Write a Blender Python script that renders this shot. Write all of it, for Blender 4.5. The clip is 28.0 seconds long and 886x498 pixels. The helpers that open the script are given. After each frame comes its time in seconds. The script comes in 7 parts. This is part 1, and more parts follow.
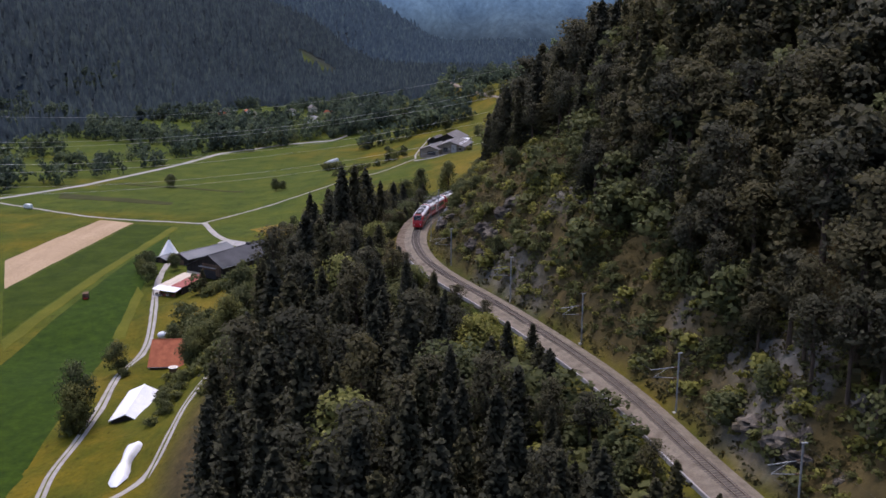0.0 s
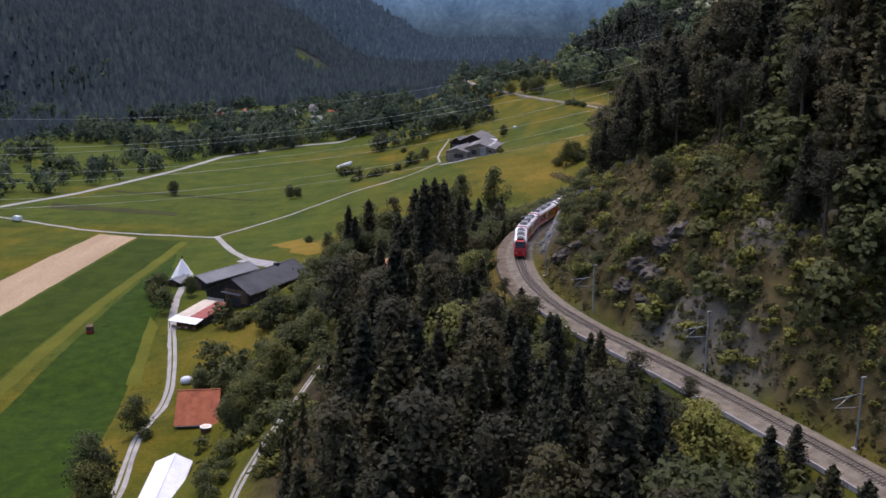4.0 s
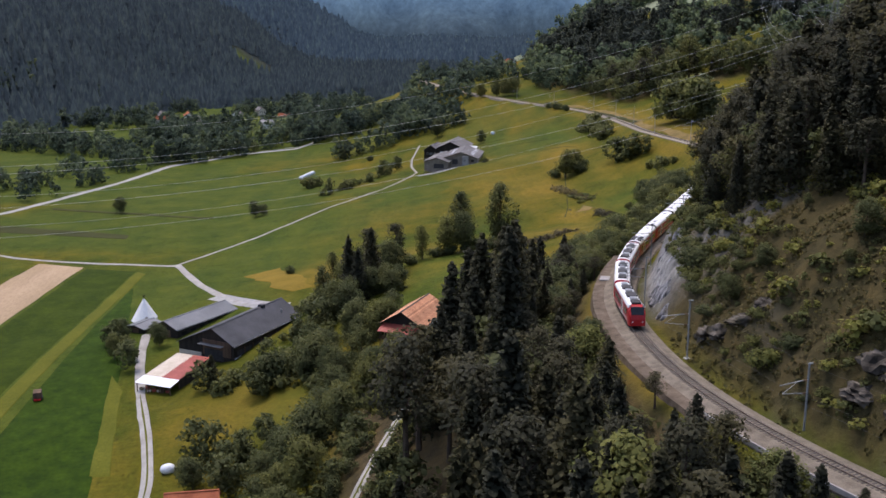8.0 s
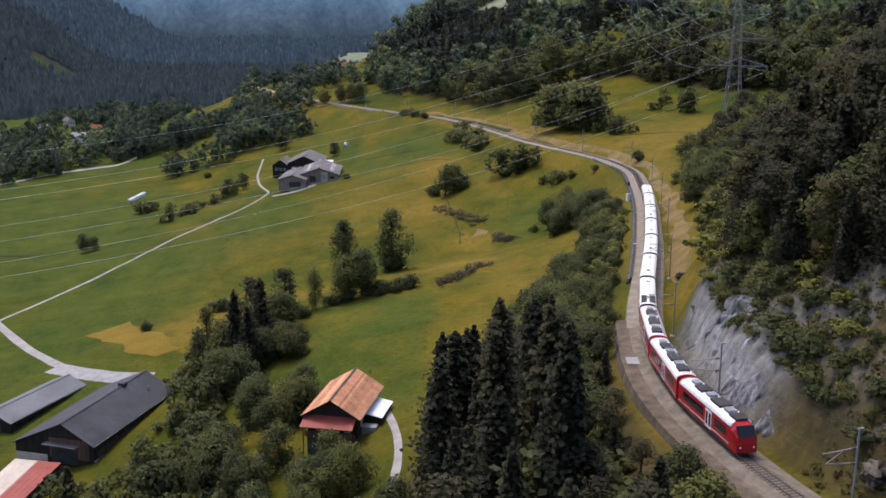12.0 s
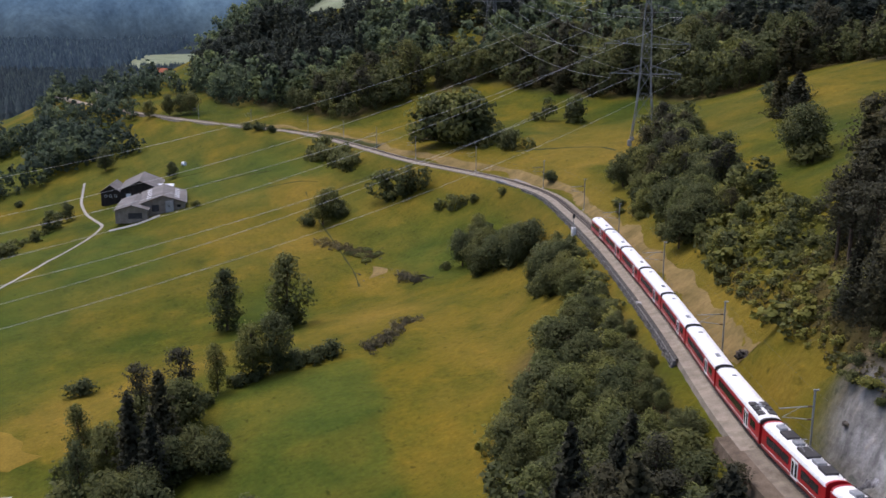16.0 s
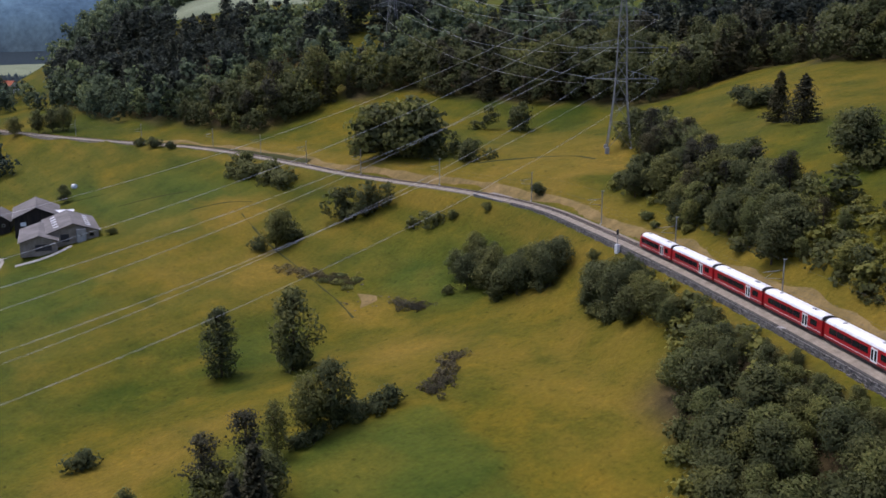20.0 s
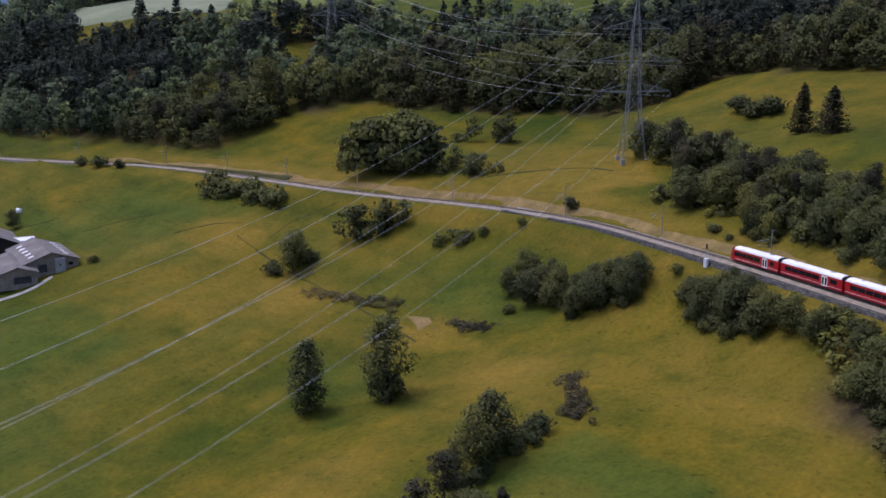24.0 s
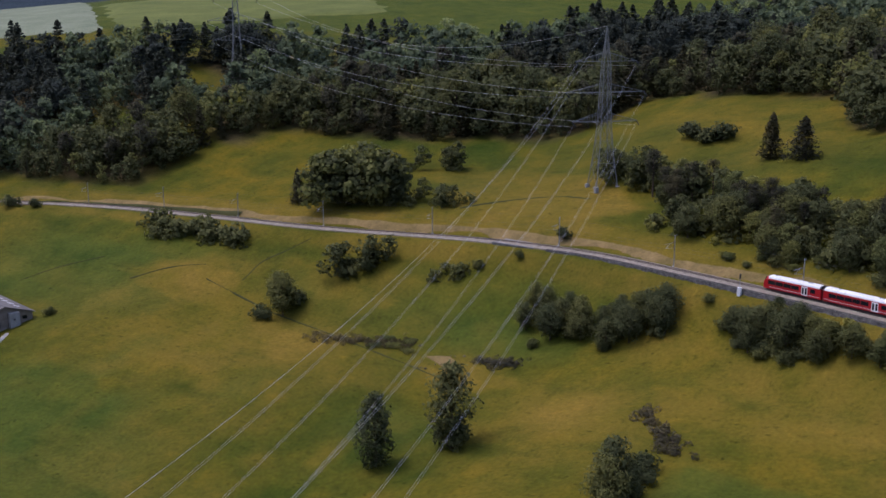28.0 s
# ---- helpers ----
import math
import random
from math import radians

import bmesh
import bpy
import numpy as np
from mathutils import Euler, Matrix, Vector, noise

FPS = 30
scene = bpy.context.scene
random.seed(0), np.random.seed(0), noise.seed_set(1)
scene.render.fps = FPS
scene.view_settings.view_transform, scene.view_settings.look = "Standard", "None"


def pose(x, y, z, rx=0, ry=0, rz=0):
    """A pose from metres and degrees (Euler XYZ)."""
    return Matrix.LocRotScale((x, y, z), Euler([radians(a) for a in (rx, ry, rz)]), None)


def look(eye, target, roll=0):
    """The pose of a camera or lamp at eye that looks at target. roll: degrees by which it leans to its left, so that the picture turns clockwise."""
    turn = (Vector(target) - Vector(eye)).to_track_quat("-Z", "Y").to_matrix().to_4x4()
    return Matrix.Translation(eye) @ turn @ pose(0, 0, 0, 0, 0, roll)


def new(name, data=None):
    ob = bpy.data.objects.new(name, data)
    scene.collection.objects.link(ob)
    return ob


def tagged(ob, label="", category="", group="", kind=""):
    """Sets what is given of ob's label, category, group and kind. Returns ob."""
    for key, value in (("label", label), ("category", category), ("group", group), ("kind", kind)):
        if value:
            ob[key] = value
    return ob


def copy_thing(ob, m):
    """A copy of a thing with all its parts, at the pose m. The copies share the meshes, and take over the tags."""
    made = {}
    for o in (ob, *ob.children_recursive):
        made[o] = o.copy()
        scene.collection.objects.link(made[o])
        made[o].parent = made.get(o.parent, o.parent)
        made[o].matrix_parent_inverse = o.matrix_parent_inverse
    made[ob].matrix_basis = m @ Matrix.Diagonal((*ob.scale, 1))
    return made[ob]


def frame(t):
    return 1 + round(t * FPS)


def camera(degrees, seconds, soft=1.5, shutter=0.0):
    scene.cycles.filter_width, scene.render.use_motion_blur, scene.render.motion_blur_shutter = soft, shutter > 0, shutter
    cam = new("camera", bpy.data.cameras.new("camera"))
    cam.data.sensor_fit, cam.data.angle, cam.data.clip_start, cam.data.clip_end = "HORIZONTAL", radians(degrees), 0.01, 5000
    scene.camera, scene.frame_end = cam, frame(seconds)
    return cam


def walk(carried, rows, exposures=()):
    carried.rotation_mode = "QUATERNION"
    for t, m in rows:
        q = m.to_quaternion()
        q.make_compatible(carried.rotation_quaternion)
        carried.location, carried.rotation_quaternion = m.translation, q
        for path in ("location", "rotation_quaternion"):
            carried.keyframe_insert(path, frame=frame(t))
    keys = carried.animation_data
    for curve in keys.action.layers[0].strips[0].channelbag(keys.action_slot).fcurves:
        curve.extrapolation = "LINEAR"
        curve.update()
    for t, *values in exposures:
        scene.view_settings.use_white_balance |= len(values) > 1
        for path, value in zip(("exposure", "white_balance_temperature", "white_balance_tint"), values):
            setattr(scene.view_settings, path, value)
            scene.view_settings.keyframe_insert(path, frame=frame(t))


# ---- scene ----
cam = camera(46.73, 28.0, soft=1.6)
# camera: seconds, eye, yaw, pitch, roll
PATH = [
    (0, 11.15, 0.54, 120.43, 2.06, -13.40, 0.12),
    (0.5, 8.13, 8.38, 119.49, 2.06, -13.41, 0.03),
    (1, 4.50, 16.02, 118.62, 2.02, -13.40, 0.04),
    (1.5, 0.71, 22.41, 117.80, 1.91, -13.38, 0.07),
    (2, -3.42, 29.29, 117.05, 1.69, -13.37, 0.09),
    (2.5, -6.99, 36.71, 116.11, 1.48, -13.38, 0.01),
    (3, -11.11, 44.39, 115.24, 1.26, -13.39, -0.03),
    (3.5, -15.11, 51.90, 114.79, 1.18, -13.43, -0.08),
    (5.5, -31.32, 83.14, 113.66, 1.09, -13.49, 0.08),
    (6, -34.91, 90.59, 113.41, 1.07, -13.51, 0.04),
    (6.5, -38.28, 97.70, 113.07, 0.88, -13.52, 0.03),
    (7, -41.35, 105.24, 112.81, 0.19, -13.53, -0.01),
    (7.5, -44.05, 112.36, 112.64, -1.14, -13.55, -0.00),
    (8, -47.08, 120.16, 112.51, -2.69, -13.55, 0.03),
    (8.5, -49.89, 127.35, 112.34, -3.68, -13.56, -0.00),
    (9, -52.86, 134.98, 112.17, -4.57, -13.57, -0.01),
    (9.5, -55.59, 142.10, 112.15, -5.44, -13.57, -0.03),
    (10, -58.33, 149.93, 112.07, -6.54, -13.57, -0.01),
    (10.5, -60.60, 157.78, 111.74, -8.07, -13.54, 0.03),
    (11, -62.96, 166.25, 111.57, -10.02, -13.53, -0.01),
    (11.5, -65.24, 174.16, 111.38, -11.71, -13.52, 0.01),
    (12, -67.91, 182.36, 111.34, -13.35, -13.51, 0.10),
    (12.5, -69.96, 189.94, 111.50, -14.79, -13.54, 0.03),
    (13, -72.42, 198.17, 111.46, -16.59, -13.50, 0.19),
    (13.5, -74.36, 205.60, 111.72, -18.21, -13.54, 0.16),
    (15.5, -81.13, 237.54, 112.80, -22.93, -13.64, 0.09),
    (16, -83.37, 245.33, 112.58, -24.66, -13.57, 0.08),
    (16.5, -86.13, 252.58, 112.29, -26.15, -13.45, 0.10),
    (17, -89.68, 259.56, 112.20, -27.62, -13.39, 0.03),
    (17.5, -93.37, 265.91, 112.33, -29.11, -13.36, 0.06),
    (18, -97.79, 272.52, 112.14, -30.50, -13.31, -0.03),
    (18.5, -102.61, 278.67, 111.78, -31.70, -13.27, -0.08),
    (19, -107.80, 284.87, 111.59, -32.96, -13.25, -0.19),
    (19.5, -113.16, 290.57, 111.16, -34.17, -13.19, -0.07),
    (20, -119.41, 296.28, 111.12, -35.26, -13.19, -0.08),
    (20.5, -124.98, 301.78, 110.99, -36.08, -13.20, -0.13),
    (21, -130.64, 307.76, 110.60, -37.02, -13.14, -0.04),
    (21.5, -135.93, 312.99, 110.76, -38.32, -13.13, -0.02),
    (23.5, -160.23, 336.25, 114.18, -43.90, -13.15, -0.06),
    (24, -165.72, 342.12, 115.17, -44.68, -13.08, -0.10),
    (24.5, -170.58, 347.93, 116.22, -45.49, -13.04, -0.13),
    (25, -175.83, 353.91, 117.57, -46.58, -13.02, -0.19),
    (25.5, -180.70, 359.96, 118.43, -47.88, -12.94, -0.18),
    (26, -185.79, 366.45, 119.95, -49.53, -12.96, -0.20),
    (26.5, -190.82, 372.69, 121.91, -51.05, -13.04, -0.26),
    (27, -195.48, 379.02, 123.48, -52.56, -13.04, -0.29),
    (27.5, -199.91, 385.35, 124.74, -54.12, -13.01, -0.29),
    (28, -204.27, 391.81, 124.87, -55.77, -12.78, -0.21),
]
walk(cam, [(t, pose(x, y, z, 90 + pitch, 0, yaw) @ pose(0, 0, 0, 0, 0, roll)) for t, x, y, z, yaw, pitch, roll in PATH],
     [(0, 0.95, 6200, 23), (3.5, 0.97, 6220, 22), (8, 1.02, 6350, 18), (13, 1.02, 6350, 18), (17, 0.92, 6280, 18), (21, 0.82, 6050, 21), (25, 0.71, 5850, 25), (28, 0.62, 5850, 25)])

# ---- light: a bright overcast afternoon ----
world = bpy.data.worlds.new("world")
scene.world = world
world.use_nodes = True
wn, wl = world.node_tree.nodes, world.node_tree.links
SUN_UP, SUN_AZ = 68.0, 335.0
sky = wn.new("ShaderNodeTexSky")
sky.sky_type = "NISHITA"
sky.sun_disc = False
sky.sun_elevation = radians(SUN_UP)
sky.sun_rotation = radians(SUN_AZ)
sky.air_density, sky.dust_density = 1.0, 3.0
wn["Background"].inputs["Strength"].default_value = 0.14
wl.new(sky.outputs[0], wn["Background"].inputs["Color"])
sun_data = bpy.data.lights.new("sun", "SUN")
sun_data.energy, sun_data.angle, sun_data.color = 0.95, radians(18), (1.0, 0.95, 0.86)
sun = new("sun", sun_data)
az = radians(SUN_AZ)
sun_dir = Vector((math.sin(az) * math.cos(radians(SUN_UP)), math.cos(az) * math.cos(radians(SUN_UP)), math.sin(radians(SUN_UP))))
sun.matrix_world = look(tuple(sun_dir * 600 + Vector((0, 400, 0))), (0, 400, 0))
scene.view_settings.exposure = 0.7

# ---- materials ----
def shader(name, rough=0.8, metal=0.0):
    m = bpy.data.materials.new(name)
    m.use_nodes = True
    b = m.node_tree.nodes["Principled BSDF"]
    b.inputs["Roughness"].default_value, b.inputs["Metallic"].default_value = rough, metal
    if "Specular IOR Level" in b.inputs:
        b.inputs["Specular IOR Level"].default_value = 0.3 if rough < 0.75 else 0.17 if rough < 0.88 else 0.06
    return m, m.node_tree.nodes, m.node_tree.links, b


def ramp(n, l, fac, stops):
    r = n.new("ShaderNodeValToRGB")
    e = r.color_ramp.elements
    e[0].position, e[0].color = stops[0][0], (*stops[0][1], 1)
    e[1].position, e[1].color = stops[-1][0], (*stops[-1][1], 1)
    for p, c in stops[1:-1]:
        k = e.new(p)
        k.color = (*c, 1)
    l.new(fac, r.inputs["Fac"])
    return r.outputs["Color"]


def grain(n, l, scale, detail=4.0, rough=0.6, where=None, stretch=None, turn=(0, 0, 0)):
    t = n.new("ShaderNodeTexNoise")
    t.inputs["Scale"].default_value, t.inputs["Detail"].default_value, t.inputs["Roughness"].default_value = scale, detail, rough
    if where is None:
        where = n.new("ShaderNodeTexCoord").outputs["Object"]
    if stretch:
        mp = n.new("ShaderNodeMapping")
        mp.inputs["Scale"].default_value = stretch
        mp.inputs["Rotation"].default_value = turn
        l.new(where, mp.inputs["Vector"])
        where = mp.outputs["Vector"]
    l.new(where, t.inputs["Vector"])
    return t.outputs["Fac"]


def blend(n, l, fac, a, b, kind="MIX"):
    x = n.new("ShaderNodeMix")
    x.data_type, x.blend_type = "RGBA", kind
    for value, spot in ((fac, 0), (a, 6), (b, 7)):
        if isinstance(value, (int, float)):
            x.inputs[spot].default_value = value
        elif isinstance(value, tuple):
            x.inputs[spot].default_value = (*value, 1)
        else:
            l.new(value, x.inputs[spot])
    return x.outputs[2]


def bump(n, l, b, height, strength=0.4, distance=0.05):
    k = n.new("ShaderNodeBump")
    k.inputs["Strength"].default_value, k.inputs["Distance"].default_value = strength, distance
    l.new(height, k.inputs["Height"])
    l.new(k.outputs["Normal"], b.inputs["Normal"])


def worn(name, light, dark, scale=1.5, fine=14.0, rough=0.8, metal=0.0, relief=0.3, depth=0.02, stretch=None, shade=0.0):
    """A surface of two tones at two scales, with fine relief; shade: how far single pieces differ."""
    m, n, l, b = shader(name, rough, metal)
    big, small = grain(n, l, scale, 3, stretch=stretch), grain(n, l, fine, 5, stretch=stretch)
    c = ramp(n, l, big, [(0.3, dark), (0.7, light)])
    tone = ramp(n, l, small, [(0.25, (0.72, 0.72, 0.72)), (0.75, (1.12, 1.12, 1.12))])
    c = blend(n, l, 1.0, c, tone, "MULTIPLY")
    if shade:
        info = n.new("ShaderNodeObjectInfo")
        c = blend(n, l, 1.0, c, ramp(n, l, info.outputs["Random"], [(0.0, (1 - shade,) * 3), (1.0, (1 + shade,) * 3)]), "MULTIPLY")
    l.new(c, b.inputs["Base Color"])
    if relief:
        bump(n, l, b, small, relief, depth)
    return m


def thin_leaf(n, l, b, c):
    """Lets some light through the leaves."""
    through_leaf, both = n.new("ShaderNodeBsdfTranslucent"), n.new("ShaderNodeMixShader")
    l.new(c, through_leaf.inputs["Color"])
    both.inputs["Fac"].default_value = 0.5
    l.new(b.outputs[0], both.inputs[1])
    l.new(through_leaf.outputs[0], both.inputs[2])
    l.new(both.outputs[0], n["Material Output"].inputs["Surface"])


def foliage(name, dark, light, islands=True):
    """Leaves: tone by tree, by clump and by leaf."""
    m, n, l, b = shader(name, 0.75)
    info, geo = n.new("ShaderNodeObjectInfo"), n.new("ShaderNodeNewGeometry")
    c = ramp(n, l, geo.outputs["Random Per Island"], [(0.0, dark), (0.6, tuple(0.5 * (p + q) for p, q in zip(dark, light))), (1.0, light)])
    c = blend(n, l, 1.0, c, ramp(n, l, info.outputs["Random"], [(0.0, (0.74, 0.79, 0.8)), (0.5, (1.0, 1.0, 0.95)), (1.0, (1.35, 1.25, 0.9))]), "MULTIPLY")
    spray = grain(n, l, 2.6, 3, 0.7)
    c = blend(n, l, 1.0, c, ramp(n, l, spray, [(0.3, (0.9, 0.9, 0.9)), (0.5, (0.99, 0.99, 0.99)), (0.7, (1.1, 1.09, 1.05))]), "MULTIPLY")
    bump(n, l, b, spray, 0.2, 0.2)
    patch = grain(n, l, 0.45, 2)
    c = blend(n, l, 1.0, c, ramp(n, l, patch, [(0.3, (0.8, 0.82, 0.8)), (0.7, (1.2, 1.18, 1.1))]), "MULTIPLY")
    l.new(c, b.inputs["Base Color"])
    thin_leaf(n, l, b, c)
    return m


def woodland(name, dark, light, spread=1.0):
    """Joined trees far off: tone by tree, and broad patches."""
    m, n, l, b = shader(name, 0.8)
    geo = n.new("ShaderNodeNewGeometry")
    c = ramp(n, l, geo.outputs["Random Per Island"], [(0.0, dark), (1.0, light)])
    tree = n.new("ShaderNodeAttribute")
    tree.attribute_name = "tree_tone"
    c = blend(n, l, 1.0, c, ramp(n, l, tree.outputs["Fac"], [(p, tuple(1 + spread * (v - 1) for v in q)) for p, q in ((0.0, (0.62, 0.68, 0.72)), (0.5, (0.96, 0.97, 0.98)), (0.85, (1.2, 1.2, 1.08)), (1.0, (1.65, 1.55, 1.15)))]), "MULTIPLY")
    spray = grain(n, l, 0.9, 4, 0.7)
    c = blend(n, l, 1.0, c, ramp(n, l, spray, [(0.3, (0.78, 0.8, 0.82)), (0.5, (0.98, 0.98, 0.98)), (0.7, (1.2, 1.18, 1.12))]), "MULTIPLY")
    bump(n, l, b, spray, 0.5, 0.4)
    c = blend(n, l, 1.0, c, ramp(n, l, grain(n, l, 0.07, 3), [(0.28, (0.55, 0.6, 0.62)), (0.5, (1.0, 1.0, 1.0)), (0.7, (1.75, 1.6, 1.25))]), "MULTIPLY")
    l.new(c, b.inputs["Base Color"])
    thin_leaf(n, l, b, c)
    return m


SPRUCE = foliage("spruce_needles", (0.054, 0.055, 0.038), (0.064, 0.064, 0.042))
PINE = foliage("pine_needles", (0.059, 0.058, 0.039), (0.073, 0.071, 0.045))
# conifers of the distant hill, cooled by haze put into the needle colour
HILL_FIR = foliage("hazed_hill_needles", (0.056, 0.066, 0.054), (0.068, 0.080, 0.064))
LEAF = foliage("broad_leaves", (0.080, 0.091, 0.041), (0.118, 0.127, 0.052))
LEAF_LIGHT = foliage("pale_leaves", (0.12, 0.135, 0.05), (0.18, 0.185, 0.066))
WITHERED = foliage("withered_leaves", (0.07, 0.065, 0.045), (0.14, 0.125, 0.085))
# far forest in three zones, distance haze put into the base colours
WOOD_FAR = woodland("far_wood_hazed", (0.036, 0.056, 0.070), (0.050, 0.074, 0.088), 0.3)
WOOD_UPPER = woodland("upper_wood_hazed", (0.046, 0.074, 0.094), (0.060, 0.092, 0.114), 0.3)
WOOD_HEAD = woodland("valley_head_hazed", (0.050, 0.084, 0.118), (0.062, 0.100, 0.138), 0.3)
WOOD_VALLEY = woodland("valley_wood", (0.056, 0.078, 0.056), (0.068, 0.092, 0.062))
WOOD_MID = woodland("hill_wood", (0.092, 0.122, 0.070), (0.118, 0.150, 0.084))
BARK = worn("bark", (0.13, 0.095, 0.07), (0.05, 0.038, 0.03), 3, 20, 0.95, stretch=(1, 1, 0.2), relief=0.6)
GRAVEL = worn("gravel", (0.38, 0.362, 0.335), (0.25, 0.233, 0.21), 0.25, 9, 0.95, relief=0.6, depth=0.05)
EARTH = worn("earthy_gravel", (0.17, 0.135, 0.1), (0.085, 0.066, 0.048), 0.5, 5, 0.95, relief=0.7, depth=0.08)
BALLAST = worn("ballast", (0.225, 0.192, 0.15), (0.125, 0.105, 0.08), 0.55, 7, 0.95, relief=0.8, depth=0.08)
BALLAST_PALE = worn("pale_ballast", (0.31, 0.268, 0.212), (0.19, 0.163, 0.128), 0.55, 7, 0.95, relief=0.8, depth=0.08)
ASPHALT = worn("road_surface", (0.357, 0.348, 0.34), (0.289, 0.281, 0.272), 0.15, 6, 0.9)
RAIL = worn("rail_steel", (0.27, 0.22, 0.18), (0.15, 0.11, 0.085), 1.0, 8, 0.6, 0.4)
SLEEPER = worn("sleeper", (0.128, 0.112, 0.1), (0.072, 0.064, 0.056), 1.0, 9, 0.9)
STONE = worn("rubble_stone", (0.15, 0.143, 0.133), (0.055, 0.053, 0.05), 0.9, 5, 0.95, relief=0.6, depth=0.05, shade=0.3)
MORTAR = worn("wall_core", (0.096, 0.092, 0.084), (0.048, 0.0448, 0.04), 0.6, 6, 0.95)
HEATH = foliage("heath_scrub", (0.062, 0.060, 0.026), (0.15, 0.115, 0.042))


def rock_material(name, tone=(1.0, 1.0, 1.0)):
    """Fractured slabs: pale streaks down the dip, dark cracks between."""
    m, n, l, b = shader(name, 0.9)
    streak = grain(n, l, 0.75, 7, 0.72, stretch=(1.0, 1.5, 0.3), turn=(0.6, 0, 0))
    c = ramp(n, l, streak, [(0.34, (0.05, 0.05, 0.052)), (0.46, (0.16, 0.16, 0.165)), (0.56, (0.29, 0.29, 0.30)), (0.7, (0.47, 0.47, 0.48))])
    broad = grain(n, l, 0.16, 3, 0.6, stretch=(1.0, 1.0, 0.45), turn=(0.6, 0, 0))
    c = blend(n, l, 1.0, c, ramp(n, l, broad, [(p, tuple(k * v for k, v in zip(tone, q))) for p, q in ((0.36, (0.32, 0.325, 0.335)), (0.5, (0.8, 0.8, 0.8)), (0.64, (1.15, 1.15, 1.14)))]), "MULTIPLY")
    moss = grain(n, l, 0.22, 4)
    c = blend(n, l, ramp(n, l, moss, [(0.55, (0, 0, 0)), (0.72, (0.8, 0.8, 0.8))]), c, (0.075, 0.062, 0.028))
    l.new(c, b.inputs["Base Color"])
    bump(n, l, b, streak, 0.9, 0.35)
    return m


ROCK = rock_material("cliff_rock")
CRAG = rock_material("weathered_crag", (0.46, 0.40, 0.32))
GALVANISED = worn("galvanised_steel", (0.33, 0.34, 0.34), (0.22, 0.23, 0.23), 1.2, 10, 0.6, 0.3)
PYLON_STEEL = worn("pylon_steel", (0.25, 0.255, 0.245), (0.165, 0.17, 0.16), 0.6, 6, 0.7, 0.2)
CABLE = worn("cable", (0.5, 0.51, 0.515), (0.4, 0.41, 0.415), 0.2, 4, 0.5, 0.1, relief=0)
OVERHEAD = worn("overhead_wire", (0.10, 0.10, 0.10), (0.06, 0.06, 0.06), 0.5, 6, 0.6, 0.3, relief=0)
TRAIN_RED = worn("red_paint", (0.416, 0.0144, 0.0176), (0.36, 0.0112, 0.0144), 0.5, 6, 0.35, relief=0.05)
TRAIN_DARK = worn("dark_underframe", (0.06, 0.055, 0.055), (0.025, 0.024, 0.024), 0.8, 6, 0.7)
TRAIN_ROOF = worn("white_roof_paint", (0.80, 0.80, 0.80), (0.70, 0.70, 0.69), 0.25, 3, 0.45, relief=0.05)
TRAIN_WHITE = worn("white_paint", (0.82, 0.82, 0.80), (0.76, 0.76, 0.74), 0.6, 6, 0.4, relief=0.05)
ROOF_GREY = worn("grey_roof_gear", (0.34, 0.35, 0.36), (0.20, 0.21, 0.22), 0.8, 6, 0.5, 0.3)
GLASS = worn("tinted_glass", (0.02, 0.022, 0.025), (0.012, 0.013, 0.015), 0.4, 2, 0.08, relief=0)
WOOD_DARK = worn("black_stained_boards", (0.045, 0.036, 0.03), (0.016, 0.014, 0.013), 0.8, 9, 0.85, stretch=(1, 1, 0.15))
WOOD_BROWN = worn("brown_boards", (0.16, 0.10, 0.065), (0.07, 0.045, 0.03), 0.8, 9, 0.85, stretch=(1, 1, 0.15))
SHEET_GREY = worn("grey_sheet_roof", (0.17, 0.174, 0.178), (0.111, 0.115, 0.119), 0.12, 3, 0.55, 0.1)
SLATE_DARK = worn("dark_eternit_roof", (0.0723, 0.0723, 0.0765), (0.0382, 0.0391, 0.0425), 0.15, 4, 0.7)
FARM_ROOF = worn("weathered_roof", (0.185, 0.17, 0.16), (0.105, 0.096, 0.09), 0.15, 3, 0.75)
TILE_RED = worn("red_roof_tile", (0.345, 0.112, 0.0525), (0.225, 0.0638, 0.03), 0.5, 5, 0.8, shade=0.3)
TILE_ORANGE = worn("orange_roof_tile", (0.60, 0.30, 0.165), (0.38, 0.17, 0.09), 0.6, 5, 0.85, shade=0.35)
SHEET_RED = worn("red_sheet_roof", (0.345, 0.075, 0.0525), (0.255, 0.0525, 0.0375), 0.4, 4, 0.6)
SHEET_WHITE = worn("white_sheet", (0.82, 0.83, 0.85), (0.68, 0.70, 0.73), 0.3, 3, 0.5, relief=0.15)
CANVAS = worn("white_canvas", (0.88, 0.87, 0.84), (0.80, 0.79, 0.76), 0.5, 6, 0.9)
FARM_WALL = worn("weathered_farm_wall", (0.30, 0.255, 0.205), (0.17, 0.14, 0.112), 0.5, 4, 0.9)
PLASTER = worn("pale_plaster", (0.66, 0.58, 0.47), (0.5, 0.43, 0.34), 0.35, 5, 0.9)
BRIDGE_STONE = worn("grey_bridge_masonry", (0.25, 0.243, 0.23), (0.15, 0.145, 0.136), 0.5, 4, 0.9, relief=0.5, depth=0.04)
CONCRETE = worn("concrete", (0.368, 0.36, 0.344), (0.256, 0.248, 0.24), 0.5, 6, 0.9)
TAN_SOIL = worn("stubble_soil", (0.39, 0.285, 0.18), (0.3, 0.217, 0.131), 0.08, 2.2, 0.95, stretch=(1, 0.15, 1))
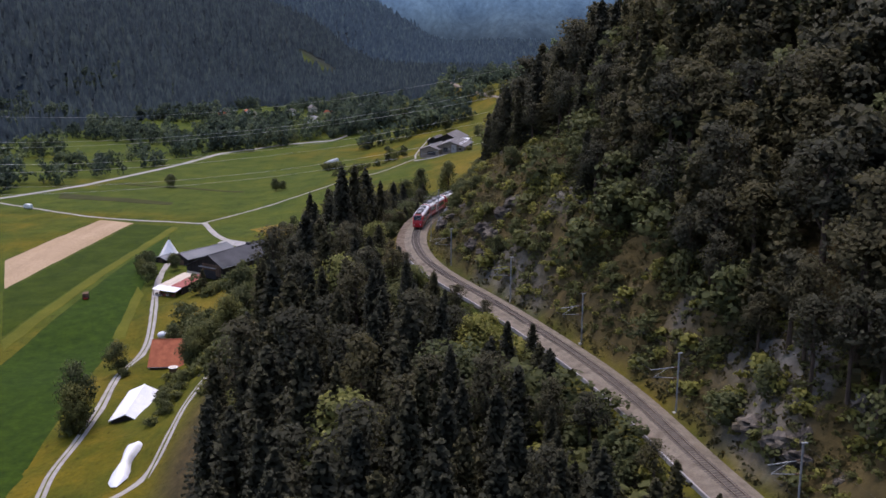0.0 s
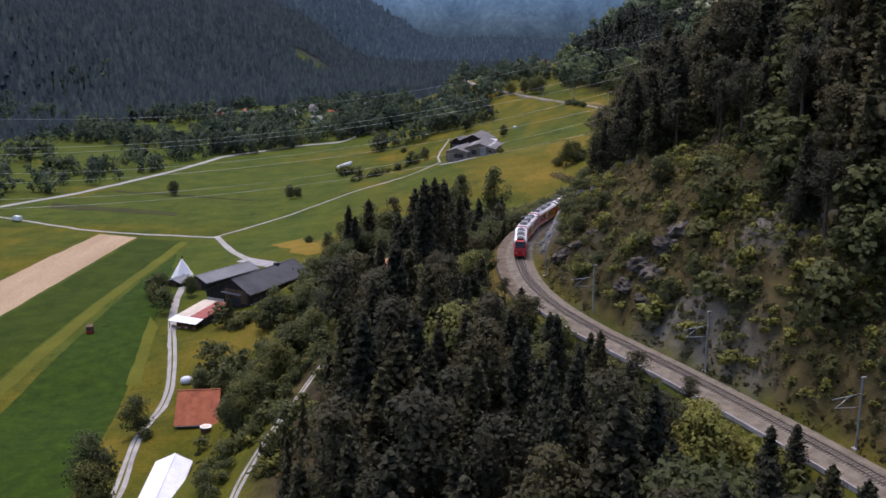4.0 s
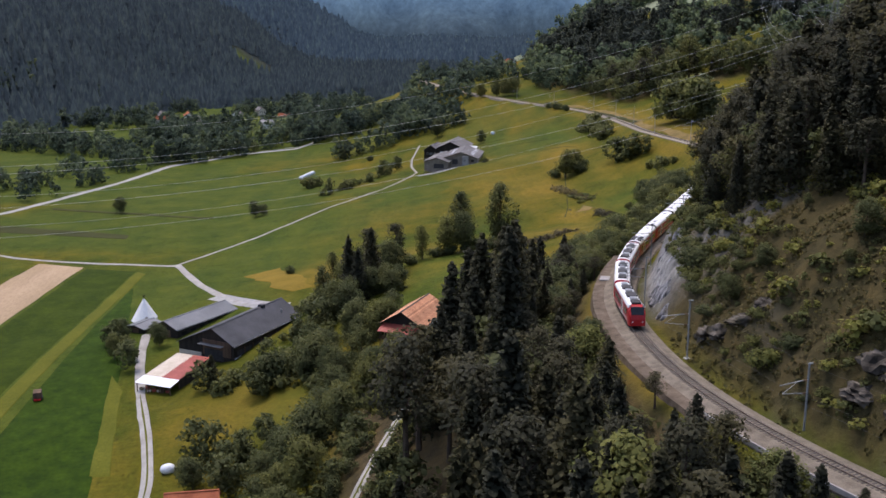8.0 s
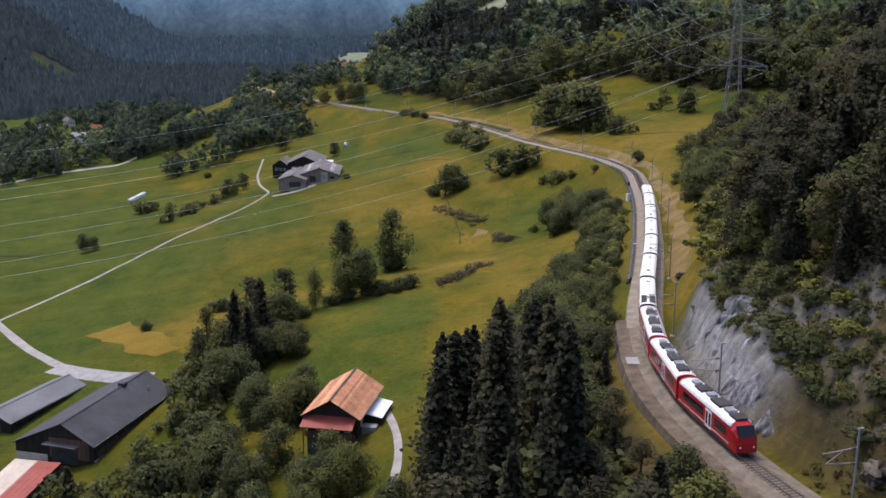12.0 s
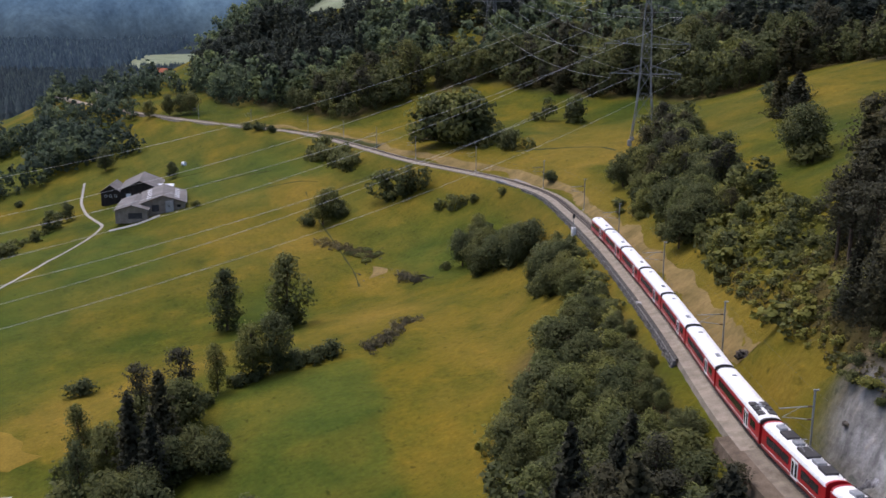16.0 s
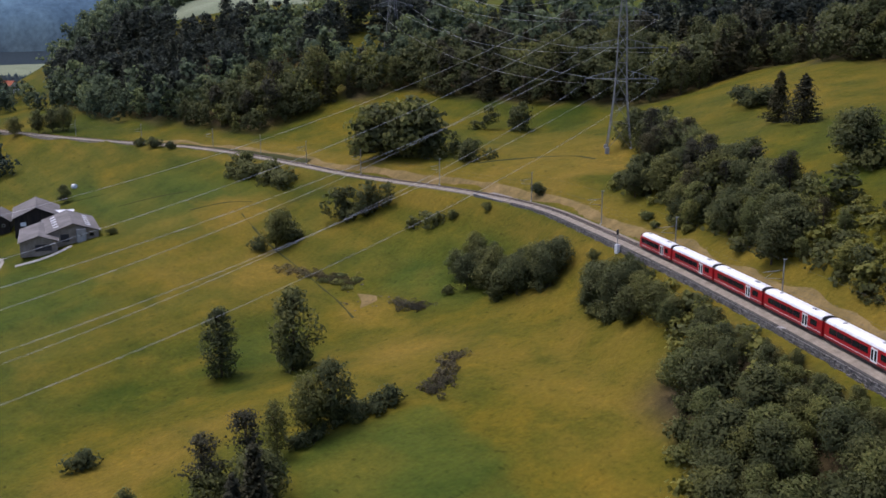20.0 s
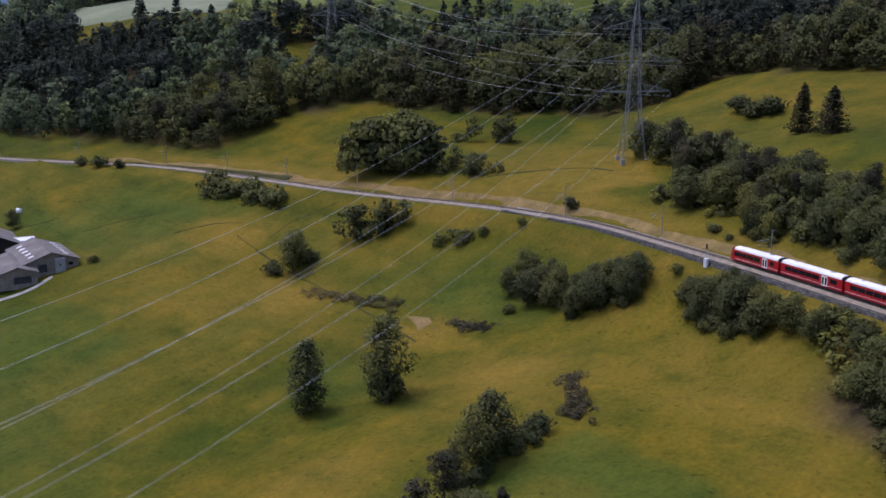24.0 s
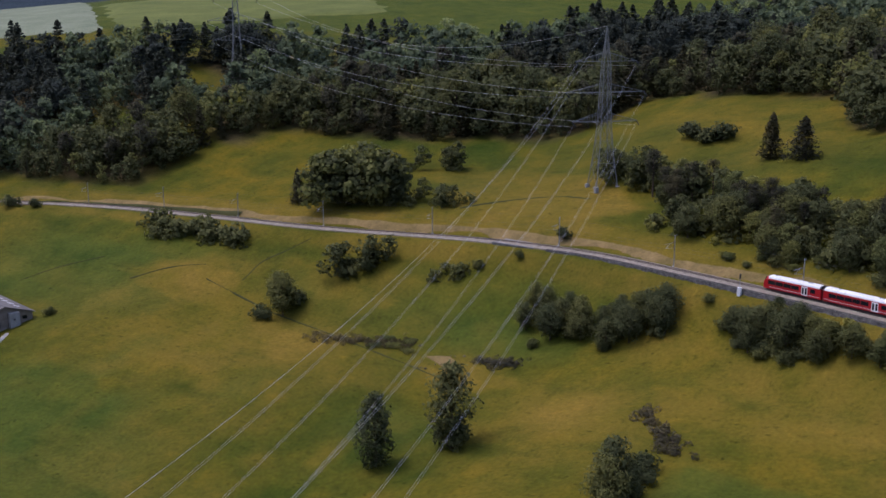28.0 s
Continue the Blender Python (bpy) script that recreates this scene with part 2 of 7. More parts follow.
CROP = worn("dark_green_crop", (0.040, 0.059, 0.004), (0.022, 0.037, 0.003), 0.12, 0.9, 0.9, relief=0.6, depth=0.1)
CROP_BRIGHT = worn("bright_green_grass", (0.032, 0.059, 0.004), (0.016, 0.033, 0.003), 0.22, 0.8, 0.9, relief=0.6, depth=0.1)
CROP_YELLOW = worn("yellow_green_grass", (0.108, 0.110, 0.013), (0.076, 0.082, 0.010), 0.06, 1.5, 0.9)
DRY_GRASS = worn("dry_grass", (0.21, 0.14, 0.022), (0.15, 0.108, 0.017), 0.07, 1.6, 0.95)
SANDY = worn("sandy_dry_verge", (0.235, 0.165, 0.07), (0.13, 0.10, 0.036), 0.16, 1.1, 0.95, relief=0.6, depth=0.1)
# far mown grass, its grey paleness partly haze put into the colour
PALE_HAY = worn("hazed_mown_grass", (0.21, 0.235, 0.15), (0.15, 0.175, 0.105), 0.03, 0.6, 0.95)
UPPER_GRASS = worn("upper_meadow_grass", (0.15, 0.165, 0.045), (0.09, 0.11, 0.028), 0.03, 0.6, 0.95)
FURROW = worn("dark_furrow", (0.056, 0.058, 0.020), (0.038, 0.042, 0.015), 0.06, 1.5, 0.95)


def land_material():
    """Meadow, woodland floor, dry grass and rock, laid out by the cover painted on the land."""
    m, n, l, b = shader("land", 0.95)
    at = n.new("ShaderNodeAttribute")
    at.attribute_name = "cover"
    parts = n.new("ShaderNodeSeparateColor")
    l.new(at.outputs["Color"], parts.inputs["Color"])
    broad, mid, fine = grain(n, l, 0.012, 4), grain(n, l, 0.06, 5), grain(n, l, 0.9, 6, 0.7)
    green = ramp(n, l, broad, [(0.3, (0.073, 0.086, 0.009)), (0.52, (0.113, 0.104, 0.010)), (0.72, (0.138, 0.118, 0.012))])
    green = blend(n, l, 1.0, green, ramp(n, l, mid, [(0.3, (0.58, 0.76, 0.74)), (0.5, (0.98, 1.0, 1.0)), (0.7, (1.42, 1.22, 1.08))]), "MULTIPLY")
    swathe = grain(n, l, 0.026, 5, 0.6)
    green = blend(n, l, 1.0, green, ramp(n, l, swathe, [(0.34, (0.56, 0.78, 0.82)), (0.5, (0.98, 1.0, 1.0)), (0.66, (1.34, 1.16, 1.0))]), "MULTIPLY")
    dry = ramp(n, l, mid, [(0.3, (0.158, 0.128, 0.014)), (0.7, (0.250, 0.168, 0.027))])
    floor = ramp(n, l, grain(n, l, 0.16, 6, 0.7), [(0.3, (0.042, 0.036, 0.022)), (0.5, (0.082, 0.063, 0.032)), (0.72, (0.135, 0.096, 0.044))])
    rock = ramp(n, l, grain(n, l, 0.35, 6, 0.7, stretch=(1, 1, 0.4)), [(0.3, (0.12, 0.12, 0.12)), (0.5, (0.27, 0.265, 0.26)), (0.72, (0.48, 0.48, 0.48))])
    lush = n.new("ShaderNodeAttribute")
    lush.attribute_name = "lush"
    fresh = ramp(n, l, mid, [(0.3, (0.050, 0.080, 0.011)), (0.7, (0.104, 0.124, 0.017))])
    green = blend(n, l, lush.outputs["Fac"], green, fresh)
    c = blend(n, l, parts.outputs["Green"], green, dry)
    sward = grain(n, l, 0.11, 5, 0.7, stretch=(1.0, 0.35, 1.0))
    c = blend(n, l, 1.0, c, ramp(n, l, sward, [(0.3, (0.70, 0.80, 0.8)), (0.46, (0.97, 0.98, 0.98)), (0.6, (1.03, 1.02, 1.0)), (0.74, (1.3, 1.18, 1.05))]), "MULTIPLY")
    c = blend(n, l, parts.outputs["Red"], c, floor)
    c = blend(n, l, parts.outputs["Blue"], c, rock)
    # ground under the far forest, haze blue mixed into its colour
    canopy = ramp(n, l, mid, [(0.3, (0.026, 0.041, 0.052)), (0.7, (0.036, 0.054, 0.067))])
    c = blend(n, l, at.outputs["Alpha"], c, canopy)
    tuft = grain(n, l, 0.33, 4, 0.65)
    c = blend(n, l, 1.0, c, ramp(n, l, tuft, [(0.26, (0.6, 0.66, 0.66)), (0.4, (0.95, 0.96, 0.96)), (0.58, (1.0, 1.0, 1.0)), (0.75, (1.25, 1.18, 1.08))]), "MULTIPLY")
    speck = grain(n, l, 0.55, 2, 0.5, stretch=(1.0, 0.55, 1.0))
    c = blend(n, l, 1.0, c, ramp(n, l, speck, [(0.24, (0.55, 0.6, 0.6)), (0.33, (1.0, 1.0, 1.0)), (0.68, (1.0, 1.0, 1.0)), (0.78, (1.25, 1.16, 1.0))]), "MULTIPLY")
    c = blend(n, l, 1.0, c, ramp(n, l, fine, [(0.25, (0.5, 0.5, 0.5)), (0.75, (0.88, 0.88, 0.84))]), "MULTIPLY")
    l.new(c, b.inputs["Base Color"])
    bump(n, l, b, fine, 0.8, 0.35)
    return m


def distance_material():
    """The far mountain: blue haze painted as a glow, paler with height, broken by noise ridges."""
    m, n, l, b = shader("hazy_far_mountain", 1.0)
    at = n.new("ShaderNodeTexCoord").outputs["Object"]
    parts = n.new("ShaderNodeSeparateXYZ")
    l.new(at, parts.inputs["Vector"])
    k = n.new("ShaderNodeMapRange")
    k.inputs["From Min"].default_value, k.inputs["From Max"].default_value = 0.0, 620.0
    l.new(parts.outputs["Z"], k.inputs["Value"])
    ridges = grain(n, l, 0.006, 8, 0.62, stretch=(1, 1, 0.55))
    # haze ramp by height, emitted further down instead of lit
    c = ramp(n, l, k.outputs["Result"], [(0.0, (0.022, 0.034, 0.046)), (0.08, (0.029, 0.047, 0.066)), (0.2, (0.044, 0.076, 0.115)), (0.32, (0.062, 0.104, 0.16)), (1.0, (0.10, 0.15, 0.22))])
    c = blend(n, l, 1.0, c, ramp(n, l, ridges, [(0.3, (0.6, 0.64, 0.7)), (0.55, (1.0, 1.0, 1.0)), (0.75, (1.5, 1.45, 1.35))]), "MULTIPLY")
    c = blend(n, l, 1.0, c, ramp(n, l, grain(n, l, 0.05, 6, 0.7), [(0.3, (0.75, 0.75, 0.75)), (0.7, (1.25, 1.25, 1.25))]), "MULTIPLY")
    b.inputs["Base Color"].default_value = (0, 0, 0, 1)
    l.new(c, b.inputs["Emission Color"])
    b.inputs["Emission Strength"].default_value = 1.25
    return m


DISTANCE = distance_material()
LAND = land_material()


# ---- mesh helpers ----
def mesh_object(name, verts, faces, material, parent=None, label="", smooth=False):
    me = bpy.data.meshes.new(name)
    me.from_pydata([tuple(v) for v in verts], [], [tuple(f) for f in faces])
    me.materials.append(material)
    if smooth:
        me.polygons.foreach_set("use_smooth", [True] * len(me.polygons))
    me.update()
    ob = new(name, me)
    if parent is not None:
        ob.parent = parent
    if label:
        ob["label"] = label
    return ob


def bulk(name, verts, sizes, loops, material):
    """A mesh from flat arrays: corners, face sizes and corner numbers."""
    me = bpy.data.meshes.new(name)
    me.vertices.add(len(verts))
    me.vertices.foreach_set("co", np.asarray(verts, np.float32).ravel())
    me.loops.add(len(loops))
    me.loops.foreach_set("vertex_index", np.asarray(loops, np.int32))
    me.polygons.add(len(sizes))
    me.polygons.foreach_set("loop_start", np.concatenate([[0], np.cumsum(sizes)[:-1]]).astype(np.int32))
    me.polygons.foreach_set("loop_total", np.asarray(sizes, np.int32))
    me.materials.append(material)
    me.update(calc_edges=True)
    return me


def part(name, bm, material, parent, label=""):
    me = bpy.data.meshes.new(name)
    bm.to_mesh(me)
    bm.free()
    me.materials.append(material)
    ob = new(name, me)
    ob.parent = parent
    if label:
        ob["label"] = label
    return ob


def box(bm, x0, x1, y0, y1, z0, z1, bevel=0.0):
    m = Matrix.LocRotScale(((x0 + x1) / 2, (y0 + y1) / 2, (z0 + z1) / 2), None, (x1 - x0, y1 - y0, z1 - z0))
    r = bmesh.ops.create_cube(bm, size=1, matrix=m)
    if bevel:
        edges = list({e for v in r["verts"] for e in v.link_edges})
        bmesh.ops.bevel(bm, geom=edges, offset=bevel, segments=1, affect="EDGES")
    return bm


def boxed(x0, x1, y0, y1, z0, z1, bevel=0.0):
    return box(bmesh.new(), x0, x1, y0, y1, z0, z1, bevel)


def beam(bm, a, b, w, h=None):
    """A straight bar from a to b."""
    a, b = Vector(a), Vector(b)
    d = b - a
    m = Matrix.Translation((a + b) / 2) @ d.to_track_quat("Z", "Y").to_matrix().to_4x4() @ Matrix.Diagonal((w, h or w, d.length, 1))
    bmesh.ops.create_cube(bm, size=1, matrix=m)
    return bm


def prism(bm, outline, depth0, depth1, axis="y"):
    """An outline (two coordinates) drawn out along an axis."""
    put = {"y": lambda p, d: (p[0], d, p[1]), "x": lambda p, d: (d, p[0], p[1]), "z": lambda p, d: (p[0], p[1], d)}[axis]
    a = [bm.verts.new(put(p, depth0)) for p in outline]
    c = [bm.verts.new(put(p, depth1)) for p in outline]
    k = len(outline)
    bm.faces.new(a)
    bm.faces.new(c[::-1])
    for i in range(k):
        bm.faces.new((a[i], c[i], c[(i + 1) % k], a[(i + 1) % k]))
    bmesh.ops.recalc_face_normals(bm, faces=bm.faces)
    return bm


def thing(name, x, y, z, turn=0.0, label="", category="", group="", kind=""):
    """An Empty at a thing's base, to carry its parts."""
    ob = new(name)
    ob.empty_display_size = 0.5
    ob.matrix_basis = pose(x, y, z, 0, 0, turn)
    return tagged(ob, label, category, group, kind)


# ---- the lie of the land: the railway line and cross-sections along it ----
TRACK_Y = [-120, 0, 114, 130, 146, 165, 188, 210, 230, 246, 264, 283, 300, 315, 334, 350, 367, 390, 420, 453, 478, 510, 527, 545, 570, 595, 620, 650, 690, 750, 797, 860, 900, 1000, 1200]
TRACK_X = [100.8, 72.8, 44.8, 40.0, 37.1, 31.3, 22.2, 13.0, 3.0, -2.5, -6.0, -6.7, -6.0, -3.2, 3.3, 10.0, 18.5, 29.6, 43.1, 57.6, 67.7, 79.6, 86.1, 89.3, 91.1, 89.3, 85.4, 82.5, 82.6, 81.0, 73.6, 46.9, 32.2, 1.2, -42.8]
RAIL_Y = [-120, 100, 140, 180, 234, 270, 321, 400, 450, 504, 570, 640, 700, 774, 830, 900, 1000, 1200]
RAIL_Z = [63.3, 61.8, 61.1, 60.5, 59.4, 58.5, 57.0, 55.2, 53.6, 51.9, 49.7, 47.6, 46.1, 44.1, 42.6, 41.6, 40.4, 40.4]


def smooth_line(ys, vs, step=2.0, width=14.0):
    """A polyline sampled finely and smoothed, for the bends of a railway."""
    g = np.arange(ys[0], ys[-1] + step, step)
    v = np.interp(g, ys, vs)
    k = np.exp(-0.5 * (np.arange(-25, 26) * step / width) ** 2)
    pad = np.concatenate([v[0] + (v[1] - v[0]) * np.arange(-25, 0), v, v[-1] + (v[-1] - v[-2]) * np.arange(1, 26)])
    return g, np.convolve(pad, k / k.sum(), "valid")


LINE_Y, LINE_X = smooth_line(TRACK_Y, TRACK_X, width=9.0)
_, LINE_Z = smooth_line(RAIL_Y, RAIL_Z, width=25.0)


def track_x(y):
    return np.interp(y, LINE_Y, LINE_X)


def track_z(y):
    return np.interp(y, LINE_Y, LINE_Z)


# ground heights below the line (offsets to the valley side) and above it (to the hill side), by stations along y
LOW_U = np.array([0, 5, 15, 30, 50, 75, 105, 140])
LOW = {
    -120: [62.5, 61.5, 55.5, 46, 36, 23, 12, 6], 110: [61.5, 61, 55.5, 46, 36, 23, 12, 5], 250: [58.5, 57.8, 52.5, 42, 27, 12, 5, 4],
    330: [55.5, 55, 49, 40, 29, 14, 4, 2], 385: [55, 54, 48, 39, 31, 24, 12, 5], 430: [54, 53, 47, 39, 34, 29, 22, 9],
    480: [53, 51, 43, 36, 32, 29, 24, 15], 535: [52, 50, 41, 31, 25, 21, 18, 13], 620: [49.5, 48.5, 42, 34, 27, 23, 18, 13],
    700: [47, 46, 42, 36, 30, 24, 18, 10], 800: [44, 43.5, 41, 36, 28, 19, 10, 2], 900: [42, 41, 36, 28, 22, 14, 6, -2], 1050: [41, 40, 34, 26, 18, 10, 3, -3],
}
HIGH_U = np.array([0, 4, 9, 20, 40, 70, 110, 160, 240])
HIGH = {
    -120: [62.5, 63, 66, 77, 92, 114, 142, 175, 215], 110: [61.5, 62, 66, 75, 88, 110, 138, 172, 215], 250: [58.5, 59, 66, 78, 92, 114, 142, 176, 215],
    330: [55.5, 56, 65, 75, 88, 108, 132, 160, 195], 385: [55, 55.5, 58, 65, 76, 92, 110, 132, 160], 430: [54, 54.5, 56, 62, 70, 80, 90, 102, 125],
    480: [53, 53.2, 54.5, 58, 68, 78, 84, 95, 112], 535: [52, 52.2, 53.5, 57, 61, 70, 82, 92, 104], 620: [49.5, 49.7, 51, 54, 58, 60, 66, 78, 95],
    700: [47, 47.2, 48, 50, 54, 62, 72, 84, 98], 800: [44, 44.2, 45, 47, 54, 66, 80, 95, 108], 900: [42, 42.2, 43, 45, 50, 60, 78, 98, 114], 1050: [41, 41.2, 42, 43, 42, 46, 62, 92, 116],
}


def lattice(ix, iy, seed):
    h = np.sin(ix * 127.1 + iy * 311.7 + seed * 74.7) * 43758.5453
    return h - np.floor(h)


def value_noise(x, y, size, seed=0):
    """Smooth noise from -1 to 1, with features of that size in metres."""
    x, y = np.asarray(x, float) / size, np.asarray(y, float) / size
    ix, iy = np.floor(x), np.floor(y)
    fx, fy = x - ix, y - iy
    fx, fy = fx * fx * (3 - 2 * fx), fy * fy * (3 - 2 * fy)
    a, b = lattice(ix, iy, seed), lattice(ix + 1, iy, seed)
    c, d = lattice(ix, iy + 1, seed), lattice(ix + 1, iy + 1, seed)
    return 2 * ((a + (b - a) * fx) * (1 - fy) + (c + (d - c) * fx) * fy) - 1


def ease(v):
    v = np.clip(v, 0, 1)
    return v * v * (3 - 2 * v)


def section(table, us, u, y):
    """Heights from the cross-sections, eased between stations."""
    ys = np.array(sorted(table))
    h = np.array([table[k] for k in ys], float)
    y = np.clip(y, ys[0], ys[-1])
    i = np.clip(np.searchsorted(ys, y) - 1, 0, len(ys) - 2)
    f = (y - ys[i]) / (ys[i + 1] - ys[i])
    f = 0.5 * f + 0.5 * ease(f)
    j = np.clip(np.searchsorted(us, u) - 1, 0, len(us) - 2)
    g = np.clip((u - us[j]) / (us[j + 1] - us[j]), 0, 1)
    low = h[i, j] + (h[i, j + 1] - h[i, j]) * g
    high = h[i + 1, j] + (h[i + 1, j + 1] - h[i + 1, j]) * g
    return low + (high - low) * f


FOOT_Y = [-3000, 300, 600, 900, 1120, 1300, 1500, 1800, 2200, 2600, 3000, 5000]
FOOT_X = [-900, -620, -560, -480, -400, -310, -250, -190, -150, -130, -100, 0]


# near and far edges of the wood on the hill
GLADES = ((143, 829, 22, 27), (200, 832, 20, 27), (150, 800, 17, 24), (186, 800, 18, 26), (240, 760, 16, 22), (300, 690, 18, 24))
EDGE_Y = [425, 463, 478, 490, 508, 538, 571, 588, 596, 608, 640, 660, 684, 720, 749, 762, 775, 800, 825, 871, 897, 1000, 1100, 1250]
EDGE_X = [150, 168, 182, 220, 234, 238, 258, 262, 230, 208, 204, 190, 182, 178, 172, 150, 103, 96, 91, 80, 62, 66, 90, 190]
DEEP_Y = [425, 560, 640, 720, 760, 800, 850, 900, 1000, 1100, 1250]
DEEP_X = [560, 540, 460, 330, 290, 262, 236, 205, 150, 176, 330]


def ground_z(x, y):
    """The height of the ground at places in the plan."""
    x, y = np.asarray(x, float), np.asarray(y, float)
    u = x - track_x(y) - 0.42 * np.maximum(y - 1120, 0)
    valley = 3.5 - 9 * ease((y - 480) / 420) - 12 * ease((y - 1000) / 900)
    low = section(LOW, LOW_U, -u, y)
    low = low + (valley - low) * ease((-u - 125) / 110)
    high = section(HIGH, HIGH_U, u, y)
    high = high + 0.10 * np.maximum(u - 240, 0) + 0.30 * np.maximum(u - 640, 0)
    z = np.where(u < 0, low, high)
    bed = ease((9 - np.abs(u)) / 6)
    z = z + (np.minimum(z, track_z(y) - 0.5) * 0.5 + 0.5 * (track_z(y) - 0.5) - z) * bed * (np.abs(u) < 9) * ease((1100 - y) / 100)
    past = ease((y - 1060) / 420) * ease((130 - u) / 150)
    z = z + (valley - z) * past
    # the far side of the valley and its head
    foot = np.interp(y, FOOT_Y, FOOT_X)
    rise = np.maximum(foot - x, 0)
    z = z + 760 * (1 - np.exp(-rise / 1500)) * ease((rise + 40) / 260) + 20 * value_noise(x, y, 260, 3) * ease(rise / 300) + 6 * value_noise(x, y, 70, 4) * ease(rise / 200)
    z = z + 0.3 * np.maximum(-260 - y, 0)
    calm = ease((np.abs(u) - 7) / 14)
    z = z + calm * (0.9 * value_noise(x, y, 42, 1) * ease((u + 190) / 60) + 0.25 * value_noise(x, y, 11, 2))
    # the terrace of the hut and sheds beside the drive
    z = z - 4.6 * np.exp(-((x + 85) / 11) ** 2 - ((y - 296) / 34) ** 2)
    steep = ease((u - 4) / 6) * ease((60 - u) / 30) * ease((y - 60) / 40) * ease((400 - y) / 40)
    z = z + steep * (2.2 * value_noise(x, y, 9, 5) + 1.0 * value_noise(x, y, 3.7, 6))
    return z


def gz(x, y):
    return float(ground_z(np.array([x]), np.array([y]))[0])


# ---- the land: one sheet to the horizon ----
def stations(lo, hi, inner0, inner1, fine, grow=1.16, mid=()):
    a = list(np.arange(inner0, inner1 + fine, fine))
    step, v = fine, a[-1]
    while v < hi:
        step *= grow
        v += min(step, 90)
        a.append(min(v, hi))
    step, v, b = fine, a[0], []
    while v > lo:
        step *= grow
        v -= min(step, 90)
        b.append(max(v, lo))
    return np.array(b[::-1] + a)


GX = stations(-3000, 2600, -150, 150, 2.4)
GY = stations(-700, 3700, 60, 640, 2.4)
nx, ny = len(GX), len(GY)
mx, my = np.meshgrid(GX, GY)
land_z = ground_z(mx, my)
cells = (np.arange(ny - 1)[:, None] * nx + np.arange(nx - 1)[None]).ravel()
quads = np.stack([cells, cells + 1, cells + nx + 1, cells + nx], 1)
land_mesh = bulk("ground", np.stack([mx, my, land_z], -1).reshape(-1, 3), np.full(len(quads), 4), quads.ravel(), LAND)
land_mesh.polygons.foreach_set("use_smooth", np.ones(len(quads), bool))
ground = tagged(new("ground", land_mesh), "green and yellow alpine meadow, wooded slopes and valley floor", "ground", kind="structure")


def sheet_z(x, y):
    """The height of the land's own sheet, between its corners."""
    x, y = np.asarray(x, float), np.asarray(y, float)
    i, j = np.clip(np.searchsorted(GX, x) - 1, 0, nx - 2), np.clip(np.searchsorted(GY, y) - 1, 0, ny - 2)
    f, g = (x - GX[i]) / (GX[i + 1] - GX[i]), (y - GY[j]) / (GY[j + 1] - GY[j])
    return (land_z[j, i] * (1 - f) + land_z[j, i + 1] * f) * (1 - g) + (land_z[j + 1, i] * (1 - f) + land_z[j + 1, i + 1] * f) * g


def gz(x, y):
    return float(sheet_z(x, y))


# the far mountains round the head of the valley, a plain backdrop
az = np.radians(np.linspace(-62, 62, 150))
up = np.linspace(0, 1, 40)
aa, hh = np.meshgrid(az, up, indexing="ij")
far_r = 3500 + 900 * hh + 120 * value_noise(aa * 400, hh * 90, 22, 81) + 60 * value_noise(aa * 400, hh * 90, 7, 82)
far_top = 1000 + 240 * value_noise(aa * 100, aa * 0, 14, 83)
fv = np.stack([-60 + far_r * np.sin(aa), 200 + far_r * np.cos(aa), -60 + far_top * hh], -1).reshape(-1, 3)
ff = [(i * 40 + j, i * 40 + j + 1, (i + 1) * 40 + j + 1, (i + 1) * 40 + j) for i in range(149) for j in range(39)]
tagged(mesh_object("backdrop", fv, ff, DISTANCE, smooth=True), "distant mountainside in painted blue haze behind the valley", "mountain", kind="structure")


def blob(x, y, cx, cy, rx, ry, turn=0.0):
    c, s = math.cos(radians(turn)), math.sin(radians(turn))
    dx, dy = x - cx, y - cy
    return np.exp(-(((dx * c + dy * s) / rx) ** 2 + ((dy * c - dx * s) / ry) ** 2))


def in_wood(x, y):
    """How far a place is woodland, from 0 to 1."""
    u = x - track_x(y)
    near = ease((345 - y) / 20) * ease((-u - 4) / 5) * ease((u + 84) / 16) * ease((x + 66) / 12)
    hill = ease((u - 2.5 - 10 * ease((y - 328) / 16)) / 4) * ease((385 - y) / 40) * (0.88 + 0.12 * ease((u - 26) / 14))
    hill = np.maximum(hill, 0.75 * ease((u - 20) / 14) * ease((400 - y) / 40) * ease((110 - u) / 20))
    strip = ease((-u - 6) / 4) * ease((u + 34) / 10) * ease((432 - y) / 15) * ease((y - 335) / 10)
    far_slope = ease((np.interp(y, FOOT_Y, FOOT_X) - x) / 60)
    grove = 0.9 * ease((x - np.interp(y, EDGE_Y, EDGE_X) + 2) / 8) * ease((np.interp(y, DEEP_Y, DEEP_X) - x + 4) / 10) * ease((y - 425) / 20) * ease((1250 - y) / 30)
    grove = grove * (1 - np.maximum.reduce([ease(2.5 * blob(x, y, *g) - 0.7) for g in GLADES]))
    return np.clip(np.maximum.reduce([near, hill, strip, far_slope, grove]), 0, 1)


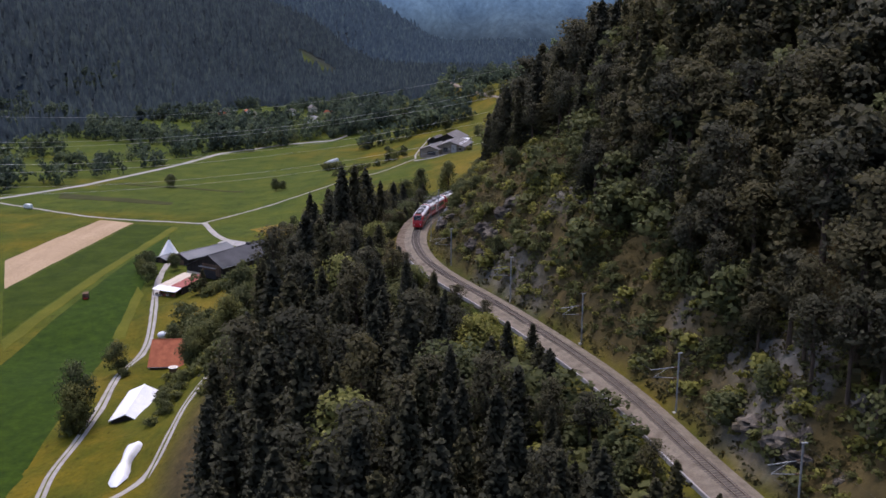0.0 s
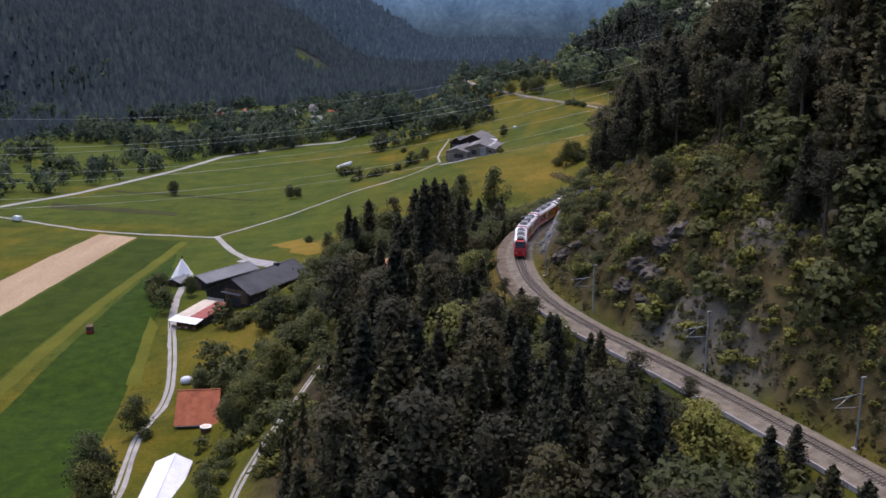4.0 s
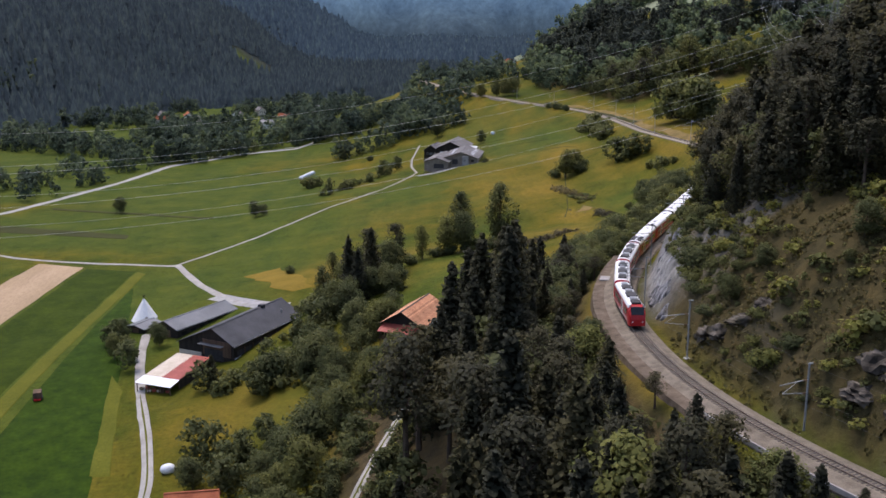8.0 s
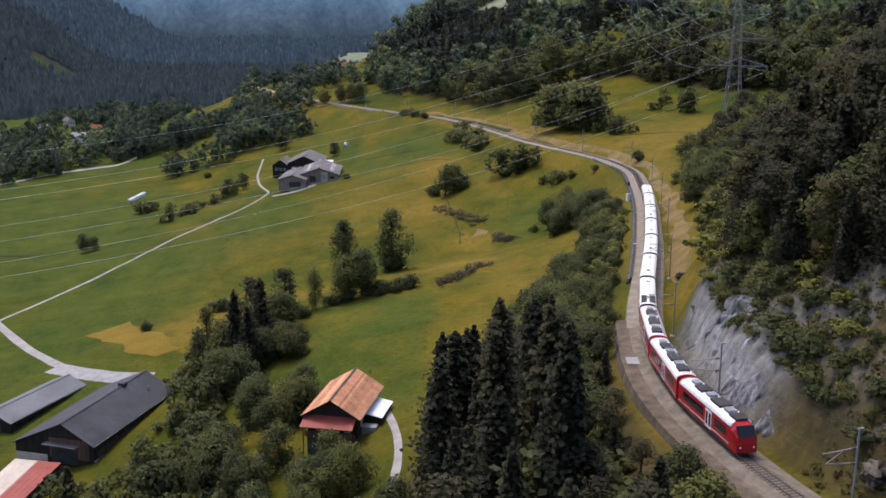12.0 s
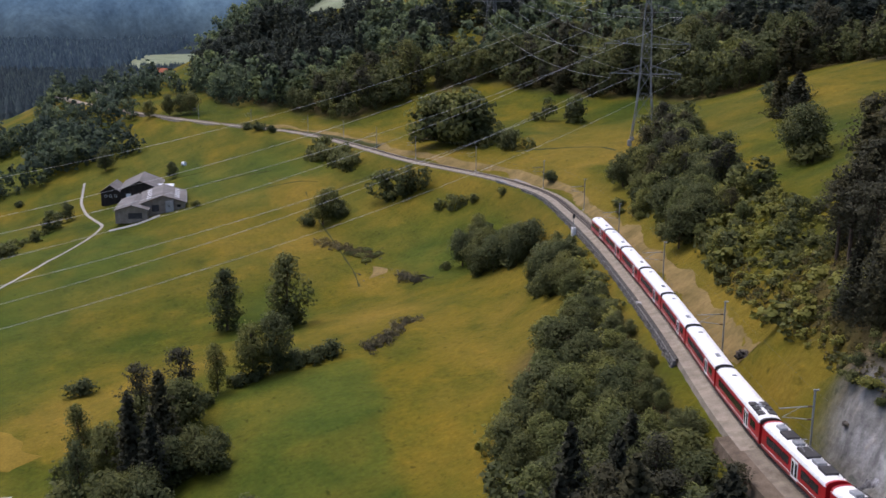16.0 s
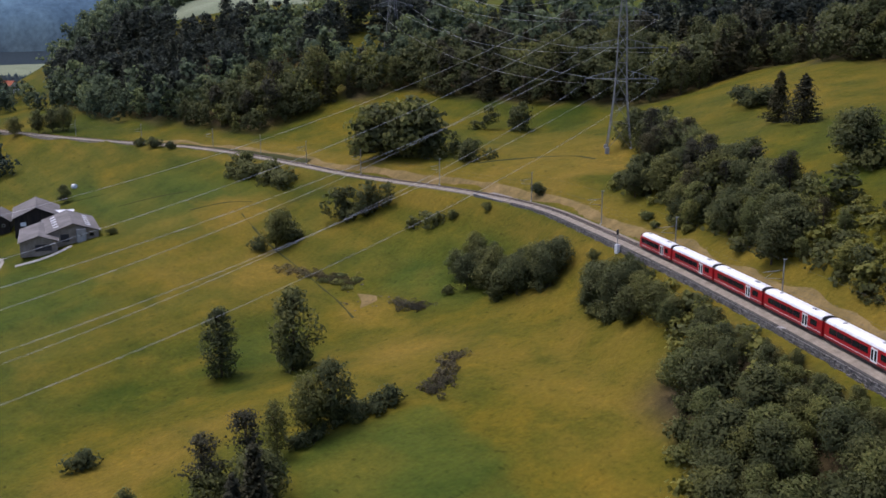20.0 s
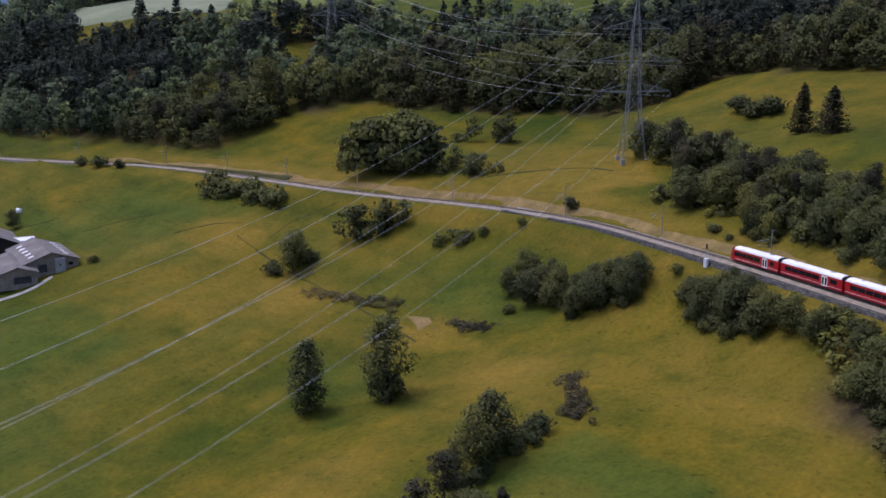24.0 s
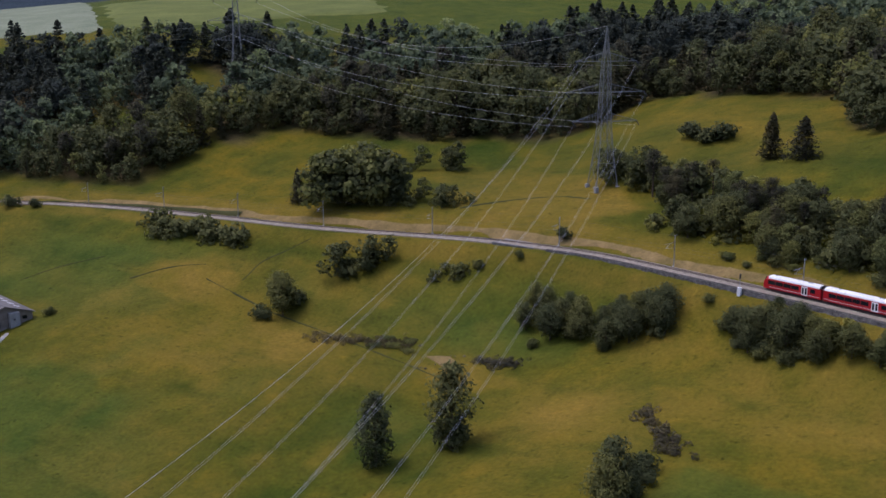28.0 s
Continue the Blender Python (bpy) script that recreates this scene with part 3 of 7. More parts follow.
un = mx - track_x(my)
wood = in_wood(mx, my)
dry = (0.28 * ease((value_noise(mx, my, 55, 8) + 0.5 * value_noise(mx, my, 17, 18) + 0.1) / 0.9) * ease((un + 190) / 60) * ease((un + 12) / -10)
       + 0.9 * blob(mx, my, 42, 668, 16, 9, 60) + 0.4 * blob(mx, my, 8, 650, 22, 62, -8) + 0.95 * blob(mx, my, 33, 545, 9, 13, -10) + 0.6 * blob(mx, my, 22, 590, 11, 30, -12)
       + 0.45 * blob(mx, my, 14, 500, 10, 26, -30) + 0.8 * blob(mx, my, -58, 500, 22, 12) + 0.5 * blob(mx, my, 112, 590, 30, 16) + 0.8 * blob(mx, my, -62, 500, 26, 12)
       + 0.8 * ease((un - 3.5) / 3) * ease((22 - un) / 10) * ease((900 - my) / 100) * (0.25 + 0.75 * ease((my - 332) / 16)) + 0.6 * ease((-un - 4) / 3) * ease((un + 16) / 6) * ease((my - 380) / 40)
       + 0.7 * blob(mx, my, 52, 494, 11, 12) + 0.35 * blob(mx, my, 180, 520, 60, 60) + 0.4 * blob(mx, my, -92, 372, 16, 22) + 0.5 * blob(mx, my, 20, 430, 22, 60, -30))


def patch(x, y, corners, soft=5.0):
    """How far a place lies inside a four-cornered patch with soft, uneven edges."""
    inside = np.ones_like(x)
    wob = soft * 0.6 * (value_noise(x, y, 12, 36) + 0.6 * value_noise(x, y, 5, 37))
    for (ax, ay), (bx, by) in zip(corners, corners[1:] + corners[:1]):
        d = ((bx - ax) * (y - ay) - (by - ay) * (x - ax)) / math.hypot(bx - ax, by - ay)
        inside = inside * ease((d + wob) / soft + 0.5)
    return inside


dry = dry * (1 - 0.9 * patch(mx, my, [(-62, 411), (-28, 372), (-1, 468), (-33, 466)]))
dry = dry + 0.9 * patch(mx, my, [(-80, 478), (-62, 464), (-57, 498), (-77, 506)], 7) + 0.95 * patch(mx, my, [(31, 662), (45, 655), (50, 695), (43, 706)], 7)
dry = dry + 0.95 * patch(mx, my, [(97, 566), (118, 527), (146, 560), (110, 602)], 4) + 0.3 * patch(mx, my, [(110, 603), (147, 561), (166, 610), (150, 640)], 4)
dry = dry + 0.75 * ease((-un - 3) / 2) * ease((un + 12) / 6) * ease((my - 245) / 20) * ease((345 - my) / 20)
# the cut bank, the ochre verge and the ditch of the middle meadow
dry = dry + 0.7 * patch(mx, my, [(40, 690), (46, 660), (54, 662), (50, 700)], 5) + 0.7 * patch(mx, my, [(20, 548), (28, 524), (33, 534), (30, 562)], 6)
dry = dry + 0.35 * patch(mx, my, [(2, 520), (14, 486), (34, 505), (20, 540)], 10) + 0.35 * patch(mx, my, [(-6, 640), (16, 590), (38, 606), (40, 650)], 14)
dry = dry + 0.3 * patch(mx, my, [(6, 470), (14, 425), (33, 438), (24, 480)], 8) + 0.22 * ease(value_noise(mx, my, 8, 39) * 1.6) * ease((un + 190) / 60) * ease((un + 14) / -10)
lush = (0.85 * patch(mx, my, [(-62, 411), (-28, 372), (-1, 468), (-33, 466)]) + 0.75 * patch(mx, my, [(-100, 602), (-70, 572), (-12, 650), (-40, 692)], 8)
        + 0.95 * ease((-un - 130) / 60) * ease((value_noise(mx, my, 70, 38) + 1.1) / 0.8) + 0.8 * blob(mx, my, 58, 570, 18, 42, 8) + 0.95 * blob(mx, my, 28, 728, 32, 40) + 0.5 * blob(mx, my, 20, 850, 60, 60)
        + 0.9 * ease((my - 850) / 60) * ease((-un - 30) / 30) + 0.6 * ease(value_noise(mx, my, 24, 40) * 1.8 - 0.3) * ease((-un - 14) / 10)
        + 0.85 * ease((un - 230) / 60) * ease((my - 560) / 100) + 0.9 * patch(mx, my, [(0, 870), (12, 742), (47, 690), (62, 700)], 8))
land_lush = land_mesh.attributes.new("lush", "FLOAT", "POINT")
land_lush.data.foreach_set("value", np.clip(lush, 0, 1).astype(np.float32).ravel())
slope_rock = ease((un - 3.5) / 3) * ease((14 - un) / 6)
rock = slope_rock * ease((my - 286) / 14) * ease((340 - my) / 14) * 1.0 + slope_rock * 0.35 * ease((value_noise(mx, my, 16, 9) - 0.1) / 0.3) * ease((290 - my) / 20)
rock = rock + 0.45 * ease((value_noise(mx, my, 17, 12) + 0.5 * value_noise(mx, my, 5, 13) - 0.2) / 0.3) * ease((un - 8) / 8) * ease((60 - un) / 20) * ease((330 - my) / 30)
clearing = np.maximum(blob(mx, my, -280, 1880, 48, 70), blob(mx, my, -110, 1509, 45, 60))
wood = wood * (1 - ease(3 * clearing - 0.6))
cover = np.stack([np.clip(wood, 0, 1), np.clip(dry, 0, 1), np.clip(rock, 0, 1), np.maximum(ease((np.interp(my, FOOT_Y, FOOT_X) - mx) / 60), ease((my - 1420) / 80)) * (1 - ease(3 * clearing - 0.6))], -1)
layer = land_mesh.color_attributes.new("cover", "FLOAT_COLOR", "POINT")
layer.data.foreach_set("color", cover.astype(np.float32).ravel())


# ---- ribbons and patches laid on the land ----
def resample(points, step):
    p = np.array(points, float)
    d = np.concatenate([[0], np.cumsum(np.hypot(*np.diff(p, axis=0).T))])
    s = np.arange(0, d[-1] + step, step).clip(0, d[-1])
    q = np.stack([np.interp(s, d, p[:, 0]), np.interp(s, d, p[:, 1])], 1)
    k = np.array([0.25, 0.5, 0.25])
    for _ in range(6):
        q[1:-1] = k[0] * q[:-2] + k[1] * q[1:-1] + k[2] * q[2:]
    return q


def ribbon(name, points, width, material, label, category, lift=0.12, step=3.0, ragged=0.12, across=4):
    """A way that follows the ground, with uneven edges."""
    q = resample(points, step)
    t = np.gradient(q, axis=0)
    t /= np.linalg.norm(t, axis=1)[:, None]
    side = np.stack([t[:, 1], -t[:, 0]], 1)
    wob = 1 + ragged * value_noise(q[:, 0], q[:, 1], 7, 21)
    verts, faces = [], []
    for k in range(across + 1):
        f = (k / across - 0.5) * width * wob
        p = q + side * f[:, None]
        crown = lift * (1 if 0 < k < across else -1.2)
        z = sheet_z(p[:, 0], p[:, 1]) + crown * (1 + np.maximum(q[:, 1] - 520, 0) / 250)
        verts.append(np.stack([p[:, 0], p[:, 1], z], 1))
    c = len(q)
    verts = np.concatenate(verts)
    for k in range(across):
        for i in range(c - 1):
            faces.append((k * c + i, k * c + i + 1, (k + 1) * c + i + 1, (k + 1) * c + i))
    return tagged(mesh_object(name, verts, faces, material, smooth=True), label, category, kind="structure")


def field(name, corners, material, label, category="field", lift=0.10, n=24, ragged=0.0):
    """A four-cornered field laid on the land."""
    a, b, c, d = (np.array(p, float) for p in corners)
    s, t = np.meshgrid(np.linspace(0, 1, n), np.linspace(0, 1, n * 2))
    s = s + 0.006 * value_noise(s * 60, t * 260, 9, 31)
    p = (a * (1 - s)[..., None] + b * s[..., None]) * (1 - t)[..., None] + (d * (1 - s)[..., None] + c * s[..., None]) * t[..., None]
    p = p + ragged * np.stack([value_noise(p[..., 0], p[..., 1], 13, 33) + 0.5 * value_noise(p[..., 0], p[..., 1], 5, 35), value_noise(p[..., 0], p[..., 1], 15, 34)], -1)
    edge = (s > 0.015) & (s < 0.985) & (t > 0.004) & (t < 0.996)
    z = sheet_z(p[..., 0], p[..., 1]) + np.where(edge, lift * (1 + np.maximum(p[..., 1] - 450, 0) / 200), -0.15)
    verts = np.concatenate([p, z[..., None]], -1).reshape(-1, 3)
    faces = [(j * n + i, j * n + i + 1, (j + 1) * n + i + 1, (j + 1) * n + i) for j in range(2 * n - 1) for i in range(n - 1)]
    return tagged(mesh_object(name, verts, faces, material, smooth=True), label, category, kind="structure")


ribbon("valley_road", [(-330, 560), (-289, 629), (-259, 693), (-230, 796), (-213, 878), (-172, 924), (-126, 950), (-98, 990), (-84, 1060)], 6.5, ASPHALT, "pale grey country road across the valley floor", "road")
ribbon("field_track", [(-330, 640), (-279, 607), (-212, 565), (-170, 553), (-141, 549)], 3.2, GRAVEL, "pale gravel farm track between the fields", "track")
ribbon("meadow_track", [(-141, 550), (-113, 596), (-83, 640), (-59, 683), (-42, 697), (-34, 716), (-37, 760), (-36, 800), (-30, 838)], 1.9, GRAVEL, "worn gravel track climbing to the upper farm", "track")
ribbon("farm_track", [(-141, 551), (-125, 512), (-108, 473), (-98, 461)], 4.0, GRAVEL, "gravel farm track to the dark barns", "track")
ribbon("farm_yard", [(-112, 478), (-104, 468), (-94, 460), (-84, 458)], 9.0, CONCRETE, "pale concrete yard behind the barns", "yard")
ribbon("farm_drive", [(-129, 444), (-125, 418), (-119, 393), (-110, 362), (-105, 341), (-103, 303), (-97, 272), (-95, 253), (-94, 230), (-88, 205), (-80, 180)], 3.8, GRAVEL, "pale gravel drive beside the fields", "track")
ribbon("chalet_path", [(-34, 385), (-33, 377), (-34, 362), (-37, 346), (-41, 334)], 2.4, GRAVEL, "narrow gravel path down from the chalet", "path", ragged=0.3)
ribbon("forest_track", [(-41, 322), (-46, 309), (-53, 288), (-60, 268), (-65, 250), (-64, 230), (-64, 212), (-70, 205), (-84, 203)], 3.0, GRAVEL, "gravel forest track with two wheel ruts", "track")
ribbon("grass_strip", [(-119, 393), (-110, 362), (-105, 341), (-103, 303), (-97, 272), (-95, 253), (-94, 230), (-88, 205)], 0.75, CROP_YELLOW, "worn grass between the wheel ruts of the drive", "verge", lift=0.17, ragged=0.5)
ribbon("grass_strip", [(-46, 309), (-53, 288), (-60, 268), (-65, 250), (-64, 230), (-64, 212)], 0.8, CROP_YELLOW, "worn grass between the wheel ruts of the forest track", "verge", lift=0.17, ragged=0.5)
field("stubble_field", [(-211, 458), (-188, 407), (-179, 549), (-201, 557)], TAN_SOIL, "bare tan stubble strip", lift=0.14)
field("crop_field", [(-188, 406), (-160.2, 344), (-155.2, 541.5), (-178, 547)], CROP, "dark green crop strip", lift=0.12)
field("mown_strip", [(-160, 343), (-154, 332), (-150.5, 537), (-155, 541)], CROP_YELLOW, "yellow-green mown strip", lift=0.16)
field("hay_meadow", [(-150, 190), (-95, 190), (-130.5, 424), (-151, 520)], CROP_BRIGHT, "bright green hay meadow", lift=0.12)
field("grass_verge", [(-120, 346), (-115, 346), (-124.5, 396), (-130.5, 408)], CROP_YELLOW, "yellow-green verge beside the drive", "verge", lift=0.2, ragged=0.5)
field("dark_strip", [(-262, 650), (-256, 630), (-176, 607), (-177, 617)], FURROW, "dark mown strip in the meadow", lift=0.12)
field("dark_strip", [(-242, 700), (-240, 694), (-143, 658), (-144, 663)], FURROW, "dark mown strip in the meadow", lift=0.12)
# flat strips of dark grass; the first also carries the ditch's shadow as colour
for run, wide in (([(44, 664), (40, 642), (36, 612), (32, 584), (29, 562), (25, 546)], 0.7), ([(74, 640), (60, 652), (48, 650)], 0.5), ([(20, 742), (34, 735), (45, 722)], 0.6), ([(-4, 790), (10, 782), (24, 770)], 0.6), ([(110, 598), (122, 583), (128, 565), (126, 552)], 1.3), ([(35, 695), (45, 687), (52, 672)], 1.2)):
    ribbon("ditch", run, wide, FURROW, "shallow dark ditch line in the meadow grass", "ditch", lift=0.08, ragged=0.95, step=2.0)
for y0, y1, off, wide in ((366, 470, 7.6, 5.5), (462, 640, 6.6, 4.5), (632, 830, 6.2, 4.5)):
    ribbon("dry_verge", [(float(track_x(y)) + off + 0.8 * math.sin(y * 0.11), y) for y in range(y0, y1, 6)], wide, SANDY, "sandy verge of dry grass beside the railway", "verge", lift=0.09, ragged=0.6, step=1.6)
ribbon("cut_bank", [(88, 690), (86.5, 720), (84.5, 750), (79, 780), (69, 808)], 3.0, FURROW, "low dark earth bank cut beside the railway", "bank", lift=0.35, ragged=0.7)
field("bare_patch", [(34.8, 561.8), (28.8, 550.3), (36.9, 550.9), (37.9, 553.9)], SANDY, "bare ochre earth patch beside the ditch", lift=0.08, ragged=2.6, n=14)
field("far_meadow", [(150, 1480), (330, 1500), (820, 2690), (180, 2690)], PALE_HAY, "pale meadow at the far head of the valley", lift=1.0)
field("hay_field", [(150, 1110), (256, 986), (560, 1400), (330, 1640)], PALE_HAY, "mown field beyond the hill wood, pale grey-green with painted haze", lift=0.4, ragged=5)
field("upper_meadow", [(268, 985), (430, 868), (640, 1090), (430, 1210)], UPPER_GRASS, "light yellow-green meadow above the hill wood", lift=0.35, ragged=5)
field("dry_field", [(-108, 514), (-84, 470), (-74, 474), (-93, 522)], DRY_GRASS, "dry golden grass patch", lift=0.12, ragged=3.0)

# ---- the railway ----
def along(y):
    """A point of the line's middle, at rail-foot level, and its heading there."""
    x0, x1 = track_x(y - 0.5), track_x(y + 0.5)
    return Vector((float(track_x(y)), float(y), float(track_z(y)))), Vector((float(x1 - x0), 1.0, 0)).normalized()


ARC_Y = np.arange(-120, 1199, 0.5)
ARC_S = np.concatenate([[0], np.cumsum(np.sqrt(np.diff(ARC_Y) ** 2 + np.diff(track_x(ARC_Y)) ** 2 + np.diff(track_z(ARC_Y)) ** 2))])


def y_at(s):
    return float(np.interp(s, ARC_S, ARC_Y))


def s_at(y):
    return float(np.interp(y, ARC_Y, ARC_S))


def sweep(name, outline, y0, y1, material, parent=None, label="", step=3.0, close=True):
    """A cross-section (offset to the right, height over the rail foot) drawn along the line."""
    ss = np.arange(s_at(y0), s_at(y1), step)
    verts, k = [], len(outline)
    for s in ss:
        p, t = along(y_at(s))
        r = Vector((t.y, -t.x, 0))
        verts += [tuple(p + r * o + Vector((0, 0, h))) for o, h in outline]
    faces = [(i * k + j, (i + 1) * k + j, (i + 1) * k + (j + 1) % k, i * k + (j + 1) % k) for i in range(len(ss) - 1) for j in range(k if close else k - 1)]
    return mesh_object(name, verts, faces, material, parent, label)


railway = tagged(new("railway_track"), "single metre-gauge railway track on grey ballast", "railway track", kind="structure")
RIGHT_SIDE = [(-2.1, -0.02), (-1.5, 0.2), (1.5, 0.2), (2.1, -0.05), (3.0, -0.1), (3.8, -1.5)]
sweep("ballast_bed", [(-4.0, -1.8), (-3.75, -0.14), (-2.9, -0.08)] + RIGHT_SIDE, -110, 252, BALLAST, railway)
sweep("ballast_bed", [(-3.4, -1.8), (-3.1, -0.16)] + RIGHT_SIDE, 249, 342, BALLAST, railway)
sweep("earth_shelf", [(-5.6, -2.0), (-5.2, -0.34), (-4.0, -0.22), (-2.6, -0.12), (-2.4, -1.2)], 247, 345, EARTH, railway, "broad brown earth shelf in the bend")
sweep("ballast_bed", [(-3.75, -1.8), (-3.4, -0.16)] + RIGHT_SIDE, 339, 1100, BALLAST_PALE, railway)
sweep("kerb_stone", [(-3.98, -0.6), (-3.95, 0.03), (-3.7, 0.03), (-3.66, -0.6)], 70, 252, CONCRETE, railway, "pale concrete edge of the trackside path")
for side in (-0.6, 0.6):
    sweep("rail", [(side - 0.05, 0.24), (side - 0.035, 0.42), (side + 0.035, 0.42), (side + 0.05, 0.24)], -110, 1000, RAIL, railway)
one = bpy.data.meshes.new("sleeper")
bm = boxed(-1.08, 1.08, -0.13, 0.13, 0.16, 0.26, 0.015)
bm.to_mesh(one)
bm.free()
one.materials.append(SLEEPER)
sv, sf = [], []
for k, s in enumerate(np.arange(s_at(60), s_at(760), 0.66)):
    p, t = along(y_at(s))
    r = Vector((t.y, -t.x, 0))
    if 240 < y_at(s) < 425:
        ob = new("sleeper", one)
        ob.parent = railway
        ob.matrix_basis = pose(p.x, p.y, p.z, 0, 0, math.degrees(-math.atan2(t.x, t.y)) + 0.6 * math.sin(7.1 * k))
        continue
    b = len(sv)
    for zz in (0.16, 0.26):
        for a, c in ((-1.08, -0.13), (1.08, -0.13), (1.08, 0.13), (-1.08, 0.13)):
            sv.append(tuple(p + r * a + t * c + Vector((0, 0, zz))))
    sf += [(b + 4, b + 5, b + 6, b + 7), (b, b + 1, b + 5, b + 4), (b + 1, b + 2, b + 6, b + 5), (b + 2, b + 3, b + 7, b + 6), (b + 3, b, b + 4, b + 7)]
tagged(mesh_object("sleepers", sv, sf, SLEEPER, railway), kind="stuff")

# ---- masts, wires, walls and the small viaduct ----
def make_mast():
    mast = thing("catenary_mast", 0, 0, 0, 0, "slim grey steel catenary mast beside the track", "mast", "catenary masts")
    part("pole", beam(bmesh.new(), (0, 0, -1.6), (0, 0, 9.2), 0.19, 0.19), GALVANISED, mast)
    part("foundation", boxed(-0.45, 0.45, -0.45, 0.45, -1.8, -0.1, 0.05), CONCRETE, mast)
    part("cap", boxed(-0.2, 0.5, -0.14, 0.14, 9.15, 9.3), GALVANISED, mast)
    arm = beam(bmesh.new(), (0, 0, 7.1), (-4.4, 0, 6.9), 0.11)
    beam(arm, (0, 0, 5.3), (-3.9, 0, 5.75), 0.09)
    beam(arm, (-1.6, 0, 7.05), (-3.9, 0, 5.75), 0.06)
    part("bracket", arm, GALVANISED, mast)
    for x, z in ((-0.5, 7.08), (-0.5, 5.36)):
        bm = bmesh.new()
        bmesh.ops.create_cone(bm, cap_ends=True, segments=8, radius1=0.12, radius2=0.12, depth=0.5, matrix=Matrix.Translation((x, 0, z)) @ Matrix.Rotation(math.pi / 2, 4, "Y"))
        part("insulator", bm, WOOD_BROWN, mast)
    return mast


MAST_Y = [44, 78, 112, 145, 178, 207, 238, 270, 302, 336, 374, 417, 462, 504, 548, 598, 645, 690, 733, 777, 830, 880]
first_mast = make_mast()
for k, y in enumerate(MAST_Y):
    p, t = along(y)
    r = Vector((t.y, -t.x, 0))
    m = Matrix.Translation(p + r * 4.2) @ Matrix.Rotation(-math.atan2(t.x, t.y), 4, "Z")
    if k == 0:
        first_mast.matrix_basis = m
    else:
        copy_thing(first_mast, m)


def wire(name, points, thick, material, parent=None, label=""):
    """A thin round wire through points."""
    cu = bpy.data.curves.new(name, "CURVE")
    cu.dimensions, cu.bevel_depth, cu.bevel_resolution = "3D", thick, 0
    sp = cu.splines.new("POLY")
    sp.points.add(len(points) - 1)
    for q, p in zip(sp.points, points):
        q.co = (*p, 1)
    tmp = bpy.data.objects.new(name, cu)
    me = bpy.data.meshes.new_from_object(tmp)
    bpy.data.objects.remove(tmp)
    bpy.data.curves.remove(cu)
    me.materials.clear()
    me.materials.append(material)
    ob = new(name, me)
    if parent is not None:
        ob.parent = parent
    return ob


overhead = thing("overhead_line", 0, 0, 0, 0, "thin overhead contact line strung along the railway", "overhead line")
for off, hgt in ((0.0, 5.7), (0.0, 6.85), (4.2, 9.0)):
    pts = []
    for y in MAST_Y:
        p, t = along(y)
        pts.append(p + Vector((t.y, -t.x, 0)) * off + Vector((0, 0, hgt)))
    wire("contact_wire" if hgt < 6 else "carrier_wire", pts, 0.012, OVERHEAD, overhead)

# rubble retaining wall below the line
wall_core = tagged(sweep("retaining_wall", [(-4.0, 0.02), (-3.4, 0.05), (-3.45, -4.6), (-5.15, -4.6)], 372, 548, MORTAR), "grey rubble retaining wall below the railway", "wall", kind="structure")
rng = random.Random(41)


def lump(verts, faces, c, axes, size, rng, mould=0.22):
    """A rough stone."""
    b = len(verts)
    for sx in (-1, 1):
        for sy in (-1, 1):
            for sz in (-1, 1):
                j = [1 + rng.uniform(-mould, mould) for _ in range(3)]
                v = c + axes[0] * (sx * size[0] * j[0]) + axes[1] * (sy * size[1] * j[1]) + axes[2] * (sz * size[2] * j[2])
                verts.append(tuple(v))
    faces += [tuple(b + i for i in q) for q in ((0, 1, 3, 2), (4, 6, 7, 5), (0, 4, 5, 1), (2, 3, 7, 6), (0, 2, 6, 4), (1, 5, 7, 3))]


sv, sf = [], []
s, end = s_at(372), s_at(548)
while s < end:
    p, t = along(y_at(s))
    r = Vector((t.y, -t.x, 0))
    z = -0.1
    while z > -4.4:
        hgt = rng.uniform(0.16, 0.3)
        out = -4.0 + (z) * 0.25 - 0.02
        lump(sv, sf, p + r * (out + rng.uniform(-0.1, 0.08)) + Vector((0, 0, z - hgt)) + t * rng.uniform(-0.15, 0.15), (t, r, Vector((0, 0, 1))), (rng.uniform(0.28, 0.5), 0.28, hgt * 0.93), rng)
        z -= 2 * hgt
    s += 0.8
tagged(mesh_object("stones", sv, sf, STONE, wall_core), kind="stuff")

# the small arched bridge
va, vt = along(561.0)
bridge = tagged(thing("stone_arch_bridge", va.x, va.y, va.z, math.degrees(-math.atan2(vt.x, vt.y))), "small pale stone arch bridge under the railway", "bridge", kind="structure")
def arch_outline(span, half, top, foot, spring):
    pts = [(-half, top), (-half, foot), (-span, foot)]
    for k in range(13):
        a = math.pi * (1 - k / 12)
        pts.append((span * math.cos(a), spring + span * math.sin(a)))
    return pts + [(span, foot), (half, foot), (half, top)]


outline = arch_outline(2.0, 8.0, -0.15, -8.0, -4.6)
bm = bmesh.new()
front = [bm.verts.new((-4.3, p[0], p[1])) for p in outline]
back = [bm.verts.new((4.0, p[0], p[1])) for p in outline]
k = len(outline)
for i in range(k):
    bm.faces.new((front[i], front[(i + 1) % k], back[(i + 1) % k], back[i]))
half_n = k // 2
for ring in (front, back):
    top_l, top_r = ring[0], ring[-1]
    for i in range(0, k - 1):
        a, b = ring[i], ring[i + 1]
        anchor = top_l if i < half_n else top_r
        if anchor not in (a, b):
            bm.faces.new((anchor, a, b))
    bm.faces.new((top_l, ring[half_n], top_r))
bmesh.ops.recalc_face_normals(bm, faces=bm.faces)
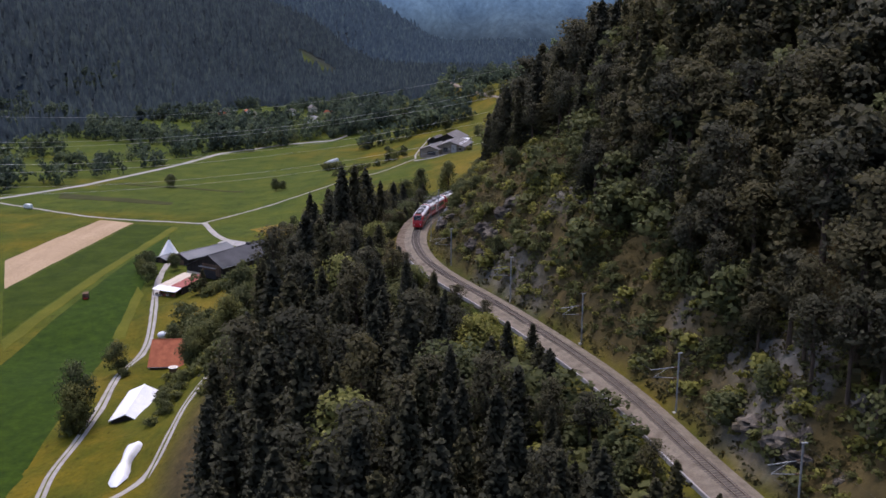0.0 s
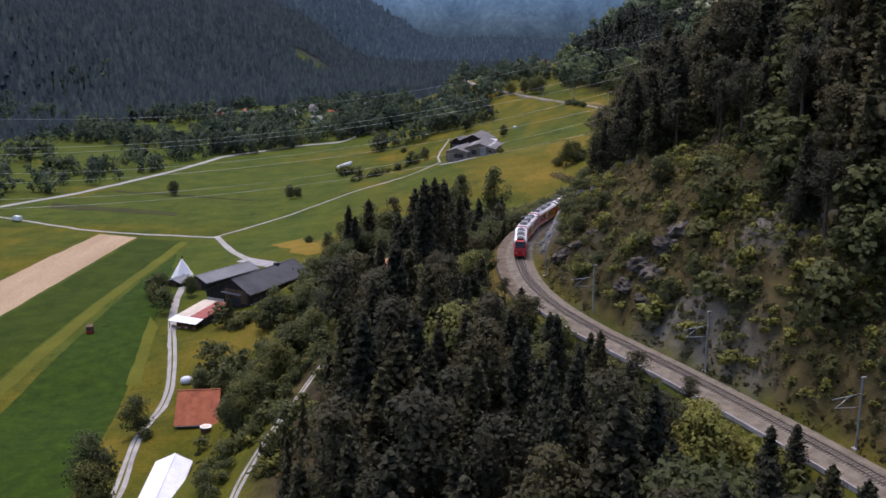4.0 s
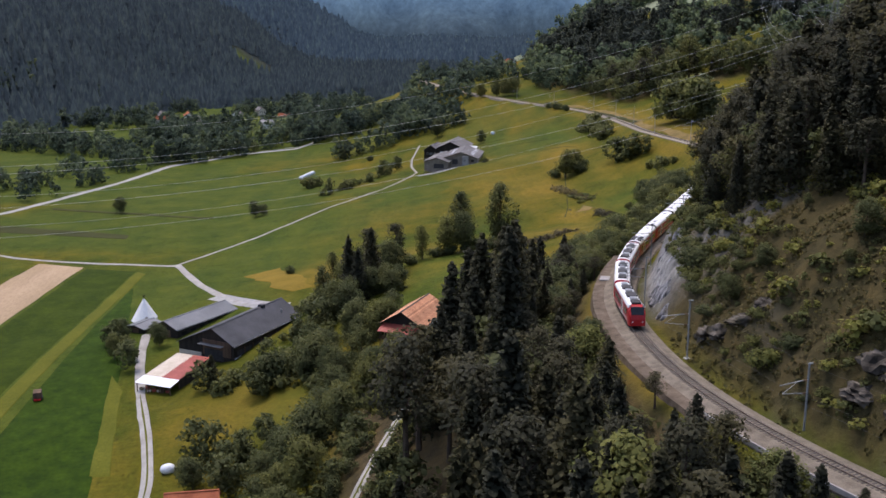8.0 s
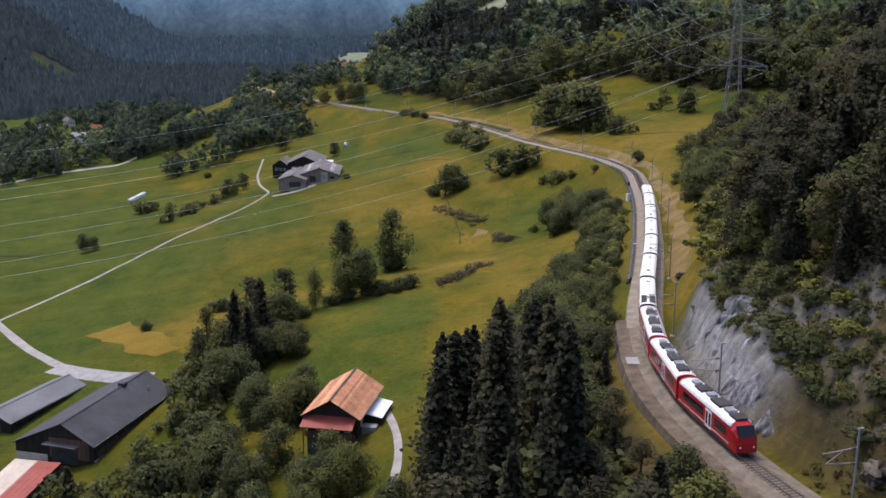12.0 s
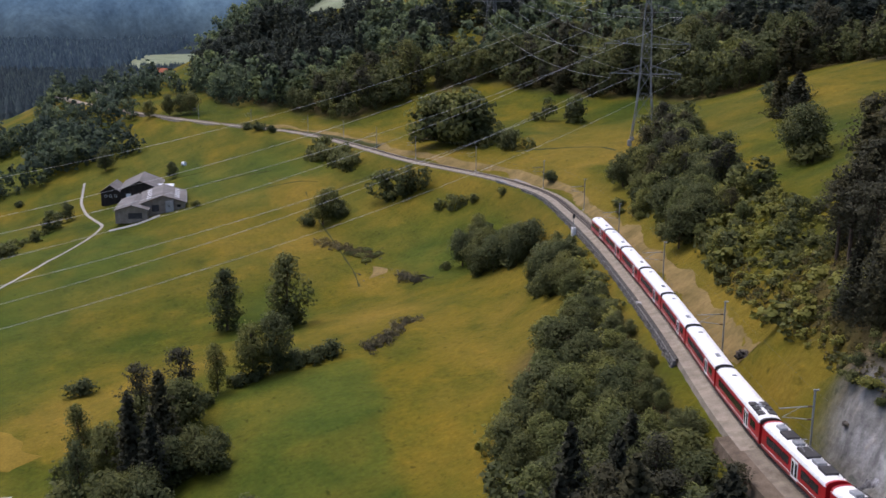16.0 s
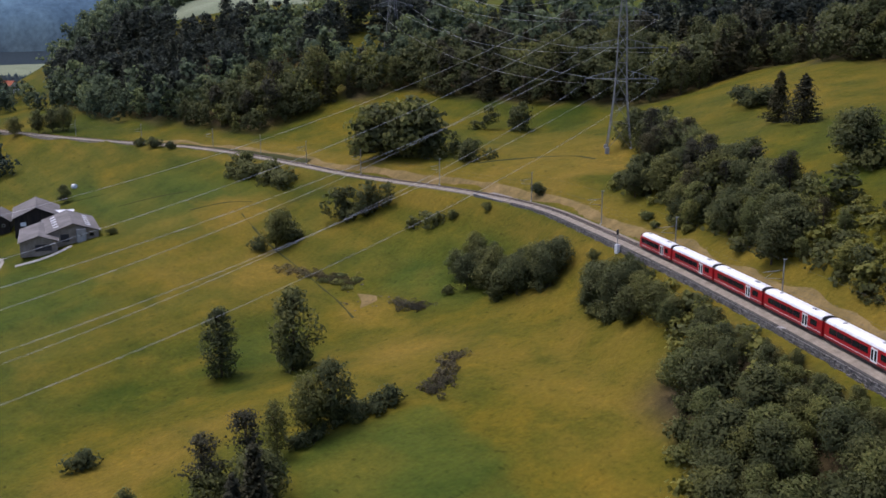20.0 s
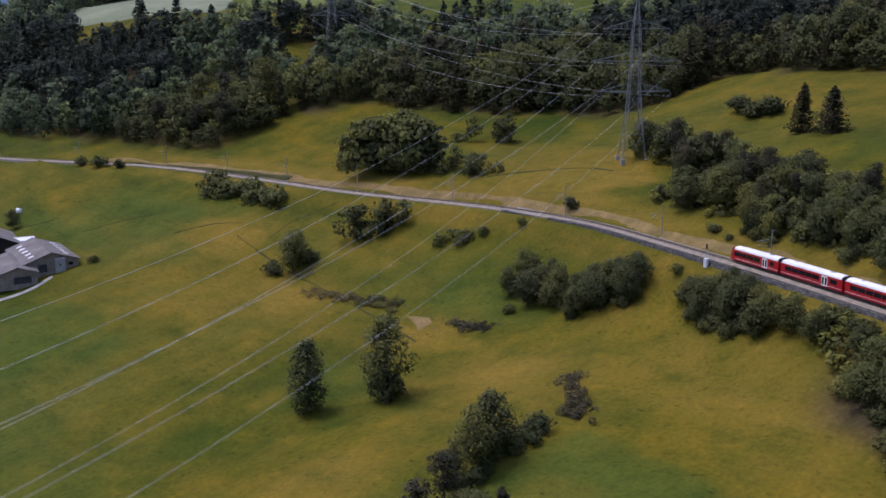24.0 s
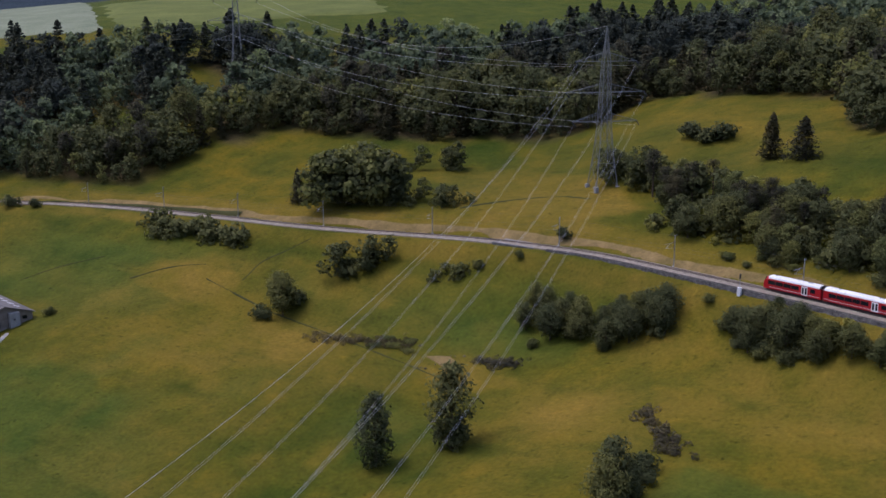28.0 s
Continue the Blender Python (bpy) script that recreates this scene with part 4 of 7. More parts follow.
part("masonry", bm, BRIDGE_STONE, bridge)
part("parapet", boxed(-4.5, -4.1, -8.2, 8.2, -0.25, 0.22, 0.03), BRIDGE_STONE, bridge)
for i in range(13):
    a = math.pi * (i + 0.5) / 13
    q = Matrix.Translation((-4.34, 2.25 * math.cos(a), -4.6 + 2.25 * math.sin(a))) @ Matrix.Rotation(a - math.pi / 2, 4, "X")
    bm = bmesh.new()
    bmesh.ops.create_cube(bm, size=1, matrix=q @ Matrix.Diagonal((0.14, 0.46, 0.55, 1)))
    part("arch_stone", bm, STONE, bridge)

# signal and trackside slabs
p, t = along(474.0)
r = Vector((t.y, -t.x, 0))
sig = thing("railway_signal", *(p - r * 5.2 + Vector((0, 0, -0.3))), 0, "white-based railway signal beside the track", "signal")
part("base", boxed(-0.5, 0.5, -0.5, 0.5, -1.5, 0.9, 0.06), TRAIN_WHITE, sig)
part("post", beam(bmesh.new(), (0, 0, 0.9), (0, 0, 4.4), 0.14), GALVANISED, sig)
part("signal_head", boxed(-0.3, 0.3, -0.15, 0.15, 3.4, 4.7, 0.05), TRAIN_DARK, sig)
for y, sz in ((322, 1.6), (404, 0.8)):
    p, t = along(y)
    r = Vector((t.y, -t.x, 0))
    slab = thing("cable_pit_cover", *(p - r * 3.6 + Vector((0, 0, -0.1))), math.degrees(-math.atan2(t.x, t.y)), "flat pale concrete cover beside the track", "concrete cover")
    part("slab", boxed(-sz * 0.6, sz * 0.6, -sz, sz, -0.1, 0.12, 0.03), CONCRETE, slab)
    part("lid", boxed(-sz * 0.4, sz * 0.4, -sz * 0.8, sz * 0.8, 0.12, 0.17, 0.02), CONCRETE, slab)

# rock face above the bend
cliff_n, cliff_k = 230, 50
cy = np.linspace(276, 346, cliff_n)
ck = np.linspace(0, 1, cliff_k)
yy, kk = np.meshgrid(cy, ck, indexing="ij")
tall = 14.5 * ease((yy - 282) / 30) * ease((337 - yy) / 24) * (1 + 0.16 * value_noise(yy, yy * 0, 11, 51)) + 0.3
dip = yy + 0.55 * kk * tall
ridge = np.abs(value_noise(dip, kk * tall * 0.3, 6.5, 52)) + 0.45 * np.abs(value_noise(dip, kk * tall * 0.35, 2.4, 53)) + 0.2 * value_noise(dip, kk * tall * 0.6, 0.9, 54)
step = 0.5 * np.floor(kk * 5 + 0.6 * value_noise(yy, kk * 6, 7, 56))
uu = 6.2 + 7.6 * (0.75 * kk ** 1.2 + 0.05 * step) * (tall / 14) - 1.5 * ridge * np.minimum(1, 4 * kk + 0.3)
zz = track_z(yy) - 0.6 + tall * (kk + 0.04 * value_noise(yy, kk * 15, 2.5, 55))
uu[:, -1] += 4
zz[:, -1] -= 1.0
tx = track_x(yy + 0.5) - track_x(yy - 0.5)
inv = 1 / np.sqrt(1 + tx ** 2)
cv = np.stack([track_x(yy) + uu * inv, yy - uu * tx * inv, zz], -1).reshape(-1, 3)
cf = [(i * cliff_k + j, (i + 1) * cliff_k + j, (i + 1) * cliff_k + j + 1, i * cliff_k + j + 1) for i in range(cliff_n - 1) for j in range(cliff_k - 1)]
tagged(mesh_object("rock_face", cv, cf, ROCK), "fractured pale grey rock face above the railway bend", "rock face", kind="structure")
rng = random.Random(43)


def make_rock(name, x, y, size, label):
    bm = bmesh.new()
    bmesh.ops.create_icosphere(bm, subdivisions=3, radius=1)
    for v in bm.verts:
        k = 1.15 + 0.4 * noise.noise(v.co * 1.3 + Vector((x, y, 0))) - 0.55 * abs(noise.noise(v.co * 2.1 + Vector((y, x, 0)))) - 0.5 * abs(noise.noise(v.co * 4.5 + Vector((x, 0, y))))
        v.co *= k
        v.co.z *= 0.6
        v.co.x += 0.35 * v.co.z
    me = bpy.data.meshes.new(name)
    bm.to_mesh(me)
    bm.free()
    me.materials.append(CRAG)
    ob = new(name, me)
    ob.matrix_basis = Matrix.Translation((x, y, gz(x, y) - 0.25 * size)) @ Matrix.Rotation(rng.uniform(0, 6.3), 4, "Z") @ Matrix.Diagonal((size, size * rng.uniform(0.7, 1.3), size * rng.uniform(0.8, 1.3), 1))
    return tagged(ob, label, "rock", "rocks on the hillside")


for _ in range(16):
    y = rng.choice([rng.uniform(95, 150), rng.uniform(150, 275), rng.uniform(300, 372)])
    x = float(track_x(y)) + rng.uniform(7, 34 if y < 280 else 22)
    make_rock("rock", x, y, rng.uniform(0.6, 1.9), "weathered grey boulder on the steep slope")

for x, y, size in ((13.0, 238.0, 3.4), (16.8, 238.4, 3.0), (14.2, 234.6, 2.6), (10.2, 236.4, 2.4), (19.3, 238.6, 2.6), (12.2, 230.5, 1.8), (48.6, 131, 2.4), (50.4, 125, 2.6), (51.6, 120.6, 2.0),
                   (59.3, 122.6, 2.8), (60.4, 117, 2.6), (62.5, 121, 2.2), (1.2, 270.6, 2.2), (2.4, 267.4, 2.6), (5.0, 264.4, 2.4), (7.6, 262.6, 1.8)):
    make_rock("rock", x, y, size, "dark fractured outcrop on the scrubby slope")

# high-voltage pylons and their lines
def make_pylon(x, y, turn, label, raised=0.0):
    py = thing("power_pylon", x, y, gz(x, y) + raised, turn, label, "pylon", "power pylons")
    levels = [(0, 4.2), (9, 3.1), (17, 2.35), (24, 1.9), (29.5, 1.75), (34.5, 1.6), (40, 1.45), (45.5, 1.25), (52, 0.6), (58, 0.08)]
    if raised:
        levels.insert(0, (-raised, 5.4))
    body = bmesh.new()
    for (z0, w0), (z1, w1) in zip(levels, levels[1:]):
        c0 = [(-w0, -w0, z0), (w0, -w0, z0), (w0, w0, z0), (-w0, w0, z0)]
        c1 = [(-w1, -w1, z1), (w1, -w1, z1), (w1, w1, z1), (-w1, w1, z1)]
        for i in range(4):
            beam(body, c0[i], c1[i], 0.26 if z0 < 24 else 0.2)
            beam(body, c0[i], c1[(i + 1) % 4], 0.11)
            beam(body, c0[(i + 1) % 4], c1[i], 0.11)
            if z1 < 57:
                beam(body, c1[i], c1[(i + 1) % 4], 0.11)
    part("lattice_tower", body, PYLON_STEEL, py)
    foot = 5.4 if raised else 4.2
    for i, (a, b) in enumerate(((-1, -1), (1, -1), (1, 1), (-1, 1))):
        part("footing", boxed(a * foot - 0.7, a * foot + 0.7, b * foot - 0.7, b * foot + 0.7, -1.5 - raised, 0.7 - raised, 0.06), CONCRETE, py)
    for z, reach, w in ((24, 12.6, 1.9), (34.5, 15.2, 1.6), (45.5, 11.8, 1.25)):
        for side in (-1, 1):
            arm = bmesh.new()
            tip = (side * reach, 0, z + 0.1)
            for yy in (-w, w):
                beam(arm, (side * w, yy, z), tip, 0.2)
                beam(arm, (side * w, yy * 0.9, z + 3.0), tip, 0.16)
            for f in (0.2, 0.4, 0.6, 0.8):
                g = w * (1 - f)
                xx = side * (w + (reach - w) * f)
                beam(arm, (xx, -g, z), (xx, g, z), 0.1)
                beam(arm, (xx, -g, z), (xx, -g, z + 3.0 * (1 - f)), 0.1)
                beam(arm, (xx, g, z), (xx, g, z + 3.0 * (1 - f)), 0.1)
            a = part("cross_arm", arm, PYLON_STEEL, py)
            for yy in (-1, 1):
                bm = bmesh.new()
                beam(bm, (side * reach, 0, z), (side * (reach - 0.3), yy * 3.0, z - 1.4), 0.22)
                part("insulator_string", bm, GLASS, a)
    return py


PYLON = [(138, 553.5), (207, 808), (-236.6, 460.3)]
RAISED = [0.0, 0.0, 10.0]
TURNS = [-41.0, -52.0, -115.7]
for (x, y), t, up in zip(PYLON, TURNS, RAISED):
    make_pylon(x, y, t, "tall grey steel lattice power pylon", up)


def arm_tip(k, side, z, reach):
    x, y = PYLON[k]
    a = radians(TURNS[k])
    return Vector((x + math.cos(a) * side * reach, y + math.sin(a) * side * reach, gz(x, y) + RAISED[k] + z - 1.6))


line_thing = thing("power_line", 0, 0, 0, 0, "paired grey high-voltage conductors strung over the valley", "power line")
for a, b, sag in ((0, 1, 9.0), (0, 2, 16.7)):
    for z, reach in ((24, 12.4), (34.5, 15.0), (45.5, 11.6)):
        for side in (-1, 1):
            p, q = arm_tip(a, side, z, reach), arm_tip(b, side, z, reach)
            for shift in (-0.22, 0.22):
                pts = [p.lerp(q, f) + Vector((-0.3 * shift, 1.0 * shift, -4 * sag * f * (1 - f))) for f in np.linspace(0, 1, 49)]
                wire("conductor", pts, 0.02, CABLE, line_thing)
p0, p1, p2 = (Vector((x, y, gz(x, y) + up + 58)) for (x, y), up in zip(PYLON, RAISED))
for a, b in ((p0, p1), (p0, p2)):
    wire("earth_wire", [a.lerp(b, f) + Vector((0, 0, -80 * f * (1 - f))) for f in np.linspace(0, 1, 33)], 0.03, CABLE, line_thing)

# ---- the train: seven coaches pushed by a three-car railcar ----
def body_profile(w=1.32, floor=0.55, top=2.95):
    return [(-w + 0.06, floor), (-w, floor + 0.25), (-w, 1.9), (-w + 0.05, top), (w - 0.05, top), (w, 1.9), (w, floor + 0.25), (w - 0.06, floor)]


def roof_profile(w=1.29, low=2.93, high=3.62):
    pts = [(-w, low)]
    for k in range(9):
        a = math.pi * (1 - k / 8)
        pts.append((w * math.cos(a) * (0.97 if 0 < k < 8 else 1), low + 0.12 + (high - low - 0.12) * math.sin(a) ** 0.7))
    pts.append((w, low))
    return pts


def make_car(name, label, length, powered=False, cab=0, gear=False):
    """One car, its middle at the origin at rail level, its length along y. cab: 1 or -1 for the end with a driver's cab."""
    car = thing(name, 0, 0, 0, 0, label, "train car", "cars of the train")
    half = length / 2 - 0.35
    lo, hi = -half, half
    body_lo, body_hi = lo + (1.5 if cab < 0 else 0), hi - (1.5 if cab > 0 else 0)
    body = part("body", prism(bmesh.new(), body_profile(), body_lo, body_hi), TRAIN_RED, car)
    part("roof", prism(bmesh.new(), roof_profile(), body_lo + 0.02, body_hi - 0.02), TRAIN_ROOF, car, "white curved roof")
    part("underframe", boxed(-1.1, 1.1, lo + 0.9, hi - 0.9, 0.28, 0.62, 0.04), TRAIN_DARK, car)
    for end in (-1, 1):
        y = end * (half - 3.0)
        bogie = part("bogie", boxed(-0.95, 0.95, y - 1.5, y + 1.5, 0.26, 0.6, 0.05), TRAIN_DARK, car)
        for dy in (-0.95, 0.95):
            for side in (-0.55, 0.55):
                bm = bmesh.new()
                bmesh.ops.create_cone(bm, cap_ends=True, segments=14, radius1=0.38, radius2=0.38, depth=0.1, matrix=Matrix.Translation((side, y + dy, 0.38)) @ Matrix.Rotation(math.pi / 2, 4, "Y"))
                part("wheel", bm, RAIL, bogie)
        if end != cab:
            part("gangway", boxed(-0.72, 0.72, min(end * half, end * (half + 0.34)), max(end * half, end * (half + 0.34)), 0.75, 2.85, 0.05), TRAIN_DARK, car, "black gangway bellows")
            part("roof_rim", prism(bmesh.new(), roof_profile(1.3, 2.9, 3.66), end * half - (0.28 if end > 0 else 0), end * half + (0 if end > 0 else 0.28)), TRAIN_RED if powered else TRAIN_DARK, car)
    if cab:
        nose = bmesh.new()
        e0, e1 = cab * (half - 1.5), cab * half
        rings = [(1.0, e0, 3.55, 0.55), (0.97, e0 + (e1 - e0) * 0.45, 3.3, 0.5), (0.9, e1 - (e1 - e0) * 0.12, 2.2, 0.5), (0.84, e1, 1.5, 0.55)]
        loops = []
        for sc, yy, top, bot in rings:
            w = 1.32 * sc
            loops.append([nose.verts.new(q) for q in ((-w, yy, bot), (-w, yy, bot + 0.7), (-w * 0.97, yy, min(top, 2.7)), (-w * 0.6, yy, top), (w * 0.6, yy, top), (w * 0.97, yy, min(top, 2.7)), (w, yy, bot + 0.7), (w, yy, bot))])
        for a, b in zip(loops, loops[1:]):
            for k in range(8):
                nose.faces.new((a[k], a[(k + 1) % 8], b[(k + 1) % 8], b[k]))
        nose.faces.new(loops[-1])
        bmesh.ops.recalc_face_normals(nose, faces=nose.faces)
        front = part("cab_nose", nose, TRAIN_RED, car)
        scr = bmesh.new()
        a, b = e0 + (e1 - e0) * 0.48, e1 - (e1 - e0) * 0.14
        vs = [scr.verts.new(q) for q in ((-1.02, a, 3.27), (1.02, a, 3.27), (0.95, b + cab * 0.03, 2.18), (-0.95, b + cab * 0.03, 2.18))]
        vs2 = [scr.verts.new((v.co.x, v.co.y + cab * 0.05, v.co.z + 0.05)) for v in vs]
        scr.faces.new(vs2)
        for k in range(4):
            scr.faces.new((vs[k], vs[(k + 1) % 4], vs2[(k + 1) % 4], vs2[k]))
        part("windscreen", scr, GLASS, front)
        for side in (-0.75, 0.75):
            bm = bmesh.new()
            bmesh.ops.create_uvsphere(bm, u_segments=10, v_segments=6, radius=0.14, matrix=Matrix.Translation((side, e1 - cab * 0.02, 1.15)) @ Matrix.Diagonal((1, 0.5, 0.8, 1)))
            part("headlight", bm, TRAIN_WHITE, front)
    door_at = (0.9 if powered else length * 0.22) * (-1)
    for side in (-1, 1):
        s = side * 1.325
        x0, x1 = min(s, s + side * 0.03), max(s, s + side * 0.03)
        part("stripe", boxed(min(s, s + side * 0.012), max(s, s + side * 0.012), body_lo + 0.2, body_hi - 0.2, 0.98, 1.06), TRAIN_WHITE, car, "thin white stripe")
        spans = []
        for a, b in ((lo + 1.4, door_at - 1.5), (door_at + 1.5, hi - 1.4)):
            if powered and cab:
                a, b = (max(a, body_lo + 0.9), min(b, body_hi - 0.9))
            k = max(1, round((b - a) / 2.1))
            spans += [(a + (b - a) * i / k + 0.06, a + (b - a) * (i + 1) / k - 0.06) for i in range(k)]
        for a, b in spans:
            if b - a > 0.4:
                part("window", boxed(x0, x1, a, b, 1.62, 2.52, 0.0), GLASS, body)
        door = part("door", boxed(min(s, s + side * 0.04), max(s, s + side * 0.04), door_at - 0.8, door_at + 0.8, 0.75, 2.8), TRAIN_WHITE, car, "white double door")
        for dy in (-0.4, 0.4):
            s2 = s + side * 0.04
            part("door_window", boxed(min(s2, s2 + side * 0.015), max(s2, s2 + side * 0.015), door_at + dy - 0.24, door_at + dy + 0.24, 1.05, 2.55), GLASS, door)
    if powered:
        for k, (a, b, w) in enumerate(((-6.4, -4.6, 0.7), (-4.2, -2.9, 0.55), (-2.4, 0.2, 0.75), (0.8, 2.0, 0.5), (2.6, 4.6, 0.72), (5.0, 6.2, 0.45))):
            part("roof_unit", boxed(-w, w, a, b, 3.52, 3.84 + 0.06 * (k % 2), 0.05), ROOF_GREY if k % 2 else TRAIN_DARK, car)
        wire = beam(bmesh.new(), (0.85, -7.2, 3.72), (0.85, 7.2, 3.72), 0.05)
        for y in range(-7, 8, 2):
            beam(wire, (0.85, y, 3.4), (0.85, y, 3.74), 0.06)
        part("roof_cable", wire, TRAIN_DARK, car)
        if not cab:
            pan = beam(bmesh.new(), (-0.5, -1.2, 3.8), (-0.2, 1.2, 4.15), 0.05)
            beam(pan, (0.5, -1.2, 3.8), (0.2, 1.2, 4.15), 0.05)
            beam(pan, (-0.8, 1.2, 4.18), (0.8, 1.2, 4.18), 0.08)
            part("pantograph", pan, ROOF_GREY, car, "folded pantograph")
    else:
        for y in (-length * 0.28, -length * 0.24, length * 0.3):
            part("roof_vent", boxed(-0.28, 0.28, y - 0.22, y + 0.22, 3.55, 3.72, 0.03), ROOF_GREY, car)
        if gear:
            for y0 in (-7.6, -6.2, -4.8):
                for x in (-0.62, 0.62):
                    part("roof_unit", boxed(x - 0.42, x + 0.42, y0, y0 + 1.1, 3.4, 3.68, 0.04), TRAIN_DARK, car)
    return car


def place_car(car, s0, s1):
    """Sets a car with its ends at two lengths along the line."""
    a, b = along(y_at(s0))[0], along(y_at(s1))[0]
    d = b - a
    mid = (a + b) / 2 + Vector((0, 0, 0.42))
    car.matrix_basis = Matrix.Translation(mid) @ Matrix.Rotation(-math.atan2(d.x, d.y), 4, "Z") @ Matrix.Rotation(math.asin(d.z / d.length), 4, "X") @ Matrix.Scale(LOADING, 4)


TRAIN_HEAD = 470.0
COACH, POWER, LEAD = 18.6, 16.4, 16.6
LOADING = 1.13
coach_label = "red railway coach with a white roof and white doors"
lead = make_car("driving_coach", "red driving coach with a white roof and sloped cab", LEAD, cab=1)
coach = make_car("coach", coach_label, COACH)
last_coach = make_car("coach", "red railway coach with a white roof and roof units", COACH, gear=True)
railcar_end = make_car("railcar", "red end railcar with dark roof equipment and sloped cab", POWER, True, cab=-1)
railcar_mid = make_car("railcar", "red middle railcar with a folded pantograph on its roof", POWER, True)
railcar_lead = make_car("railcar", "red railcar with grey roof equipment behind the coaches", POWER, True)
at_s = s_at(TRAIN_HEAD)
order = [lead, coach] + [copy_thing(coach, Matrix.Identity(4)) for _ in range(4)] + [last_coach, railcar_lead, railcar_mid, railcar_end]
for car in order:
    n = LOADING * (POWER if car.name.startswith("railcar") else LEAD if car is lead else COACH)
    place_car(car, at_s - n, at_s)
    at_s -= n

# ---- trees ----
def tube(path, radii, sides=6):
    """A tapered, bent stem."""
    verts, faces = [], []
    for i, (p, r) in enumerate(zip(path, radii)):
        for k in range(sides):
            a = 2 * math.pi * k / sides
            verts.append((p[0] + r * math.cos(a), p[1] + r * math.sin(a), p[2]))
    for i in range(len(path) - 1):
        for k in range(sides):
            faces.append((i * sides + k, i * sides + (k + 1) % sides, (i + 1) * sides + (k + 1) % sides, (i + 1) * sides + k))
    return verts, faces


def join(pieces):
    verts, faces = [], []
    for v, f in pieces:
        b = len(verts)
        verts += v
        faces += [tuple(i + b for i in q) for q in f]
    return verts, faces


def spruce_sprays(rng, h, r, bare=0.06, gap=0.62, arms=8):
    """Clump centres along drooping whorls, for a shaggy conifer."""
    out, z = [], h * bare
    while z < h * 0.97:
        t = (z - h * bare) / (h * (1 - bare))
        reach = (r * (1 - t) ** 0.8 * (0.72 + 0.28 * math.sin(math.pi * min(1.0, 4 * t + 0.3) / 2)) + 0.12) * rng.uniform(0.74, 1.14)
        turn, count = rng.uniform(0, 6.28), max(3, int(arms * (1 - 0.6 * t)))
        for k in range(count):
            a = turn + 6.283 * (k + rng.uniform(-0.35, 0.35)) / count
            long, droop = reach * rng.uniform(0.6, 1.15), rng.uniform(0.1, 0.42) * (1 - 0.7 * t)
            for f in (0.3, 0.62, 0.92):
                d = long * f
                out.append((math.cos(a) * d, math.sin(a) * d, z - droop * d, 0.2 + long * (0.30, 0.24, 0.15)[int(f * 3)]))
        z += gap * rng.uniform(0.75, 1.25) * (1.1 - 0.45 * t)
    out += [(0, 0, h * f, 0.16) for f in (0.955, 0.975, 0.99, 1.0)]
    return out


def leaf_cloud(rng, centres, per, spread, size):
    """Many small leaf sprays round the centres of clumps."""
    nr = np.random.RandomState(rng.randrange(1 << 30))
    c = np.repeat(np.array(centres, float)[:, :3], per, 0)
    s = np.repeat(np.array([q[3] for q in centres]), per)[:, None]
    d = nr.normal(size=c.shape)
    d /= np.linalg.norm(d, axis=1)[:, None]
    p = c + d * s * spread * nr.uniform(0.35, 1.0, (len(c), 1)) ** 0.6 * np.array([1, 1, 0.8])
    normal = d + nr.normal(scale=0.55, size=c.shape) + np.array([0, 0, 0.35])
    normal /= np.linalg.norm(normal, axis=1)[:, None]
    side = np.cross(normal, nr.normal(size=c.shape))
    side /= np.linalg.norm(side, axis=1)[:, None]
    up = np.cross(normal, side)
    w = size * nr.uniform(0.6, 1.35, (len(c), 1))
    v = np.stack([p - side * w * 0.55, p - up * w * 0.62, p + side * w * 0.55, p + up * w * 0.5 + normal * w * 0.1], 1)
    middle = np.array([c[:, 0].mean(), c[:, 1].mean(), c[:, 2].min() + 0.35 * np.ptp(c[:, 2])])
    out = p - middle
    out /= np.linalg.norm(out, axis=1)[:, None] + 1e-6
    soft = 0.16 * d + 0.65 * out + 0.14 * normal + np.array([0, 0, 0.4])
    soft /= np.linalg.norm(soft, axis=1)[:, None]
    return v.reshape(-1, 3), np.repeat(soft, 4, 0)


def leaf_mesh(name, cloud, material):
    """Leaf sprays as one mesh, shaded as a rounded crown."""
    v, soft = cloud
    k = len(v) // 4
    return soft_shade(bulk(name, v, np.full(k, 4), np.arange(4 * k), material), soft)


def soft_shade(me, soft):
    me.polygons.foreach_set("use_smooth", np.ones(len(me.polygons), bool))
    me.normals_split_custom_set_from_vertices(soft.tolist())
    return me


def bough_shade(v):
    v = np.asarray(v, float)
    soft = np.stack([v[:, 0], v[:, 1], 0 * v[:, 0]], 1)
    soft /= np.linalg.norm(soft, axis=1)[:, None] + 1e-6
    soft[:, 2] = 2.2
    return soft / np.linalg.norm(soft, axis=1)[:, None]


def broad_clumps(rng, h, r, low=0.22, count=34, lean=0.0):
    """Clump centres through an uneven crown, with gaps."""
    out = []
    lobes = [rng.uniform(0.75, 1.2) for _ in range(7)]
    for _ in range(count):
        t = rng.uniform(0, 1) ** 0.85
        a = rng.uniform(0, 6.283)
        zz = h * (low + (0.97 - low) * t)
        girth = math.sin(math.pi * (0.16 + 0.80 * t)) ** 0.75 * lobes[int(a / 6.284 * 7)]
        d = r * girth * rng.uniform(0.08, 0.92) ** 0.6
        out.append((d * math.cos(a) + lean * t * r, d * math.sin(a), zz, r * rng.uniform(0.24, 0.46)))
    return out


